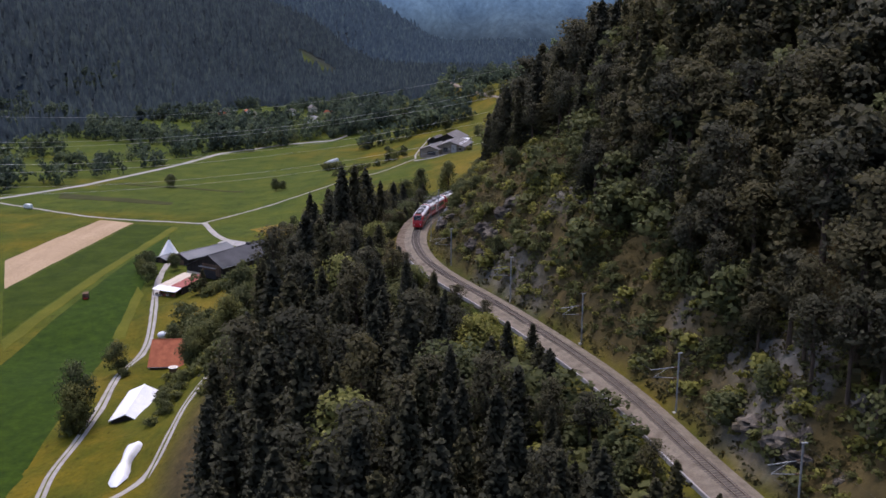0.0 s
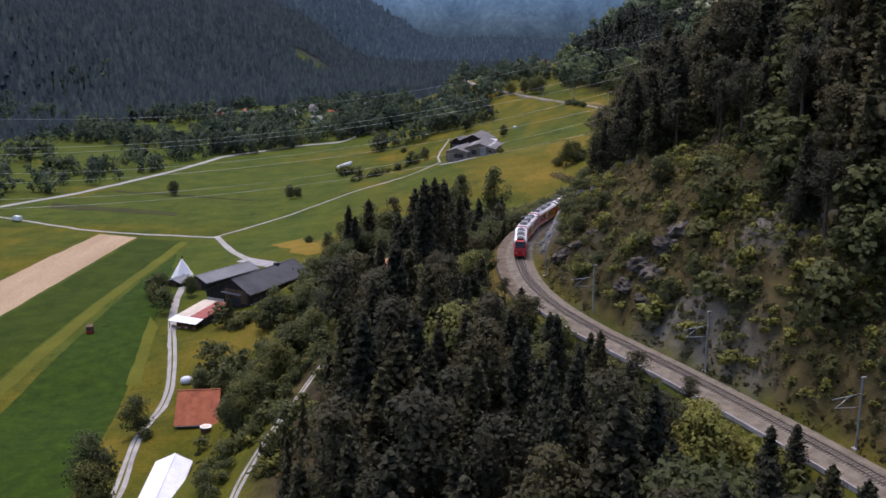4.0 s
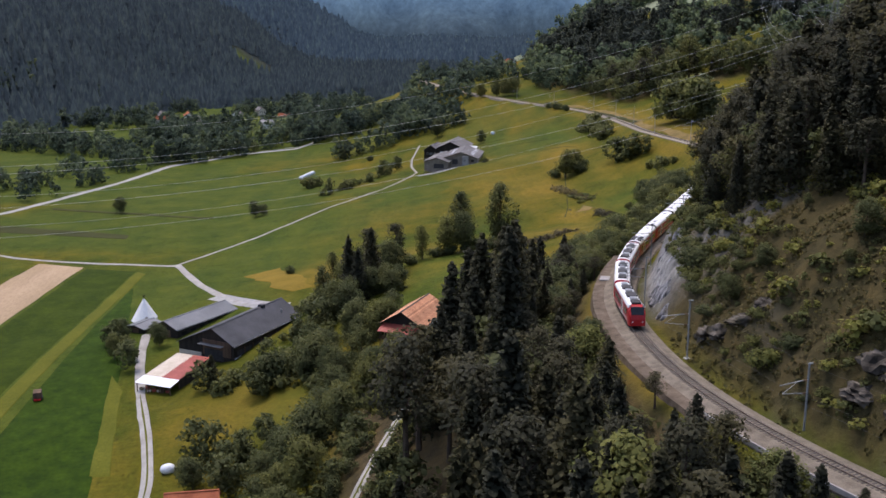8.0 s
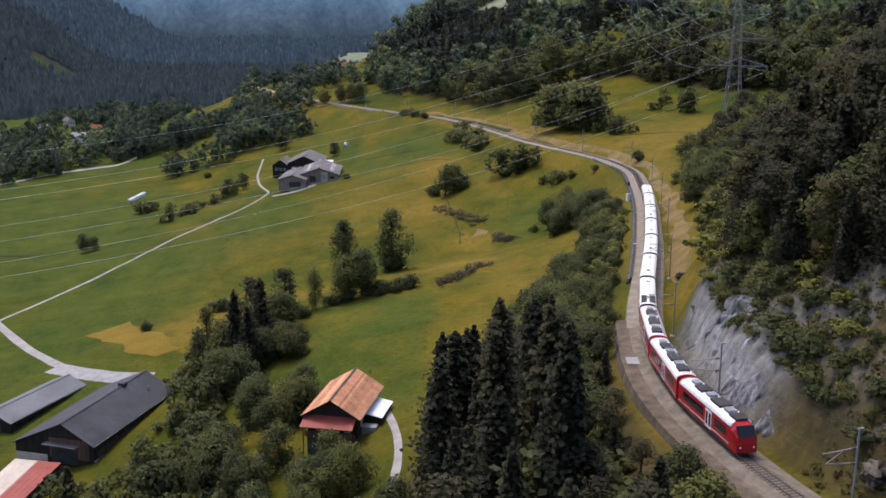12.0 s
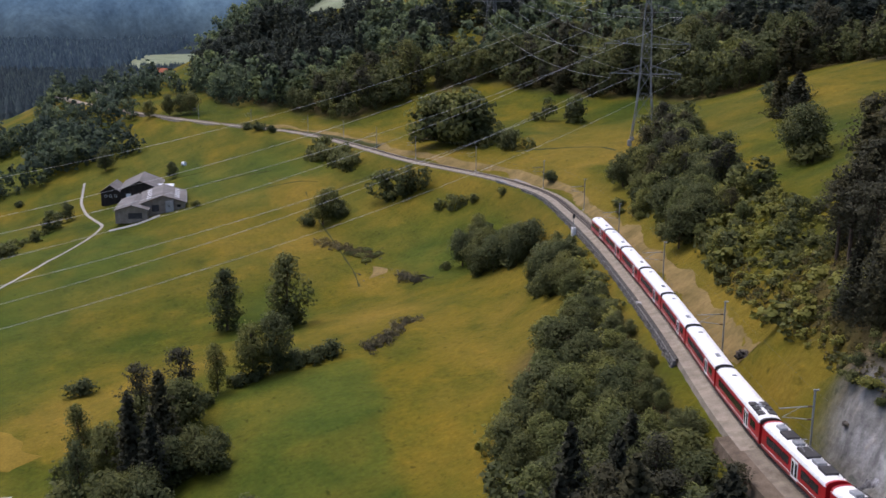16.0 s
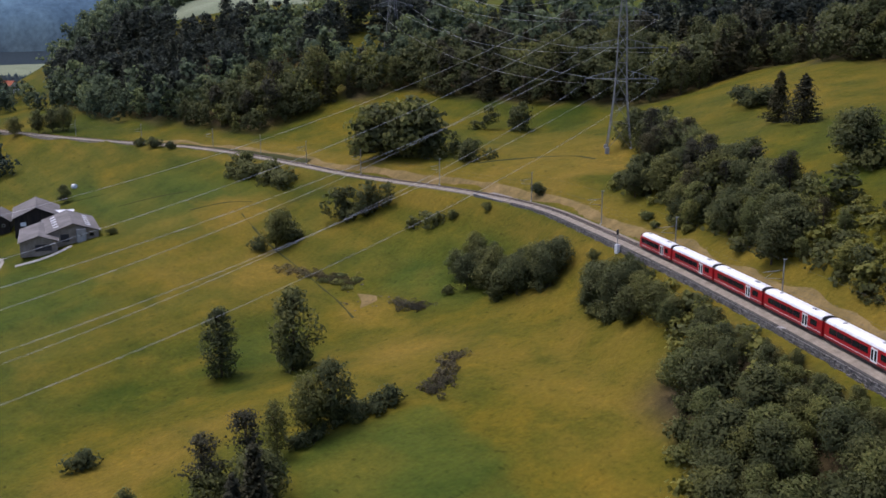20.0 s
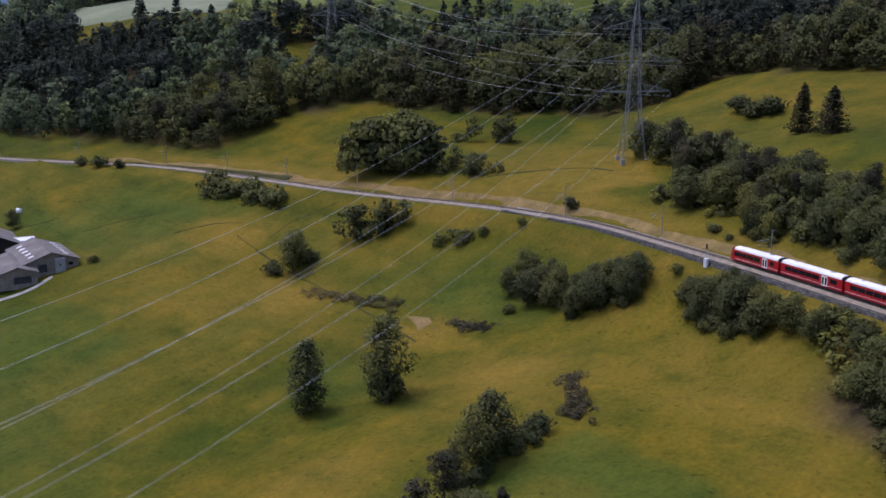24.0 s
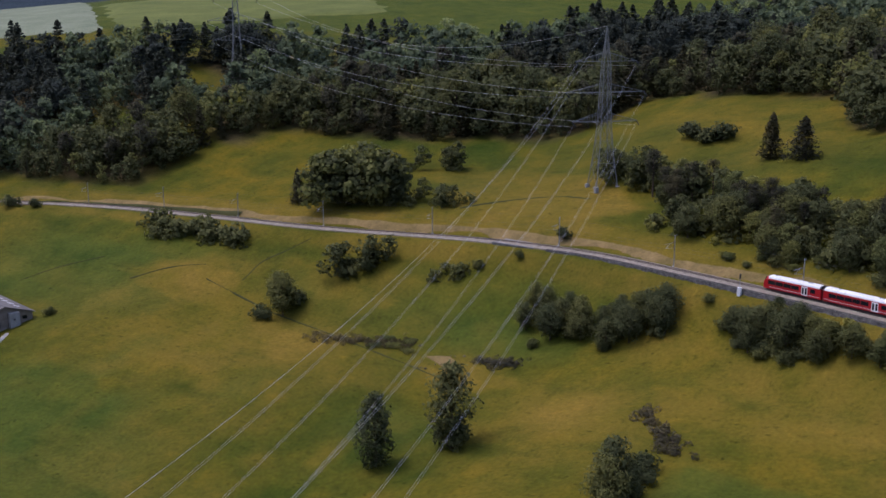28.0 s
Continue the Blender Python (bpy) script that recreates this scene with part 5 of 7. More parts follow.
def make_tree(kind, name, seed, h, r, label, material):
    rng = random.Random(seed)
    if kind == "spruce":
        crown_mesh = leaf_mesh("crown", leaf_cloud(rng, spruce_sprays(rng, h, r), 8, 1.3, 0.42), material)
        stems = [tube([(0, 0, -0.8), (0.05, 0, h * 0.5), (0, 0.03, h * 0.97)], [h * 0.016, h * 0.011, 0.02])]
    else:
        low = {"broad": 0.2, "pine": 0.5, "poplar": 0.03, "birch": 0.1}[kind]
        lean = rng.uniform(-0.2, 0.2)
        clumps = broad_clumps(rng, h, r, low, {"broad": 72, "pine": 44, "poplar": 220, "birch": 150}[kind], lean)
        crown_mesh = leaf_mesh("crown", leaf_cloud(rng, clumps, {"broad": 44, "pine": 40, "poplar": 20, "birch": 20}[kind], 1.0 if kind in ("poplar", "birch") else 1.3, 0.06 * r + 0.17), material)
        stems = [tube([(0, 0, -0.8), (0.1, 0.05, h * 0.35), (lean * r * 0.4, 0, h * 0.7), (lean * r * 0.7, 0, h * 0.92)], [h * 0.021, h * 0.016, h * 0.008, 0.02])]
        for c in clumps[::5]:
            zz = max(h * 0.18, c[2] - r * 0.7)
            stems.append(tube([(0.05, 0.02, zz), (c[0] * 0.5, c[1] * 0.5, zz + (c[2] - zz) * 0.6), (c[0] * 0.9, c[1] * 0.9, c[2])], [h * 0.007, h * 0.005, 0.02], 4))
    v, f = join(stems)
    root = thing(name, 0, 0, 0, 0, label, "tree")
    mesh_object("trunk", v, f, BARK, root)
    crown = new("crown", crown_mesh)
    crown.parent = root
    return root


def make_bush(name, seed, h, r, label, material, count=26, per=32):
    rng = random.Random(seed)
    clumps = []
    for _ in range(count):
        a, d = rng.uniform(0, 6.283), r * rng.uniform(0, 0.75)
        top = h * (1 - 0.5 * (d / r) ** 2)
        clumps.append((d * math.cos(a), d * math.sin(a), rng.uniform(0.25, 0.8) * top, r * rng.uniform(0.28, 0.45)))
    root = thing(name, 0, 0, 0, 0, label, "bush")
    stems = [tube([(0, 0, -0.5), (c[0] * 0.4, c[1] * 0.4, c[2] * 0.5), (c[0] * 0.85, c[1] * 0.85, c[2])], [0.12, 0.07, 0.02], 4) for c in clumps[::4]]
    v, f = join(stems)
    mesh_object("stem", v, f, BARK, root)
    crown = new("leaves", leaf_mesh("leaves", leaf_cloud(rng, clumps, per, 1.25, 0.07 * r + 0.2), material))
    crown.parent = root
    return root


# one of each kind; the first of its kind that is planted is the prototype itself
PROTO = {
    "spruce": [make_tree("spruce", "spruce_tree", s, 18, r, "tall dark green spruce with drooping boughs", SPRUCE) for s, r in ((1, 3.7), (2, 4.2), (3, 3.2))],
    "pine": [make_tree("pine", "pine_tree", s, 17, 3.4, "dark pine with a bare trunk and open crown", PINE) for s in (4, 5)],
    "broad": [make_tree("broad", "deciduous_tree", s, 12, r, "round dark green deciduous tree", LEAF) for s, r in ((6, 4.6), (7, 4.0), (8, 5.2))],
    "pale": [make_tree("broad", "deciduous_tree", s, 12, 3.9, "pale yellow-green deciduous tree", LEAF_LIGHT) for s in (9, 10)],
    "poplar": [make_tree("poplar", "poplar_tree", 11, 17, 4.3, "dense dark columnar poplar in the meadow", LEAF)],
    "birch": [make_tree("birch", "birch_tree", s, 17, 5.2, "airy grey-green birch in the meadow", LEAF) for s in (12, 13)],
    "bush": [make_bush("bush", s, 3.6, 3.0, "dense dark green bush", LEAF) for s in (14, 15, 16)],
    "pale_bush": [make_bush("bush", s, 3.2, 2.8, "low yellow-green hillside shrub", LEAF_LIGHT) for s in (17, 18)],
}
grow = random.Random(77)
WISHES = []


def plant(kind, x, y, size=1.0, group="", wide=1.0):
    """Notes a tree of a kind, to be set out at the end."""
    WISHES.append((kind, x, y, size, wide, group, grow.uniform(0, 6.283)))


def scatter(n, box4, keep, gap, seed):
    """Places at least gap apart in a box (x0, x1, y0, y1) that pass the test."""
    rng, spots, grid = random.Random(seed), [], {}
    for _ in range(n * 30):
        if len(spots) >= n:
            break
        x, y = rng.uniform(box4[0], box4[1]), rng.uniform(box4[2], box4[3])
        if not keep(x, y):
            continue
        i, j = int(x // gap), int(y // gap)
        if any((x - a) ** 2 + (y - b) ** 2 < gap * gap for di in (-1, 0, 1) for dj in (-1, 0, 1) for a, b in grid.get((i + di, j + dj), ())):
            continue
        grid.setdefault((i, j), []).append((x, y))
        spots.append((x, y))
    return spots


def off_track(x, y):
    return x - float(track_x(y))


WAYS = [resample(p, 4) for p in (
    [(-41, 322), (-46, 309), (-53, 288), (-60, 268), (-65, 250), (-64, 230), (-64, 212), (-70, 205), (-84, 203)],
    [(-125, 418), (-119, 393), (-110, 362), (-105, 341), (-103, 303), (-97, 272), (-95, 253), (-94, 230), (-88, 205)])]


def clear_of_ways(x, y, far=3.2):
    return all(np.min(np.hypot(w[:, 0] - x, w[:, 1] - y)) > far for w in WAYS)


def beside_track(y):
    return float(np.interp(y, [250, 268, 288, 309, 322], [-65, -60, -53, -46, -41]))


# the conifer wood below the line
for x, y in scatter(400, (-75, 75, 5, 352), lambda x, y: -82 < off_track(x, y) < -6.5 and x > -60 + 0.62 * max(0, y - 285) and x > 5 - 0.25 * min(y, 260) and (y < 250 or y > 325 or x > beside_track(y) + 10) and clear_of_ways(x, y, 4), 5.7, 5):
    u = -off_track(x, y)
    room = float(track_z(y)) - gz(x, y) + (3.5 if y < 280 else 0.5) + 0.14 * u
    kind = grow.choices(["spruce", "pine", "broad", "pale"], [12, 4, 1.0, 0.4] if u > 16 else [8, 3, 2.0, 0.8])[0]
    size = max(0.32, min(room / 18 * grow.uniform(0.85, 1.15), grow.uniform(1.0, 1.75)))
    if x < -40 and 205 < y < 270:
        size = min(size, 0.62)
    if size < 0.6 and kind in ("spruce", "pine"):
        kind = grow.choice(["broad", "pine", "spruce", "spruce"])
    plant(kind, x, y, size * (1 if kind in ("spruce", "pine") else 1.25), "trees of the conifer wood", grow.uniform(0.95, 1.35) if size > 0.6 else 1.6)
# young growth close below the line
for x, y in scatter(330, (-60, 75, 60, 345), lambda x, y: -24 < off_track(x, y) < (-7.5 if y < 245 else -11), 2.9, 15):
    room = float(track_z(y)) - gz(x, y) + 0.6
    kind = grow.choices(["bush", "broad", "spruce", "pale_bush", "pine"], [5, 3, 2.5, 1, 1.5])[0]
    most = room / {"bush": 3.6, "pale_bush": 3.2, "broad": 12, "spruce": 18, "pine": 17}[kind]
    plant(kind, x, y, max(0.35 if "bush" in kind else 0.22, min(most, grow.uniform(0.8, 1.6) * (1.0 if "bush" in kind else 0.5))), "young trees and shrubs below the line", grow.uniform(1.1, 1.6))
# undergrowth on both sides of the forest track
for y0 in np.arange(246, 326, 1.9):
    for near, far, tall in ((-13.5, -3.6, 0.8), (-8, -3.2, 0.55), (3.4, 11, 0.75), (3.2, 8, 0.55)):
        y = float(y0) + grow.uniform(-1, 1)
        x = beside_track(y) + grow.uniform(near, far)
        kind = grow.choice(["bush", "bush", "broad", "pale_bush"])
        plant(kind, x, y, tall * grow.uniform(0.55, 1.15) * (0.62 if kind == "broad" else 1.0), "shrubs beside the forest track", grow.uniform(1.0, 1.35))
for x, y, size in ((-31, 338, 1.2), (-25, 325, 1.35), (-24, 312, 1.4), (-29, 330, 1.2), (-20, 318, 1.05), (-31, 306, 1.5), (-28, 288, 1.6), (-26, 300, 1.5), (-36, 318, 1.3)):
    plant("spruce", x, y, size, "trees of the conifer wood", 1.15)
plant("pale", -20.9, 228.4, 1.5, "trees of the conifer wood", 1.0)
# the wood above the line: dense and dark, behind a scrubby open slope
def open_slope(y):
    """How far the scrub reaches up from the line before the trees begin."""
    return float(np.interp(y, [60, 120, 150, 180, 215, 240, 262, 280, 300, 330, 352, 380, 425], [11, 13, 14, 16, 23, 35, 36, 26, 18, 15, 21, 27, 30]))


for x, y in scatter(860, (-20, 150, 40, 425), lambda x, y: open_slope(y) < off_track(x, y) < 92 and y < np.interp(x, [45, 60, 75, 106, 161], [368, 379, 388, 405, 440]), 4.3, 6):
    kind = grow.choices(["spruce", "pine", "broad"], [6, 6, 2])[0]
    size = grow.uniform(0.85, 1.4) * min(1.0, 0.62 + (off_track(x, y) - open_slope(y)) / 24)
    plant(kind, x, y, size, "trees of the hillside wood", grow.uniform(1.05, 1.4))
for x, y in scatter(20, (10, 60, 318, 346), lambda x, y: 15.5 < off_track(x, y) < 27, 3.6, 26):
    plant(grow.choice(["pine", "spruce", "pine"]), x, y, grow.uniform(0.55, 0.95), "trees of the hillside wood", grow.uniform(1.1, 1.4))
for x, y in scatter(160, (0, 230, 25, 425), lambda x, y: 92 <= off_track(x, y) < 165 and y < 350, 7.5, 16):
    plant(grow.choices(["spruce", "pine"], [6, 5])[0], x, y, grow.uniform(0.8, 1.25), "trees of the hillside wood", grow.uniform(1.0, 1.35))
for x, y in scatter(2000, (-20, 120, 50, 440), lambda x, y: 6.5 < off_track(x, y) < open_slope(y) + 8 and not (276 < y and off_track(x, y) < (9.5 if y < 338 else 12)) and off_track(x, y) > 6 + max(0, y - 380) * 0.3 and value_noise(x, y, 8, 47) + 0.6 * value_noise(x, y, 3.5, 48) > -0.3, 1.5, 7):
    plant(grow.choices(["bush", "pale_bush", "broad"], [6, 4.5, 0.6])[0], x, y, min(0.95, 0.3 * grow.lognormvariate(0, 0.5)), "shrubs on the rocky hillside", grow.uniform(0.9, 1.7))
# single trees and groups in the meadows
for kind, x, y, size, wide in (
        ("broad", -198, 679, 0.75, 1.0), ("broad", -121, 653, 0.72, 1.2), ("broad", -117, 655, 0.5, 1.2), ("bush", -87.5, 500.5, 1.0, 0.8), ("bush", -64, 510, 1.25, 1.25),
        ("poplar", -20, 537.5, 1.12, 1.0), ("birch", -5, 525, 1.3, 1.0), ("bush", -6, 524.5, 2.3, 0.75), ("bush", -3, 526.5, 1.9, 0.8), ("broad", 37.5, 621, 1.15, 1.1), ("broad", 42, 626, 0.95, 1.1), ("bush", 44, 621, 1.6, 1.1), ("bush", 34, 627, 1.4, 1.1), ("bush", 47, 630, 1.3, 1.1), ("spruce", 103, 672, 0.8, 1.35), ("spruce", 106, 667, 0.7, 1.3),
        ("birch", -71, 444, 0.8, 0.75), ("spruce", -62, 434, 1.2, 1.25), ("pine", -57, 459, 1.05, 1.1), ("spruce", -59, 428, 0.95, 1.2), ("pine", -47, 462, 0.95, 1.1),
        ("broad", -49, 453, 1.0, 1.0), ("spruce", -55, 441, 1.15, 1.2), ("broad", -65, 451, 0.9, 1.0), ("birch", -69, 465, 0.75, 0.8), ("birch", -38, 468, 0.72, 0.75),
        ("broad", -29, 471, 1.1, 1.0), ("broad", -23, 473, 1.15, 0.9), ("bush", -18, 473, 1.1, 1.0), ("bush", -10, 471.5, 1.25, 1.1), ("bush", -33, 468, 1.0, 1.1),
        ("bush", -42, 463, 1.0, 1.1), ("broad", -17, 848, 1.1, 1.1), ("broad", 9, 786, 0.7, 1.0), ("bush", -65, 832, 1.1, 1.0), ("bush", -100, 742, 1.9, 1.2),
        ("broad", 31, 911, 1.2, 1.0), ("broad", 42, 899, 1.15, 1.0), ("broad", 37, 904, 1.1, 1.0), ("broad", 20, 920, 0.9, 1.0), ("bush", 4, 700, 0.9, 1.0),
        ("bush", 58, 819, 1.3, 1.0), ("bush", 61, 807, 1.5, 1.1), ("bush", 66, 795, 1.2, 1.0), ("bush", 183.5, 536.5, 1.8, 1.25), ("bush", 180.5, 524, 2.0, 1.25), ("bush", 178, 530, 1.4, 1.2),
        ("spruce", 148, 495.4, 0.88, 1.9), ("spruce", 143.8, 483.6, 0.8, 2.0), ("broad", 104, 438, 1.15, 1.25), ("broad", 108, 443, 1.0, 1.2), ("bush", 101, 434, 1.6, 1.3), ("bush", 96.3, 547, 1.2, 0.9), ("bush", 77, 569, 1.0, 0.9), ("bush", 82, 556, 0.8, 1.0),
        ("broad", -133.4, 421, 0.7, 0.85), ("broad", -135.5, 440, 0.62, 0.9), ("broad", -121.5, 429.5, 0.62, 0.9), ("bush", -127, 447, 0.9, 0.8),
        ("broad", -103.5, 306, 0.88, 0.95), ("broad", -98.5, 262, 1.5, 0.85), ("broad", -97, 256, 1.1, 0.9), ("bush", -99.5, 256, 1.2, 1.0), ("spruce", -98.5, 391, 0.55, 1.45), ("bush", -100, 302, 0.8, 1.0), ("broad", -93.5, 334.5, 0.62, 1.1), ("bush", -96.5, 345, 1.1, 1.0)):
    plant(kind, x, y, size, "trees in the meadows", wide)
def thicket_edge(y):
    """The meadow-side edge of the thickets below the line."""
    return float(np.interp(y, [390, 400, 409, 415, 426, 432, 440, 455, 467, 486, 500], [-37, -34, -27, -24, -20, -18, -14.5, -20, -20.5, -10.5, -30]))


# hedges and thickets: ends of the run, count, spread, kinds and sizes
for a, b, n, spread, kinds, lo, hi in (
        ((-88, 690), (-44, 765), 22, 2.2, ("bush", "bush", "broad"), 0.55, 1.25), ((-104, 738), (-94, 744), 4, 3, ("bush",), 0.9, 1.5),
        ((-38, 468), (-12, 472), 9, 1.6, ("bush",), 0.5, 0.9), ((-68, 448), (-46, 460), 9, 5, ("bush", "broad"), 0.6, 1.0),
        ((-98, 388), (-66, 372), 34, 7, ("broad", "bush", "bush"), 0.55, 0.9), ((-78, 402), (-58, 432), 30, 7, ("broad", "bush", "bush"), 0.55, 0.9),
        ((-70, 372), (-50, 346), 26, 6, ("broad", "bush"), 0.5, 0.85), ((-72, 452), (-66, 468), 6, 4, ("bush",), 0.7, 1.1),
        ((-82, 320), (-66, 338), 14, 6, ("bush", "bush", "broad"), 0.5, 0.9), ((-74, 296), (-62, 318), 14, 5, ("bush", "broad"), 0.6, 1.0),
        ((-95, 350), (-84, 330), 9, 5, ("bush", "broad"), 0.6, 0.95), ((-82, 308), (-76, 250), 18, 4, ("broad", "bush"), 0.55, 0.9),
        ((-100, 266), (-98, 250), 4, 2, ("bush",), 0.5, 0.9), ((-76, 258), (-67, 288), 18, 3, ("bush", "bush", "broad"), 0.5, 0.9), ((-86, 328), (-78, 344), 7, 3.5, ("bush", "broad"), 0.5, 0.8), ((-62, 345), (-44, 318), 18, 6, ("broad", "bush"), 0.6, 0.95), ((-140, 446), (-129, 416), 9, 3.5, ("bush", "broad"), 0.5, 0.8), ((-84, 348), (-72, 330), 8, 4, ("bush", "bush"), 0.4, 0.7),
        ((48, 494), (61, 537), 30, 6, ("broad", "broad", "bush"), 0.6, 0.9), ((50, 491), (63, 506), 14, 5, ("broad", "bush"), 0.6, 0.9), ((46, 460), (58, 480), 30, 5, ("broad", "bush", "bush"), 0.6, 0.85), ((36, 450), (52, 474), 26, 5, ("broad", "bush", "bush"), 0.55, 0.8), ((28, 434), (40, 452), 30, 5, ("broad", "bush"), 0.5, 0.75),
        ((60, 618), (73, 602), 16, 3.5, ("bush", "broad"), 0.65, 1.0), ((66, 730), (67, 668), 30, 4.5, ("bush",), 0.8, 1.4), ((76, 560), (70, 590), 6, 3, ("bush",), 0.5, 0.9),
        ((101, 655), (108, 628), 30, 5, ("broad", "broad", "pale"), 1.2, 1.9), ((108, 628), (112, 600), 14, 4, ("bush", "broad"), 0.5, 0.9), ((150, 650), (158, 632), 8, 4, ("bush", "broad"), 0.7, 1.0),
        ((160, 560), (138, 535), 30, 7, ("broad", "bush", "pale"), 0.6, 0.95), ((136, 530), (110, 500), 40, 8, ("broad", "bush", "pine", "pale"), 0.6, 1.0),
        ((110, 502), (88, 464), 40, 7, ("broad", "bush", "pine", "pale", "broad"), 0.6, 1.0), ((88, 462), (66, 425), 22, 7, ("broad", "bush", "pale_bush"), 0.5, 0.9),
        ((-79, 445), (-75, 448), 12, 5, ("broad", "bush", "bush"), 0.55, 0.85),
        ((-65, 423), (-61, 426), 12, 5, ("broad", "bush", "bush"), 0.55, 0.85),
        ((-54, 431), (-50, 434), 12, 5, ("broad", "bush", "bush"), 0.55, 0.85),
        ((-75, 411), (-71, 414), 12, 5, ("broad", "bush", "bush"), 0.55, 0.85),
        ((-62, 400), (-58, 403), 12, 5, ("broad", "bush", "bush"), 0.55, 0.85),
        ((-54, 391), (-50, 394), 12, 5, ("broad", "bush", "bush"), 0.55, 0.85),
        ((-84, 394), (-80, 397), 12, 5, ("broad", "bush", "bush"), 0.55, 0.85),
        ((-72, 384), (-68, 387), 12, 5, ("broad", "bush", "bush"), 0.55, 0.85),
        ((-61, 371), (-57, 374), 12, 5, ("broad", "bush", "bush"), 0.55, 0.85),
        ((67, 430), (87, 478), 40, 5, ("broad", "bush", "pale_bush", "pale"), 0.5, 0.85), ((87, 478), (106, 515), 30, 5, ("broad", "bush", "pale_bush", "bush"), 0.6, 0.95),
        ((-200, 905), (-150, 935), 6, 4, ("bush", "broad"), 0.7, 1.1)):
    for _ in range(n):
        f = grow.random()
        x, y = a[0] + (b[0] - a[0]) * f + grow.gauss(0, spread * 0.6), a[1] + (b[1] - a[1]) * f + grow.gauss(0, spread * 0.6)
        kind = grow.choice(kinds)
        if 395 < y < 500 and -60 < off_track(x, y) < 0 and off_track(x, y) < thicket_edge(y):
            continue
        if 464 < y < 484 and -13 < off_track(x, y) < 0:
            continue
        if ((x + 89) / 8.5) ** 2 + ((y - 308) / 20) ** 2 < 1 or (-97 < x < -75 and 236 < y < 290) or (-80 < x < -66 and 200 < y < 244):
            continue
        size = grow.uniform(lo, hi) * (1.25 if kind == "bush" else 1.0)
        if -30 < off_track(x, y) < 0 and 335 < y < 560:
            room = float(track_z(y)) - gz(x, y) + 0.8 - 0.12 * off_track(x, y)
            size = min(size, max(0.25, room / (3.8 if "bush" in kind else 12.5)))
        plant(kind, x, y, size, "trees and shrubs of the thickets", grow.uniform(0.9, 1.2))
# thickets above the line, past the dry verge
for x, y in scatter(130, (40, 130, 392, 478), lambda x, y: 15.5 < off_track(x, y) < 46 and x < np.interp(y, [392, 418, 439, 480], [44, 70, 86, 114]), 3.6, 27):
    kind = grow.choices(["broad", "bush", "pale_bush", "pine", "pale"], [5, 4, 2.5, 1.0, 1.5])[0]
    plant(kind, x, y, grow.uniform(0.4, 0.8) * (1.7 if "bush" in kind else 1.0), "thickets above the line", grow.uniform(0.95, 1.3))
# leafy slope below the line
for x, y in scatter(150, (-30, 60, 335, 436), lambda x, y: max(-40, thicket_edge(y)) < off_track(x, y) < -8, 3.4, 8):
    kind = grow.choices(["broad", "pale", "bush", "pale_bush"], [8, 4, 4, 3])[0]
    size = max(0.28, min((float(track_z(y)) - gz(x, y) - 0.5) / 12, grow.uniform(0.5, 0.85)))
    plant(kind, x, y, size * (1.6 if "bush" in kind else 1.0), "leafy trees on the slope below the line", grow.uniform(0.95, 1.25))

# shrubs close under the retaining wall
for y0 in np.arange(384, 462, 1.5):
    y = float(y0) + grow.uniform(-0.7, 0.7)
    x = float(track_x(y)) + grow.uniform(-13, -7.6)
    kind = grow.choices(["bush", "pale_bush", "pale"], [4, 4, 2])[0]
    plant(kind, x, y, (0.34 if kind == "pale" else 0.95) * grow.uniform(0.7, 1.15), "shrubs below the retaining wall", grow.uniform(1.0, 1.3))

# woodland on the hill and across the valley, joined where no tree can be told from the next

def in_hill_wood(x, y):
    glade = max(math.exp(-(((x - cx) / rx) ** 2 + ((y - cy) / ry) ** 2)) for cx, cy, rx, ry in GLADES)
    return np.interp(y, EDGE_Y, EDGE_X) < x < np.interp(y, DEEP_Y, DEEP_X) and glade < 0.5


spots = scatter(2300, (60, 620, 425, 1250), in_hill_wood, 6.3, 9)
spots.sort(key=lambda p: (p[0] + 100) ** 2 + (p[1] - 480) ** 2)
for x, y in spots[:420]:
    firs_here = value_noise(x, y, 55, 75) > 0.12
    kind = grow.choices(["broad", "spruce", "pale", "birch", "pine"], [4, 2.5, 0.6, 0.8, 2.5] if firs_here else [8, 0.6, 2.6, 1, 0.6])[0]
    near_edge = x - np.interp(y, EDGE_Y, EDGE_X) < 9
    plant(kind, x, y, (grow.uniform(0.6, 1.35) if kind == "spruce" else grow.uniform(0.75, 1.15) if near_edge else grow.uniform(1.05, 1.75)), "trees of the hill wood", grow.uniform(1.2, 1.6) if kind == "spruce" else grow.uniform(0.9, 1.2))


def conifer_stub(rng):
    """A small far conifer of three ragged skirts."""
    tri = []
    for z0, z1, r in ((0.05, 0.72, 0.27), (0.38, 1.0, 0.18)):
        ang = [rng.uniform(0, 0.5) + 6.283 * k / 6 for k in range(6)]
        ring = [(r * rng.uniform(0.7, 1.25) * math.cos(a), r * rng.uniform(0.7, 1.25) * math.sin(a), z0 + rng.uniform(-0.04, 0.04)) for a in ang]
        for k in range(6):
            tri.append((ring[k], ring[(k + 1) % 6], (0, 0, z1)))
    tri = np.array(tri)
    flat = tri.reshape(-1, 3)
    return tri, bough_shade(flat).reshape(tri.shape)


def leafy_stub(rng, n=230, size=0.084):
    clumps = broad_clumps(rng, 1.0, 0.40, 0.1, 26)
    v, soft = leaf_cloud(rng, clumps, n // 26 + 1, 1.0, size)
    return v.reshape(-1, 4, 3), soft.reshape(-1, 4, 3)


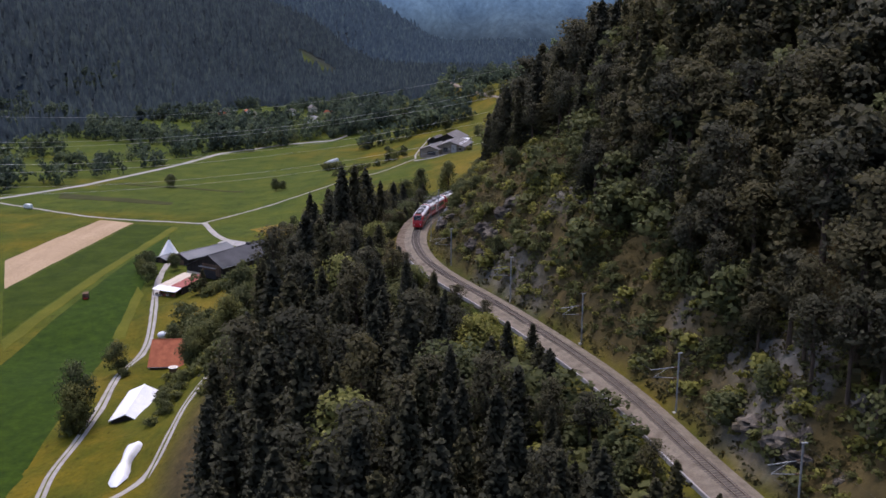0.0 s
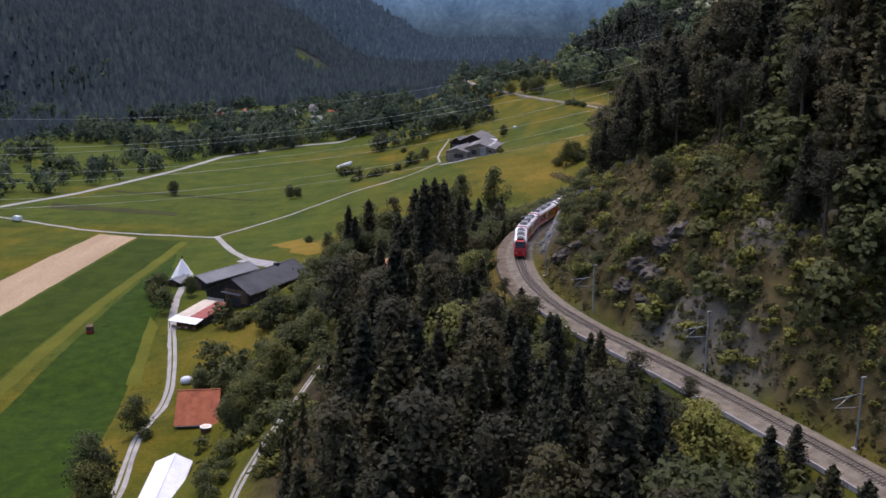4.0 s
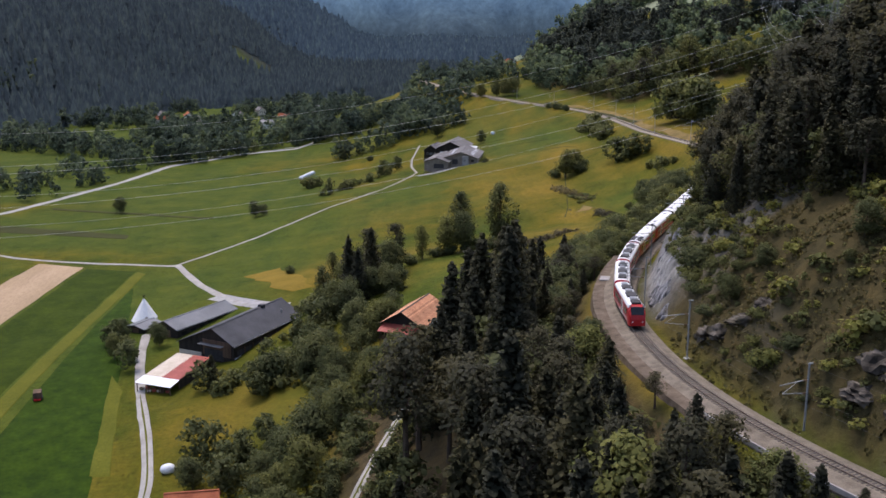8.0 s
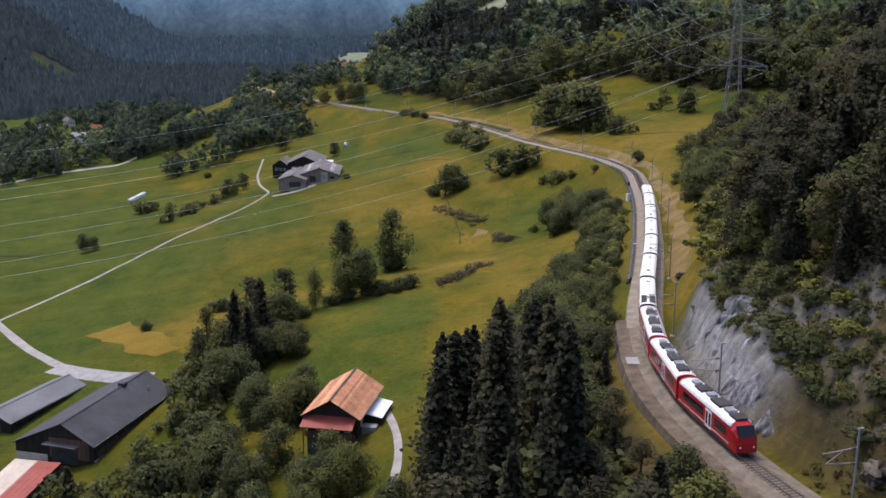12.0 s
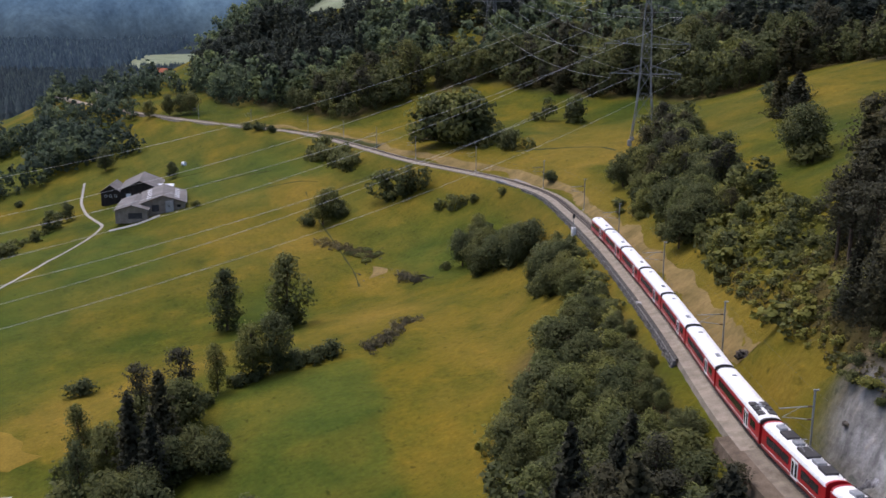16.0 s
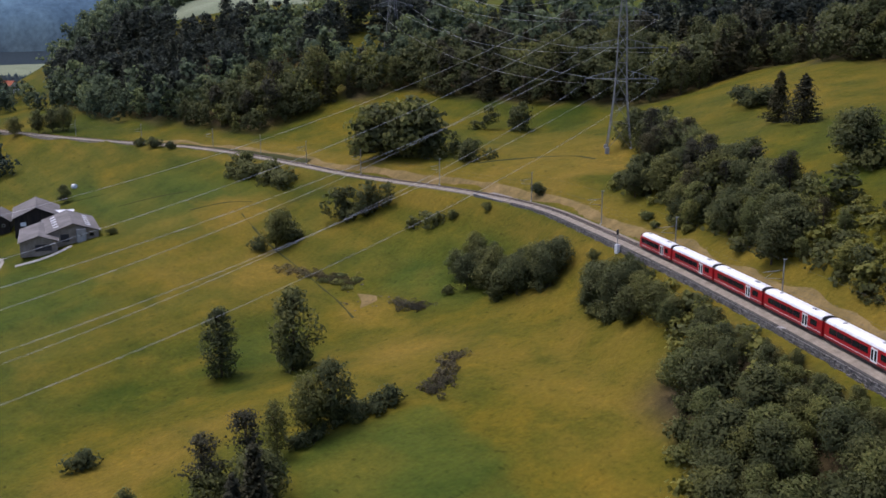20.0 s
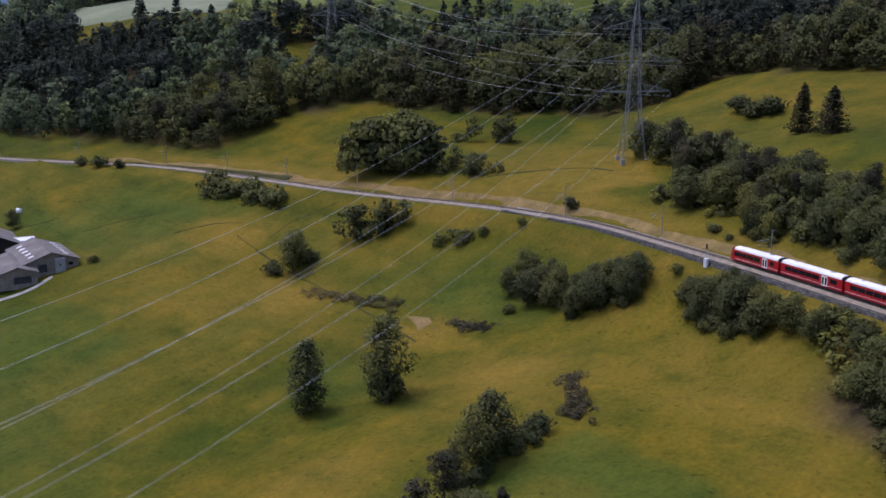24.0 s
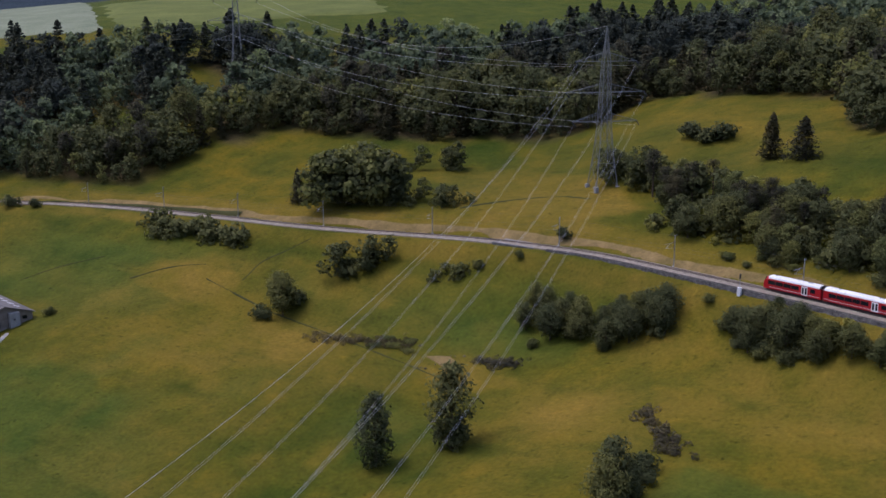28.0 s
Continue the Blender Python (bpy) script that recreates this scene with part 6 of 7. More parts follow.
def joined_trees(name, stubs, places, sizes, material, label, seed):
    """Many far trees as one mesh."""
    nr = np.random.RandomState(seed)
    pick = nr.randint(0, len(stubs), len(places))
    places, sizes = np.array(places, float), np.array(sizes, float)
    out, turned, tones = [], [], []
    corner = stubs[0][0].shape[1]
    for k, (stub, soft) in enumerate(stubs):
        idx = np.where(pick == k)[0]
        a = nr.uniform(0, 6.283, len(idx))
        c, s = np.cos(a)[:, None, None], np.sin(a)[:, None, None]
        v = stub[None] * sizes[idx][:, None, None, None]
        x, y = v[..., 0] * c - v[..., 1] * s, v[..., 0] * s + v[..., 1] * c
        p = places[idx][:, None, None]
        tones.append(np.repeat(nr.uniform(0, 1, len(idx)), stub.shape[0] * corner))
        turned.append(np.stack([soft[None, ..., 0] * c - soft[None, ..., 1] * s, soft[None, ..., 0] * s + soft[None, ..., 1] * c, soft[None, ..., 2] + 0 * c], -1).reshape(-1, 3))
        out.append(np.stack([x + p[..., 0], y + p[..., 1], v[..., 2] + p[..., 2]], -1).reshape(-1, 3))
    v = np.concatenate(out)
    n = len(v) // corner
    me = soft_shade(bulk(name, v, np.full(n, corner), np.arange(n * corner), material), np.concatenate(turned))
    me.attributes.new("tree_tone", "FLOAT", "POINT").data.foreach_set("value", np.concatenate(tones).astype(np.float32))
    return tagged(new(name, me), label, "woodland", kind="stuff")


rng = random.Random(61)
leafy = [leafy_stub(rng) for _ in range(8)]
firs = [conifer_stub(rng) for _ in range(8)]
rest = spots[420:]
rs = np.random.RandomState(5)
hill = [(x, y, gz(x, y)) for x, y in rest]

# the trees that can be told apart stand as things of their own, nearest the middle of the valley side first; the rest are joined
LIMIT = {"spruce": 295, "pine": 290, "broad": 260, "pale": 80, "poplar": 9, "birch": 60, "bush": 260, "pale_bush": 70}


def off_middle(w):
    f = min(1.0, max(0.0, (w[2] - 60) / 430))
    return math.hypot(w[1] - (-20 + 40 * f), w[2] - (60 + 430 * f)) - (900 if w[5].startswith("trees in") else 60 if w[5].startswith("trees and") else 0)


def mid_spruce(rng):
    return spray_stub(rng, spruce_sprays(rng, 18, 3.8, 0.06, 1.3, 6), 4, 0.75)


def mid_leafy(rng, h, r, low, clumps, per, size):
    return spray_stub(rng, broad_clumps(rng, h, r, low, clumps), per, size)


def spray_stub(rng, clumps, per, size):
    v, soft = leaf_cloud(rng, clumps, per, 1.25, size)
    return v.reshape(-1, 4, 3), soft.reshape(-1, 4, 3)


stub_rng = random.Random(19)
MID = {
    "spruce": [mid_spruce(stub_rng) for _ in range(4)], "pine": [mid_leafy(stub_rng, 17, 3.4, 0.4, 26, 19, 0.72) for _ in range(3)],
    "broad": [mid_leafy(stub_rng, 12, 4.5, 0.15, 34, 14, 0.88) for _ in range(4)], "pale": [mid_leafy(stub_rng, 12, 3.9, 0.15, 30, 14, 0.85) for _ in range(2)],
    "birch": [mid_leafy(stub_rng, 17, 4.4, 0.15, 40, 8, 1.1)], "bush": [mid_leafy(stub_rng, 3.5, 3.0, 0.0, 13, 9, 0.8) for _ in range(4)], "pale_bush": [mid_leafy(stub_rng, 3.2, 2.8, 0.0, 13, 9, 0.8) for _ in range(3)],
}
TONE = {"spruce": SPRUCE, "pine": PINE, "broad": LEAF, "birch": LEAF, "pale": LEAF_LIGHT, "bush": LEAF, "pale_bush": LEAF_LIGHT}
CALLED = {"spruce": "joined dark spruces of the steep wood", "pine": "joined dark pines of the steep wood", "broad": "joined deciduous trees of the woods", "birch": "joined airy birches of the hill wood",
          "pale": "joined pale deciduous trees of the woods", "bush": "joined dark shrubs of the hillside", "pale_bush": "joined yellow-green shrubs of the hillside"}
for kind, most in LIMIT.items():
    mine = sorted((w for w in WISHES if w[0] == kind), key=off_middle)
    for k, (_, x, y, size, wide, group, turn) in enumerate(mine[:most]):
        protos = PROTO[kind]
        m = Matrix.Translation((x, y, gz(x, y) - 0.15)) @ Matrix.Rotation(turn, 4, "Z")
        if k < len(protos):
            made = protos[k]
            made.matrix_basis = m
        else:
            made = copy_thing(protos[k % len(protos)], m)
        made.scale = (size * wide, size * wide, size)
        made["group"] = group
    left = mine[most:]
    if left:
        out, turned = [], []
        for k, (_, x, y, size, wide, group, turn) in enumerate(left):
            v, soft = MID[kind][k % len(MID[kind])]
            v = v * np.array([size * wide, size * wide, size])
            c, s = math.cos(turn), math.sin(turn)
            turned.append(np.stack([soft[..., 0] * c - soft[..., 1] * s, soft[..., 0] * s + soft[..., 1] * c, soft[..., 2]], -1).reshape(-1, 3))
            out.append(np.stack([v[..., 0] * c - v[..., 1] * s + x, v[..., 0] * s + v[..., 1] * c + y, v[..., 2] + gz(x, y) - 0.2], -1).reshape(-1, 3))
        tagged(new("woodland", leaf_mesh("woodland", (np.concatenate(out), np.concatenate(turned)), TONE[kind])), CALLED[kind], "woodland", kind="stuff")
dark = [h for i, h in enumerate(hill) if value_noise(h[0], h[1], 55, 75) > (0.3 if i % 4 else 0.0)]
kept = set(dark)
light = [h for h in hill if h not in kept]
joined_trees("hill_woodland", leafy, light, 16 * rs.lognormal(0.0, 0.3, len(light)).clip(0.5, 1.7), WOOD_MID, "mixed green woodland closing over the hill", 1)
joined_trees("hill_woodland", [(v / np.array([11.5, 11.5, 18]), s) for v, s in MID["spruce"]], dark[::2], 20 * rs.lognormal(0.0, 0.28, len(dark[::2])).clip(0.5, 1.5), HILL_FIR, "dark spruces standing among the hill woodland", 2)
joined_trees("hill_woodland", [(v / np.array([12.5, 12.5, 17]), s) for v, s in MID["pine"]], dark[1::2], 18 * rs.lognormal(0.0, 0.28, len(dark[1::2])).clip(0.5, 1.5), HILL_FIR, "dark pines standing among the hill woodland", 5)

# low heath and scrub over the steep slope above the line
nh = np.random.RandomState(44)
hx, hy = nh.uniform(-12, 90, 19000), nh.uniform(70, 400, 19000)
hu = hx - track_x(hy)
top = np.interp(hy, [60, 150, 215, 250, 300, 380, 400], [22, 27, 42, 52, 50, 26, 16])
keep = (hu > 3.7) & (hu < top) & ~((hy > 280) & (hu < np.where(hy < 338, 10, 12.5))) & (value_noise(hx, hy, 7, 45) > -0.45)
hx, hy = hx[keep], hy[keep]
tufts = np.stack([hx, hy, sheet_z(hx, hy) + 0.15, nh.uniform(0.5, 1.25, len(hx))], 1)
tagged(new("heath", leaf_mesh("heath", leaf_cloud(random.Random(46), tufts, 13, 1.0, 0.42), HEATH)), "low olive and ochre heath on the steep slope", "scrub", kind="stuff")

# valley floor: rows along the road, the wooded river bank, and scattered trees by the village
val = scatter(680, (-560, -60, 880, 1330), lambda x, y: 30 < np.interp(y, [880, 960, 1100, 1330], [-175, -95, -70, -20]) - x < 420 and value_noise(x, y, 60, 71) > -0.1 and (y > 1000 or y > 905 - 0.5 * (x + 250)), 6.0, 10)
val += scatter(120, (-430, -215, 640, 900), lambda x, y: x < np.interp(y, [560, 629, 693, 796, 880], [-345, -300, -268, -238, -213]) - 2 and value_noise(x, y, 34, 72) > 0.1, 5, 11)
val += scatter(90, (-40, 62, 930, 1120), lambda x, y: value_noise(x, y, 40, 73) > 0.0, 7, 12)
val += scatter(150, (-130, 20, 850, 1010), lambda x, y: off_track(x, y) < -42 and value_noise(x, y, 30, 74) > 0.0 and not (y < 960 and x < -90), 6, 13)
HOUSES = ((-272, 1152), (-245, 1162), (-285, 1200), (-258, 1190), (-161, 1087), (-212, 1190), (-190, 1240), (-150, 1130), (-120, 1180))
val = [(x, y) for x, y in val if not any(abs(x - a) < 9 and -32 < y - b < 9 for a, b in HOUSES)]
vp = [(x, y, float(sheet_z(x, y)) - 0.3) for x, y in val]
low_leafy = [leafy_stub(rng, 110, 0.115) for _ in range(6)]
joined_trees("valley_woodland", low_leafy, vp, 13 * rs.lognormal(0.0, 0.3, len(vp)).clip(0.4, 1.6), WOOD_VALLEY, "rows and clumps of trees on the valley floor", 3)
nf = np.random.RandomState(14)


def far_spots(x0, x1, y0, y1, gap):
    fx, fy = (a.ravel() for a in np.meshgrid(np.arange(x0, x1, gap), np.arange(y0, y1, gap)))
    return fx + nf.uniform(-0.5, 0.5, len(fx)) * gap, fy + nf.uniform(-0.5, 0.5, len(fy)) * gap


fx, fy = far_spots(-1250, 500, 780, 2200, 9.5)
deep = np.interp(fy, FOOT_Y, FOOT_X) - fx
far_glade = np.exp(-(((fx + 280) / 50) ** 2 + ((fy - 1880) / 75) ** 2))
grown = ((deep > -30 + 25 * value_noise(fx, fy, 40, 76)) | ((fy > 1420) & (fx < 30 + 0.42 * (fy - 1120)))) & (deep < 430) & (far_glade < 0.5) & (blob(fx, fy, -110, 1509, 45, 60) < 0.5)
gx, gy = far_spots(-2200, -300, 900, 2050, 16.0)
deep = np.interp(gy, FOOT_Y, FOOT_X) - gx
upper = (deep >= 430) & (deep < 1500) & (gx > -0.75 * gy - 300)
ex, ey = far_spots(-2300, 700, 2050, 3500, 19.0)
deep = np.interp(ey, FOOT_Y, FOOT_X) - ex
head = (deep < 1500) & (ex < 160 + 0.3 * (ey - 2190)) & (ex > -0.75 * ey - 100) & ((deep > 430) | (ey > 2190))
# each farther zone takes a bluer, paler haze-tinted material
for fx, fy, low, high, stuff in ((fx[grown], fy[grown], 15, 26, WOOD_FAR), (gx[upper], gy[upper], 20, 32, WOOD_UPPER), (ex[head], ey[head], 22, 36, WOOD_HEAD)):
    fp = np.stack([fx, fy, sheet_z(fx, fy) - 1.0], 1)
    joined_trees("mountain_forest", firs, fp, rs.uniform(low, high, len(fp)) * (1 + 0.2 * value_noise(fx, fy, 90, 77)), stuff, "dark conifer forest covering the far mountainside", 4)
# ---- farms and sheds ----
def gabled(name, x, y, turn, length, wl, wr, base, eave_l, eave_r, ridge, wall_mat, roof_mat, label, category="barn", over=0.5, thick=0.22, group=""):
    """A gabled building; the ridge runs along local y from the origin. Heights are in the world."""
    b = thing(name, x, y, base, turn, label, category, group)
    el, er, rd = eave_l - base, eave_r - base, ridge - base
    walls = bmesh.new()
    gable = [(-wl, -2.0), (-wl, el), (0, rd), (wr, er), (wr, -2.0)]
    prism(walls, gable, 0.0, length)
    part("wall_shell", walls, wall_mat, b)
    for side, w, e in ((-1, wl, el), (1, wr, er)):
        drop = (rd - e) / w
        o = over
        roof = bmesh.new()
        prof = [(0, rd + 0.05), (side * (w + o), e - drop * o + 0.05), (side * (w + o), e - drop * o + 0.05 + thick), (0, rd + 0.05 + thick)]
        prism(roof, prof, -over * 1.4, length + over * 1.4)
        part("roof_slope", roof, roof_mat, b)
        part("gutter", boxed(min(side * (w + o), side * (w + o + 0.14)), max(side * (w + o), side * (w + o + 0.14)), -over, length + over, e - drop * o - 0.02, e - drop * o + 0.12), GALVANISED, b)
    part("ridge_cap", boxed(-0.25, 0.25, -over * 1.4, length + over * 1.4, rd + thick, rd + thick + 0.12), roof_mat, b)
    return b


def opening(b, name, face, at, low, wide, tall, material, out=0.06, label="", frame_mat=None):
    """A door or window on a wall: face is the wall's plane as ('x' or 'y', value, outward sign)."""
    axis, v, sign = face
    lo, hi = sorted((v - sign * 0.05, v + sign * out))
    def slab(a0, a1, z0, z1, l, h):
        return boxed(l, h, a0, a1, z0, z1) if axis == "x" else boxed(a0, a1, l, h, z0, z1)
    ob = part(name, slab(at - wide / 2, at + wide / 2, low, low + tall, lo, hi), material, b, label)
    if frame_mat:
        l2, h2 = sorted((v, v + sign * (out + 0.05)))
        for a0, a1, z0, z1 in ((at - wide / 2 - 0.12, at - wide / 2, low - 0.12, low + tall + 0.12), (at + wide / 2, at + wide / 2 + 0.12, low - 0.12, low + tall + 0.12),
                               (at - wide / 2, at + wide / 2, low + tall, low + tall + 0.12), (at - wide / 2, at + wide / 2, low - 0.12, low)):
            part("frame", slab(a0, a1, z0, z1, l2, h2), frame_mat, ob)
    return ob


# the great dark barn
barn = gabled("cattle_barn", -102, 414, -28.7, 35, 13.0, 7.6, 8.0, 12.2, 13.6, 18.0, WOOD_DARK, SLATE_DARK, "long black-boarded barn with a dark gabled roof")
part("plinth", boxed(-12.9, -4.6, -0.12, 0.05, -1.0, 1.9), PLASTER, barn, "whitewashed base wall")
part("gable", boxed(-3.8, 6.6, -0.16, 0.02, 1.6, 6.4), WOOD_BROWN, barn, "reddish-brown gable boards")
# dark slab on the solid gable, painting the shaded inside of the open gate
part("gable_opening", boxed(-3.2, 3.6, -0.2, 0.0, 0.2, 3.6), TRAIN_DARK, barn, "dark open barn gate")
part("canopy", prism(bmesh.new(), [(-4.6, 5.1), (4.2, 4.9), (4.2, 5.05), (-4.6, 5.25)], -1.8, 0.0), SHEET_GREY, barn)
part("vent", boxed(-0.9, 0.9, 24, 25.6, 9.8, 10.9, 0.1), TRAIN_DARK, barn, "black roof vent")
part("chimney_pipe", beam(bmesh.new(), (4.6, 29, 6.8), (4.6, 29, 8.8), 0.35), GALVANISED, barn)
part("low_wall", boxed(7.52, 7.78, 0.2, 34.8, -1.0, 1.7, 0.04), CONCRETE, barn, "pale concrete dwarf wall along the stalls")
# dark slabs paint the shade of the open stall bays; no glazing here
for k in range(8):
    opening(barn, "window", ("x", 7.6, 1), 3.2 + 4.1 * k, 2.0, 3.2, 1.5, TRAIN_DARK)
    part("stall_post", boxed(7.55, 7.8, 5.1 + 4.1 * k, 5.4 + 4.1 * k, 1.7, 4.0), WOOD_BROWN, barn)
part("side_platform", boxed(7.7, 10.4, 2, 34, -1.0, 0.5, 0.05), CONCRETE, barn)
# the narrow long barn
barn2 = gabled("long_shed", -121.5, 439, -34, 27, 5.2, 5.2, 7.0, 10.6, 10.6, 12.6, WOOD_DARK, SHEET_GREY, "narrow dark boarded shed with a grey sheet roof")
part("gate", boxed(-2.0, 2.0, -0.08, 0.05, 0.1, 2.9), WOOD_BROWN, barn2)
for k in range(6):
    opening(barn2, "window", ("x", 5.2, 1), 3 + 4 * k, 1.4, 2.0, 0.9, GLASS)
lean = gabled("lean_to_shed", -133, 446.5, -30, 8, 3.6, 3.6, 6.2, 8.2, 8.2, 9.0, WOOD_DARK, SHEET_GREY, "low dark lean-to with a grey roof beside the tent", "shed")
part("gate", boxed(-1.2, 1.2, -0.08, 0.05, 0.1, 1.9), WOOD_BROWN, lean)
# open sheet-roofed shelter by the drive
sh = thing("open_shelter", -118.9, 399.6, 6.2, -24, "open shelter with cream and red sheet roof and white awning", "shelter")
def pitch(x0, x1, y0, y1, z0, z1, t=0.1):
    return prism(bmesh.new(), [(y0, z0), (y1, z1), (y1, z1 + t), (y0, z0 + t)], x0, x1, "x")


part("cream_roof", pitch(0, 5.8, 0, 15.5, 2.9, 4.4), PLASTER, sh, "cream corrugated sheets")
part("red_roof", pitch(5.82, 11.4, 0, 15.5, 2.9, 4.4), SHEET_RED, sh, "faded red sheets")
part("awning", pitch(-0.3, 11.6, -4.4, -0.05, 2.1, 2.85), SHEET_WHITE, sh, "white awning")
for k in range(9):
    part("roof_rib", pitch(0.6 + 1.25 * k, 0.68 + 1.25 * k, 0, 15.5, 2.99, 4.49, 0.06), PLASTER if k < 4 else SHEET_RED, sh)
for x in (0.2, 3.9, 7.6, 11.2):
    for y, h in ((-4.1, 2.15), (0.2, 2.9), (15.2, 4.35)):
        part("post", boxed(x - 0.1, x + 0.1, y - 0.1, y + 0.1, -1.5, h), WOOD_BROWN, sh)
part("back_wall", boxed(0, 11.4, 15.25, 15.45, -1.2, 4.3), WOOD_DARK, sh)
part("side_wall", boxed(11.25, 11.4, 0.3, 15.2, -1.2, 2.9), WOOD_DARK, sh)
crates = random.Random(3)
for k in range(7):
    x, y = 0.8 + 1.4 * k, -3.0 + crates.uniform(-0.5, 1.2)
    c = Matrix.Rotation(radians(-24), 4, "Z") @ Vector((x, y, 0))
    cr = thing("crate", -118.9 + c.x, 399.6 + c.y, gz(-118.9 + c.x, 399.6 + c.y), crates.uniform(0, 90), "weathered wooden crate stored under the awning", "crate", "stored crates")
    part("crate_body", boxed(-0.5, 0.5, -0.45, 0.45, -0.1, 0.7 + 0.3 * (k % 2), 0.03), crates.choice([WOOD_BROWN, PLASTER, SHEET_RED]), cr)
    part("crate_lid", boxed(-0.53, 0.53, -0.48, 0.48, 0.7 + 0.3 * (k % 2), 0.76 + 0.3 * (k % 2)), WOOD_BROWN, cr)
# the white tent
tipi = thing("tipi_tent", -133.7, 462.5, gz(-133.7, 462.5), 20, "white canvas tipi tent with bare pole tips", "tent")
cone, N = bmesh.new(), 14
apex = [cone.verts.new((0.28 * math.cos(6.283 * k / N), 0.28 * math.sin(6.283 * k / N), 7.2)) for k in range(N)]
low = [cone.verts.new((4.6 * math.cos(6.283 * k / N) * (1 + 0.03 * (k % 2)), 4.6 * math.sin(6.283 * k / N) * (1 + 0.03 * (k % 2)), -0.2)) for k in range(N)]
for k in range(N):
    cone.faces.new((low[k], low[(k + 1) % N], apex[(k + 1) % N], apex[k]))
part("canvas", cone, CANVAS, tipi)
part("entrance", prism(bmesh.new(), [(-0.6, 0.1), (0.6, 0.1), (0.35, 1.7), (-0.35, 1.7)], -4.55, -3.7), TRAIN_DARK, tipi, "dark entrance flap")
for k in range(6):
    a = 6.283 * k / 6
    part("pole_tip", beam(bmesh.new(), (0.2 * math.cos(a), 0.2 * math.sin(a), 7.0), (-0.55 * math.cos(a), -0.55 * math.sin(a), 8.6), 0.08), WOOD_DARK, tipi)
# the chalet with tiled roof
ch = gabled("chalet", -45.6, 370.6, -24.5, 16.2, 5.1, 5.1, 26.2, 32.7, 32.7, 35.8, WOOD_DARK, MORTAR, "dark timber chalet with an orange tiled roof and red porch roof", "house", 0.9, 0.12)
for side in (-1, 1):
    for k in range(15):
        a, c = 6.05 * k / 15, 6.05 * (k + 1) / 15
        za, zc = 9.6 + 0.2 - a * 0.608, 9.6 + 0.2 - c * 0.608
        part("tile_course", prism(bmesh.new(), [(side * a, za), (side * c, zc + 0.05), (side * c, zc + 0.11), (side * a, za + 0.04)], -1.3, 17.5), TILE_ORANGE, ch)
part("stone_base", boxed(-5.2, 5.2, -0.14, 16.3, -3.0, 1.6), STONE, ch, "rubble stone ground floor")
part("porch_roof", prism(bmesh.new(), [(-3.4, 4.7), (0.1, 6.0), (0.1, 6.12), (-3.4, 4.82)], -5.6, 5.0, "x"), SHEET_RED, ch, "red sheet porch roof")
part("balcony", boxed(-5.2, 4.8, -1.7, 0.0, 2.1, 2.35), WOOD_BROWN, ch)
part("balcony_rail", boxed(-5.2, 4.8, -1.75, -1.65, 2.35, 3.3), WOOD_BROWN, ch)
for x in (-5.0, -1.6, 1.6, 4.6):
    part("porch_post", boxed(x - 0.09, x + 0.09, -3.2, -3.0, -1.5, 4.75), WOOD_BROWN, ch)
for x in (-2.8, 0.4, 3.0):
    opening(ch, "window", ("y", 0.0, -1), x, 3.0, 0.8, 0.95, GLASS, frame_mat=TRAIN_WHITE)
opening(ch, "door", ("y", -0.14, -1), -0.8, 0.0, 1.2, 1.9, WOOD_BROWN)
for k in range(3):
    opening(ch, "window", ("x", 5.1, 1), 3 + 4.4 * k, 3.4, 0.9, 0.9, GLASS, frame_mat=TRAIN_WHITE)
sd = thing("lean_to_shed", -37.4, 373.2, gz(-37.4, 373.2) + 0.2, -24.5, "low shed with a pale sheet roof against the chalet", "shed")
part("roof", prism(bmesh.new(), [(-2.2, 3.0), (2.4, 2.1), (2.4, 2.22), (-2.2, 3.12)], -0.5, 8.6), SHEET_WHITE, sd)
part("wall_shell", boxed(-2.0, 2.1, 0, 8.0, -2.5, 2.15), WOOD_DARK, sd)
part("porch_slab", boxed(-1.5, 1.6, -2.6, -0.4, -1.6, 0.9, 0.04), CONCRETE, sd)
# the hut with the orange-red roof
hut = gabled("hut", -85.2, 318.9, 96.7, 10.0, 9.5, 6.0, 3.9, 7.3, 9.2, 13.0, WOOD_BROWN, TILE_RED, "brown timber hut with an orange-red roof", "hut", 0.5)
opening(hut, "door", ("x", -9.5, -1), 3.0, 0.0, 1.5, 2.1, WOOD_DARK)
opening(hut, "window", ("x", -9.5, -1), 6.6, 1.0, 1.2, 0.9, GLASS, frame_mat=TRAIN_WHITE)
part("door_step", boxed(-10.6, -9.6, 5.4, 9.2, -0.6, 0.35, 0.04), CONCRETE, hut)
barrel = thing("wooden_tub", -85.6, 305.6, gz(-85.6, 305.6) - 0.1, 0, "round brown wooden tub with a pale lid beside the hut", "tub")
bm = bmesh.new()
bmesh.ops.create_cone(bm, cap_ends=True, segments=20, radius1=1.25, radius2=1.45, depth=1.6, matrix=Matrix.Translation((0, 0, 0.8)))
part("stave_shell", bm, WOOD_BROWN, barrel)
bm = bmesh.new()
bmesh.ops.create_cone(bm, cap_ends=True, segments=20, radius1=1.5, radius2=1.5, depth=0.08, matrix=Matrix.Translation((0, 0, 1.63)))
part("rim", bm, CANVAS, barrel, "pale rim")
bm = bmesh.new()
bmesh.ops.create_cone(bm, cap_ends=True, segments=20, radius1=1.2, radius2=0.9, depth=0.1, matrix=Matrix.Translation((0, 0, 1.71)))
part("lid", bm, PLASTER, barrel)
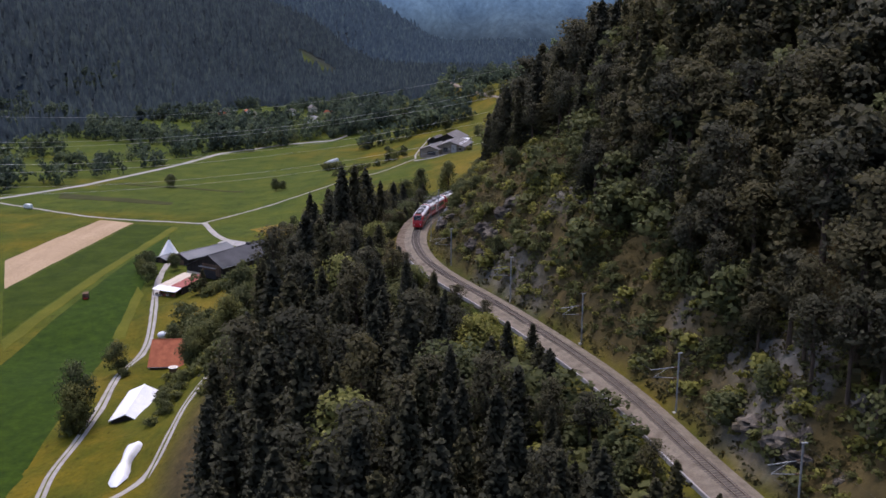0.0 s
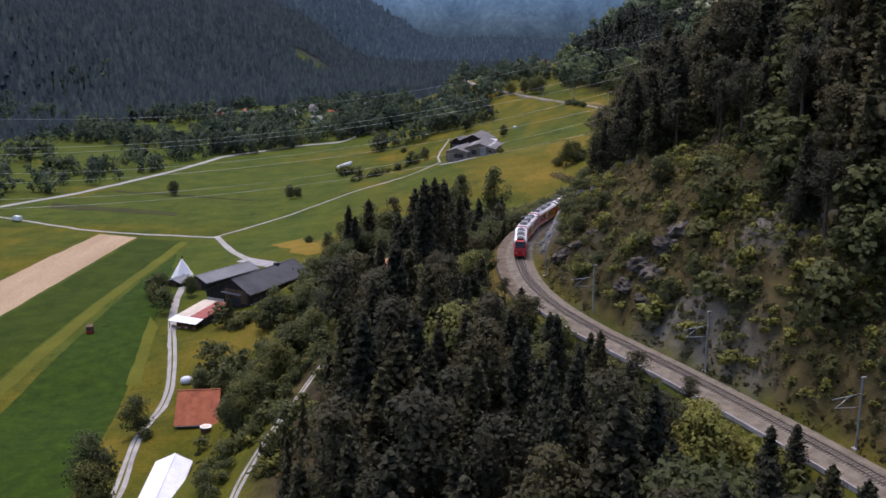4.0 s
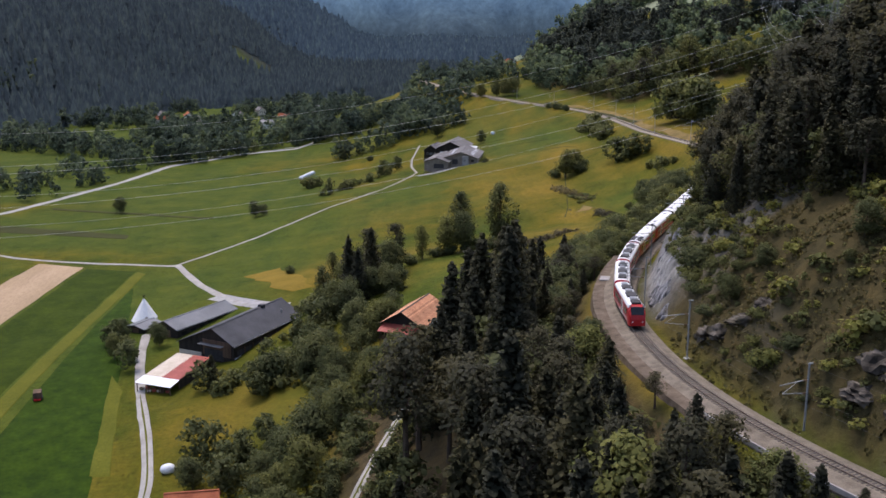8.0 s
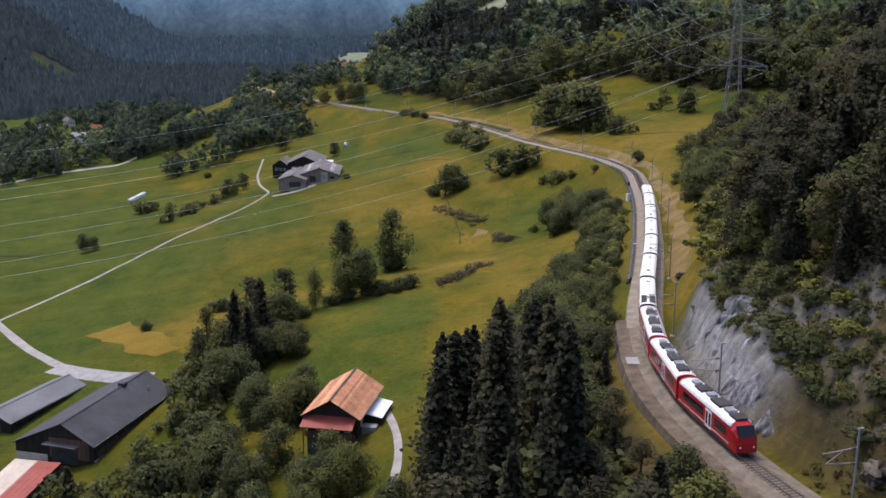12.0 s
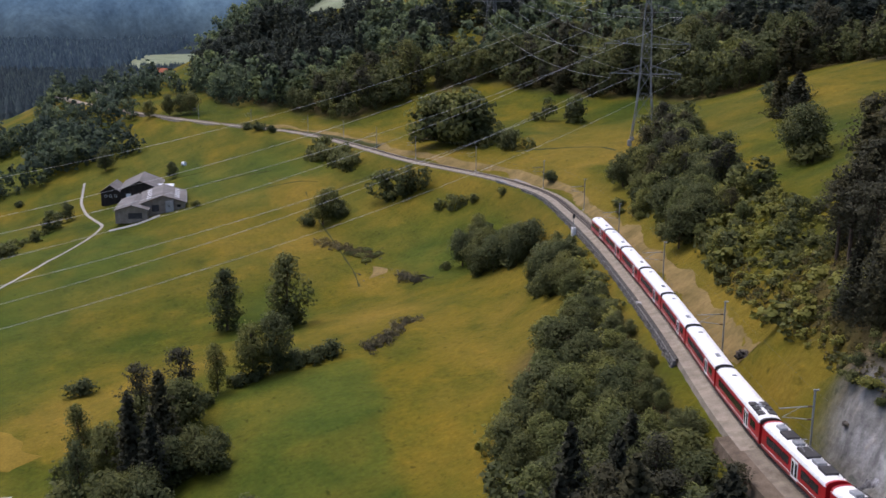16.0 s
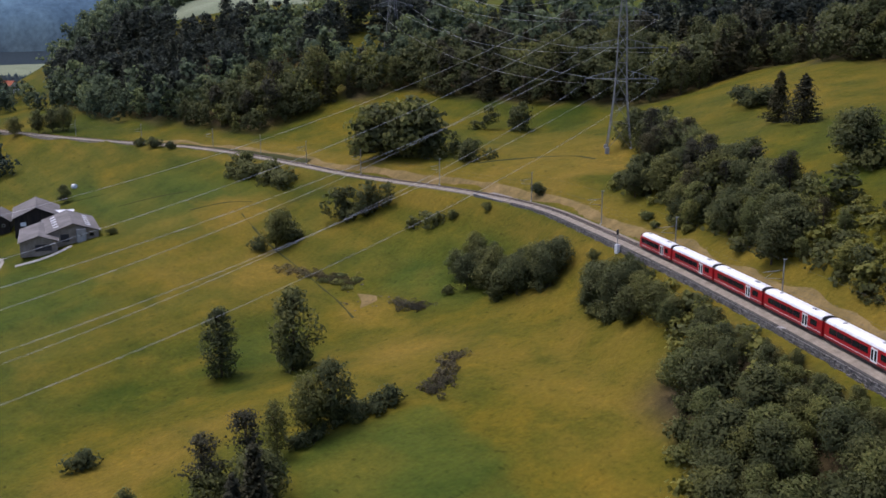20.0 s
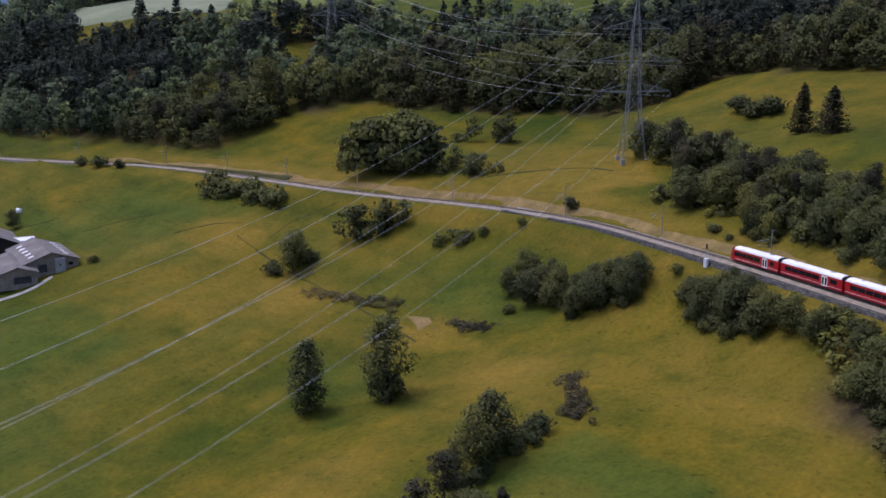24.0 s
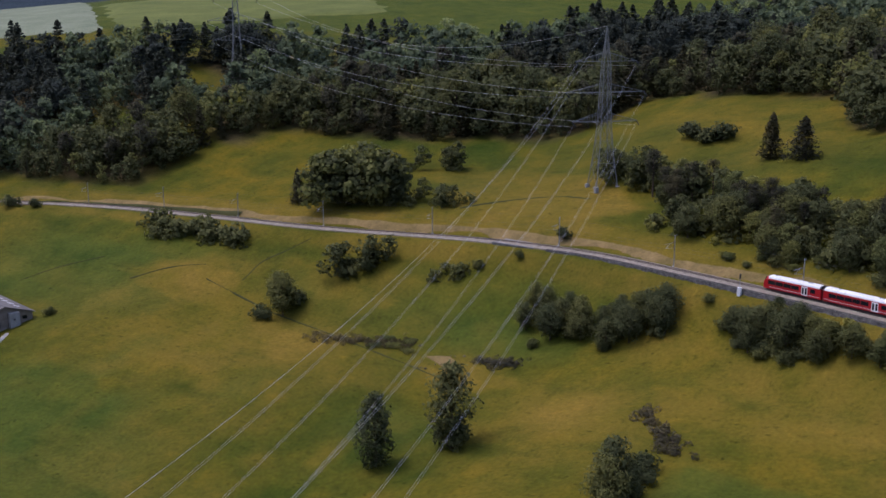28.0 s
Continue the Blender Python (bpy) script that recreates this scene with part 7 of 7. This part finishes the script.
# the shed under white sheeting
ws = gabled("sheeted_shed", -85.2, 260.2, 4.7, 21.5, 4.0, 3.4, 6.4, 9.3, 9.3, 11.0, WOOD_DARK, SHEET_WHITE, "dark shed under a crumpled bluish-white roof sheet", "shed", 0.6)
part("gate", boxed(-1.6, 1.6, -0.08, 0.05, 0.0, 2.3), TRAIN_DARK, ws)
# white plastic over a stack
tv, tf = [], []
M, K = 26, 13
for i in range(M):
    for j in range(K):
        f, g = i / (M - 1), j / (K - 1) * 2 - 1
        wd = (2.0 + 0.6 * math.sin(f * 9) * math.sin(f * 3.1)) * min(1, 6 * f + 0.3, 6 * (1 - f) + 0.3)
        x = -71.2 - 3.4 * f + g * wd + 0.3 * noise.noise(Vector((f * 20, 0, 3)))
        y = 212 + 26 * f
        tv.append((x, y, gz(x, y) + 2.0 * (1 - abs(g) ** 2.6) * min(1, 5 * f, 5 * (1 - f)) + 0.35 * noise.noise(Vector((x * 0.7, y * 0.7, 1))) + 0.25))
tf = [(i * K + j, i * K + j + 1, (i + 1) * K + j + 1, (i + 1) * K + j) for i in range(M - 1) for j in range(K - 1)]
tagged(mesh_object("tarpaulin", tv, tf, SHEET_WHITE, smooth=True), "long stack under a crumpled white plastic tarpaulin", "tarpaulin")
tank = thing("garden_tent", -101.3, 345.5, gz(-101.3, 345.5), 20, "small rounded white covered tank beside the drive", "tank")
bm = bmesh.new()
bmesh.ops.create_uvsphere(bm, u_segments=16, v_segments=10, radius=1.5, matrix=Matrix.Translation((0, 0, 0.8)) @ Matrix.Diagonal((1.25, 0.9, 0.85, 1)))
part("cover", bm, SHEET_WHITE, tank)
part("skid", boxed(-1.4, 1.4, -0.8, 0.8, -0.3, 0.15, 0.05), WOOD_BROWN, tank)
# the upper farm
fa = gabled("farm_barn", -9.3, 706.5, -11, 29, 9.6, 9.6, 21.2, 25.0, 25.0, 28.3, FARM_WALL, FARM_ROOF, "weathered tan farm barn with a weathered grey roof", "barn", 0.7)
# near-black slab on the uncut wall, colouring in the shade behind the gate
opening(fa, "gate", ("y", 0.0, -1), -3.4, 0.0, 3.2, 3.0, TRAIN_DARK, label="dark open barn gate")
opening(fa, "window", ("y", 0.0, -1), 6.8, 1.6, 1.6, 1.2, GLASS)
silo = part("silo", boxed(1.0, 4.6, -1.6, 0.0, -1.5, 4.8, 0.1), CONCRETE, fa, "grey concrete silo bay")
part("porthole", boxed(2.4, 2.9, -1.66, -1.58, 2.1, 2.8), TRAIN_DARK, silo)
for s in (-1, 1):
    for k in range(5):
        part("roof_light", prism(bmesh.new(), [(s * 5.2, 5.63), (s * 7.2, 4.95), (s * 7.2, 5.02), (s * 5.2, 5.70)], 4 + 5 * k, 5.2 + 5 * k), SHEET_WHITE, fa, "pale roof light strip")
fb = gabled("farm_shed", -23.6, 703, -15, 27, 7.0, 6.6, 19.6, 23.4, 23.4, 25.6, FARM_WALL, FARM_ROOF, "low tan-walled farm shed with a patched grey roof", "shed", 0.6)
# same here: the shed's shaded inside is a near-black slab
opening(fb, "gate", ("y", 0.0, -1), 1.5, 0.0, 6.0, 2.6, TRAIN_DARK, label="dark open machinery gate")
fc = gabled("farm_barn", -13.0, 748, -14, 26, 9.0, 9.0, 18.0, 24.6, 24.6, 28.6, WOOD_DARK, FARM_ROOF, "dark boarded farm barn with a grey roof", "barn", 0.7)
opening(fc, "window", ("y", 0.0, -1), -5.5, 3.0, 2.2, 1.6, SHEET_WHITE)
fd = gabled("farm_house", -24, 772, -20, 15, 4.8, 4.8, 15.0, 20.2, 20.2, 23.4, WOOD_DARK, FARM_ROOF, "dark timber farmhouse with a grey roof", "house", 0.7)
for x in (-2.4, 0, 2.4):
    opening(fd, "window", ("y", 0.0, -1), x, 2.4, 1.0, 1.1, GLASS, frame_mat=TRAIN_WHITE)
fe = gabled("farm_shed", 3.5, 752, 70, 9, 2.6, 2.6, 22.0, 24.4, 24.4, 25.2, WOOD_DARK, SHEET_WHITE, "small shed with a white sheet roof", "shed", 0.3)
part("gate", boxed(-1, 1, -0.08, 0.05, 0, 1.9), TRAIN_DARK, fe)
# retaining kerb of the farm yard
ribbon("farm_terrace", [(-34, 699), (-27, 696), (-18, 698), (-12, 702)], 2.4, CONCRETE, "pale concrete yard edge of the upper farm", "yard", lift=0.25)
rb = thing("hay_bale", 18, 800, gz(18, 800) + 0.5, 30, "round hay bale wrapped in white film", "hay bale")
bm = bmesh.new()
bmesh.ops.create_cone(bm, cap_ends=True, segments=18, radius1=1.1, radius2=1.1, depth=2.0, matrix=Matrix.Translation((0, 0, 0.5)) @ Matrix.Rotation(math.pi / 2, 4, "X"))
part("wrapped_bale", bm, SHEET_WHITE, rb)
part("band", boxed(-0.7, 0.7, -0.1, 0.1, 1.58, 1.64), GALVANISED, rb)
# wrapped bales by the hedge
for k in range(7):
    x, y = -109 + 1.1 * k, 791 + 2.6 * k
    b = copy_thing(rb, Matrix.Translation((x, y, gz(x, y) + 0.4)) @ Matrix.Rotation(1.1, 4, "Z"))
    b["group"] = "wrapped bales"
# village houses across the valley
village = random.Random(23)
for k, (x, y) in enumerate(((-272, 1152), (-245, 1162), (-285, 1200), (-258, 1190), (-161, 1087), (-212, 1190), (-190, 1240), (-150, 1130), (-120, 1180), (57, 1120), (66, 1112), (48, 1128), (21, 1125), (-176, 1330))):
    z = gz(x, y)
    h = gabled("village_house", x, y, village.uniform(-80, 80), village.uniform(9, 13), 4.2, 4.2, z, z + 5.4, z + 5.4, z + 8.4, village.choice([TRAIN_WHITE, PLASTER]), village.choice([TILE_RED, FARM_ROOF, FARM_ROOF, SHEET_GREY]),
               "white village house with a pitched roof", "house", 0.6, group="village houses")
    for x2 in (-2.2, 0, 2.2):
        opening(h, "window", ("y", 0.0, -1), x2, 2.8, 1.0, 1.3, GLASS)
# farm vehicles
tr = thing("farm_trailer", -147.4, 393.6, gz(-147.4, 393.6), 15, "small red box trailer parked in the meadow", "trailer")
part("box_body", boxed(-1.1, 1.1, -1.6, 1.6, 0.7, 2.5, 0.06), WOOD_BROWN, tr)
part("chassis", boxed(-0.9, 0.9, -2.4, 1.7, 0.5, 0.7), TRAIN_RED, tr)
for x in (-1.15, 1.15):
    for y in (-0.7, 0.7):
        bm = bmesh.new()
        bmesh.ops.create_cone(bm, cap_ends=True, segments=14, radius1=0.45, radius2=0.45, depth=0.25, matrix=Matrix.Translation((x, y, 0.42)) @ Matrix.Rotation(math.pi / 2, 4, "Y"))
        part("wheel", bm, TRAIN_DARK, tr)
van = thing("white_van", -256, 588, gz(-256, 588) + 0.25, 58, "white box van on the gravel farm track", "van")
part("body", boxed(-1.1, 1.1, -3.0, 1.6, 0.5, 2.9, 0.12), TRAIN_WHITE, van)
part("cab", prism(bmesh.new(), [(1.6, 0.5), (3.3, 0.5), (3.3, 1.3), (2.6, 2.2), (1.6, 2.3)], -1.0, 1.0, "x"), TRAIN_WHITE, van)
part("windscreen", prism(bmesh.new(), [(3.3, 1.35), (2.62, 2.18), (2.66, 2.2), (3.34, 1.38)], -0.9, 0.9, "x"), GLASS, van)
for x in (-1.0, 1.0):
    for y in (-1.9, 2.3):
        bm = bmesh.new()
        bmesh.ops.create_cone(bm, cap_ends=True, segments=14, radius1=0.42, radius2=0.42, depth=0.25, matrix=Matrix.Translation((x, y, 0.42)) @ Matrix.Rotation(math.pi / 2, 4, "Y"))
        part("wheel", bm, TRAIN_DARK, van)


# brush heaps, stones and the ditch in the meadow
def brush_heap(x0, y0, x1, y1, wide, tall, seed, label):
    rng = random.Random(seed)
    n = int(22 * math.hypot(x1 - x0, y1 - y0) / 10) + 24
    h = thing("brush_heap", (x0 + x1) / 2, (y0 + y1) / 2, gz((x0 + x1) / 2, (y0 + y1) / 2), 0, label, "brush heap")
    lv, stick = [], bpy.data.meshes.new("branch")
    bm = beam(bmesh.new(), (0, 0, -0.5), (0, 0, 0.5), 1.0)
    bm.to_mesh(stick)
    bm.free()
    stick.materials.append(BARK)
    for _ in range(n):
        f = rng.random()
        x, y = x0 + (x1 - x0) * f + rng.gauss(0, wide * 0.35), y0 + (y1 - y0) * f + rng.gauss(0, wide * 0.35)
        z = gz(x, y) + rng.uniform(0.0, tall)
        d = Vector((rng.uniform(-1, 1), rng.uniform(-1, 1), rng.uniform(-0.2, 0.5))).normalized() * rng.uniform(0.7, 1.6)
        o = Vector((x, y, z)) - h.location
        br = new("branch", stick)
        w = rng.uniform(0.06, 0.14)
        br.parent = h
        br.matrix_basis = Matrix.Translation(o) @ d.to_track_quat("Z", "Y").to_matrix().to_4x4() @ Matrix.Diagonal((w, w, d.length, 1))
        lv.append((o.x, o.y, o.z, 0.8))
    leaves = new("withered_leaves", leaf_mesh("withered_leaves", leaf_cloud(rng, [(a, b, c * 0.6, 1.1) for a, b, c, _ in lv], 40, 1.2, 0.4), WITHERED))
    leaves.parent = h
    return h


brush_heap(-1, 468, 17, 484, 5.0, 1.4, 5, "long grey-brown heap of cut branches in the meadow")
for x, y, size in ((34, 580, 0.55), (37, 574, 0.6), (40, 579, 0.5), (36, 568, 0.5), (41, 571, 0.5)):
    weeds = copy_thing(PROTO["pale_bush"][0], Matrix.Translation((x, y, gz(x, y) - 0.2)) @ Matrix.Rotation(x, 4, "Z"))
    weeds.scale = (size * 1.9, size * 1.9, size * 0.8)
    tagged(weeds, "low green mound of weeds by the ditch", "bush", "weeds by the ditch")
brush_heap(30, 600, 40, 570, 5.0, 1.0, 6, "grey-green heap of cut brush by the ditch")
brush_heap(38, 545, 42, 532, 4.0, 0.8, 7, "low heap of brush and stones in the meadow")
for k in range(16):
    x, y = 36 + rng.gauss(0, 4), 550 + rng.gauss(0, 7)
    make_rock("stone", x, y, rng.uniform(0.25, 0.6), "pale loose stone on the bare meadow patch")
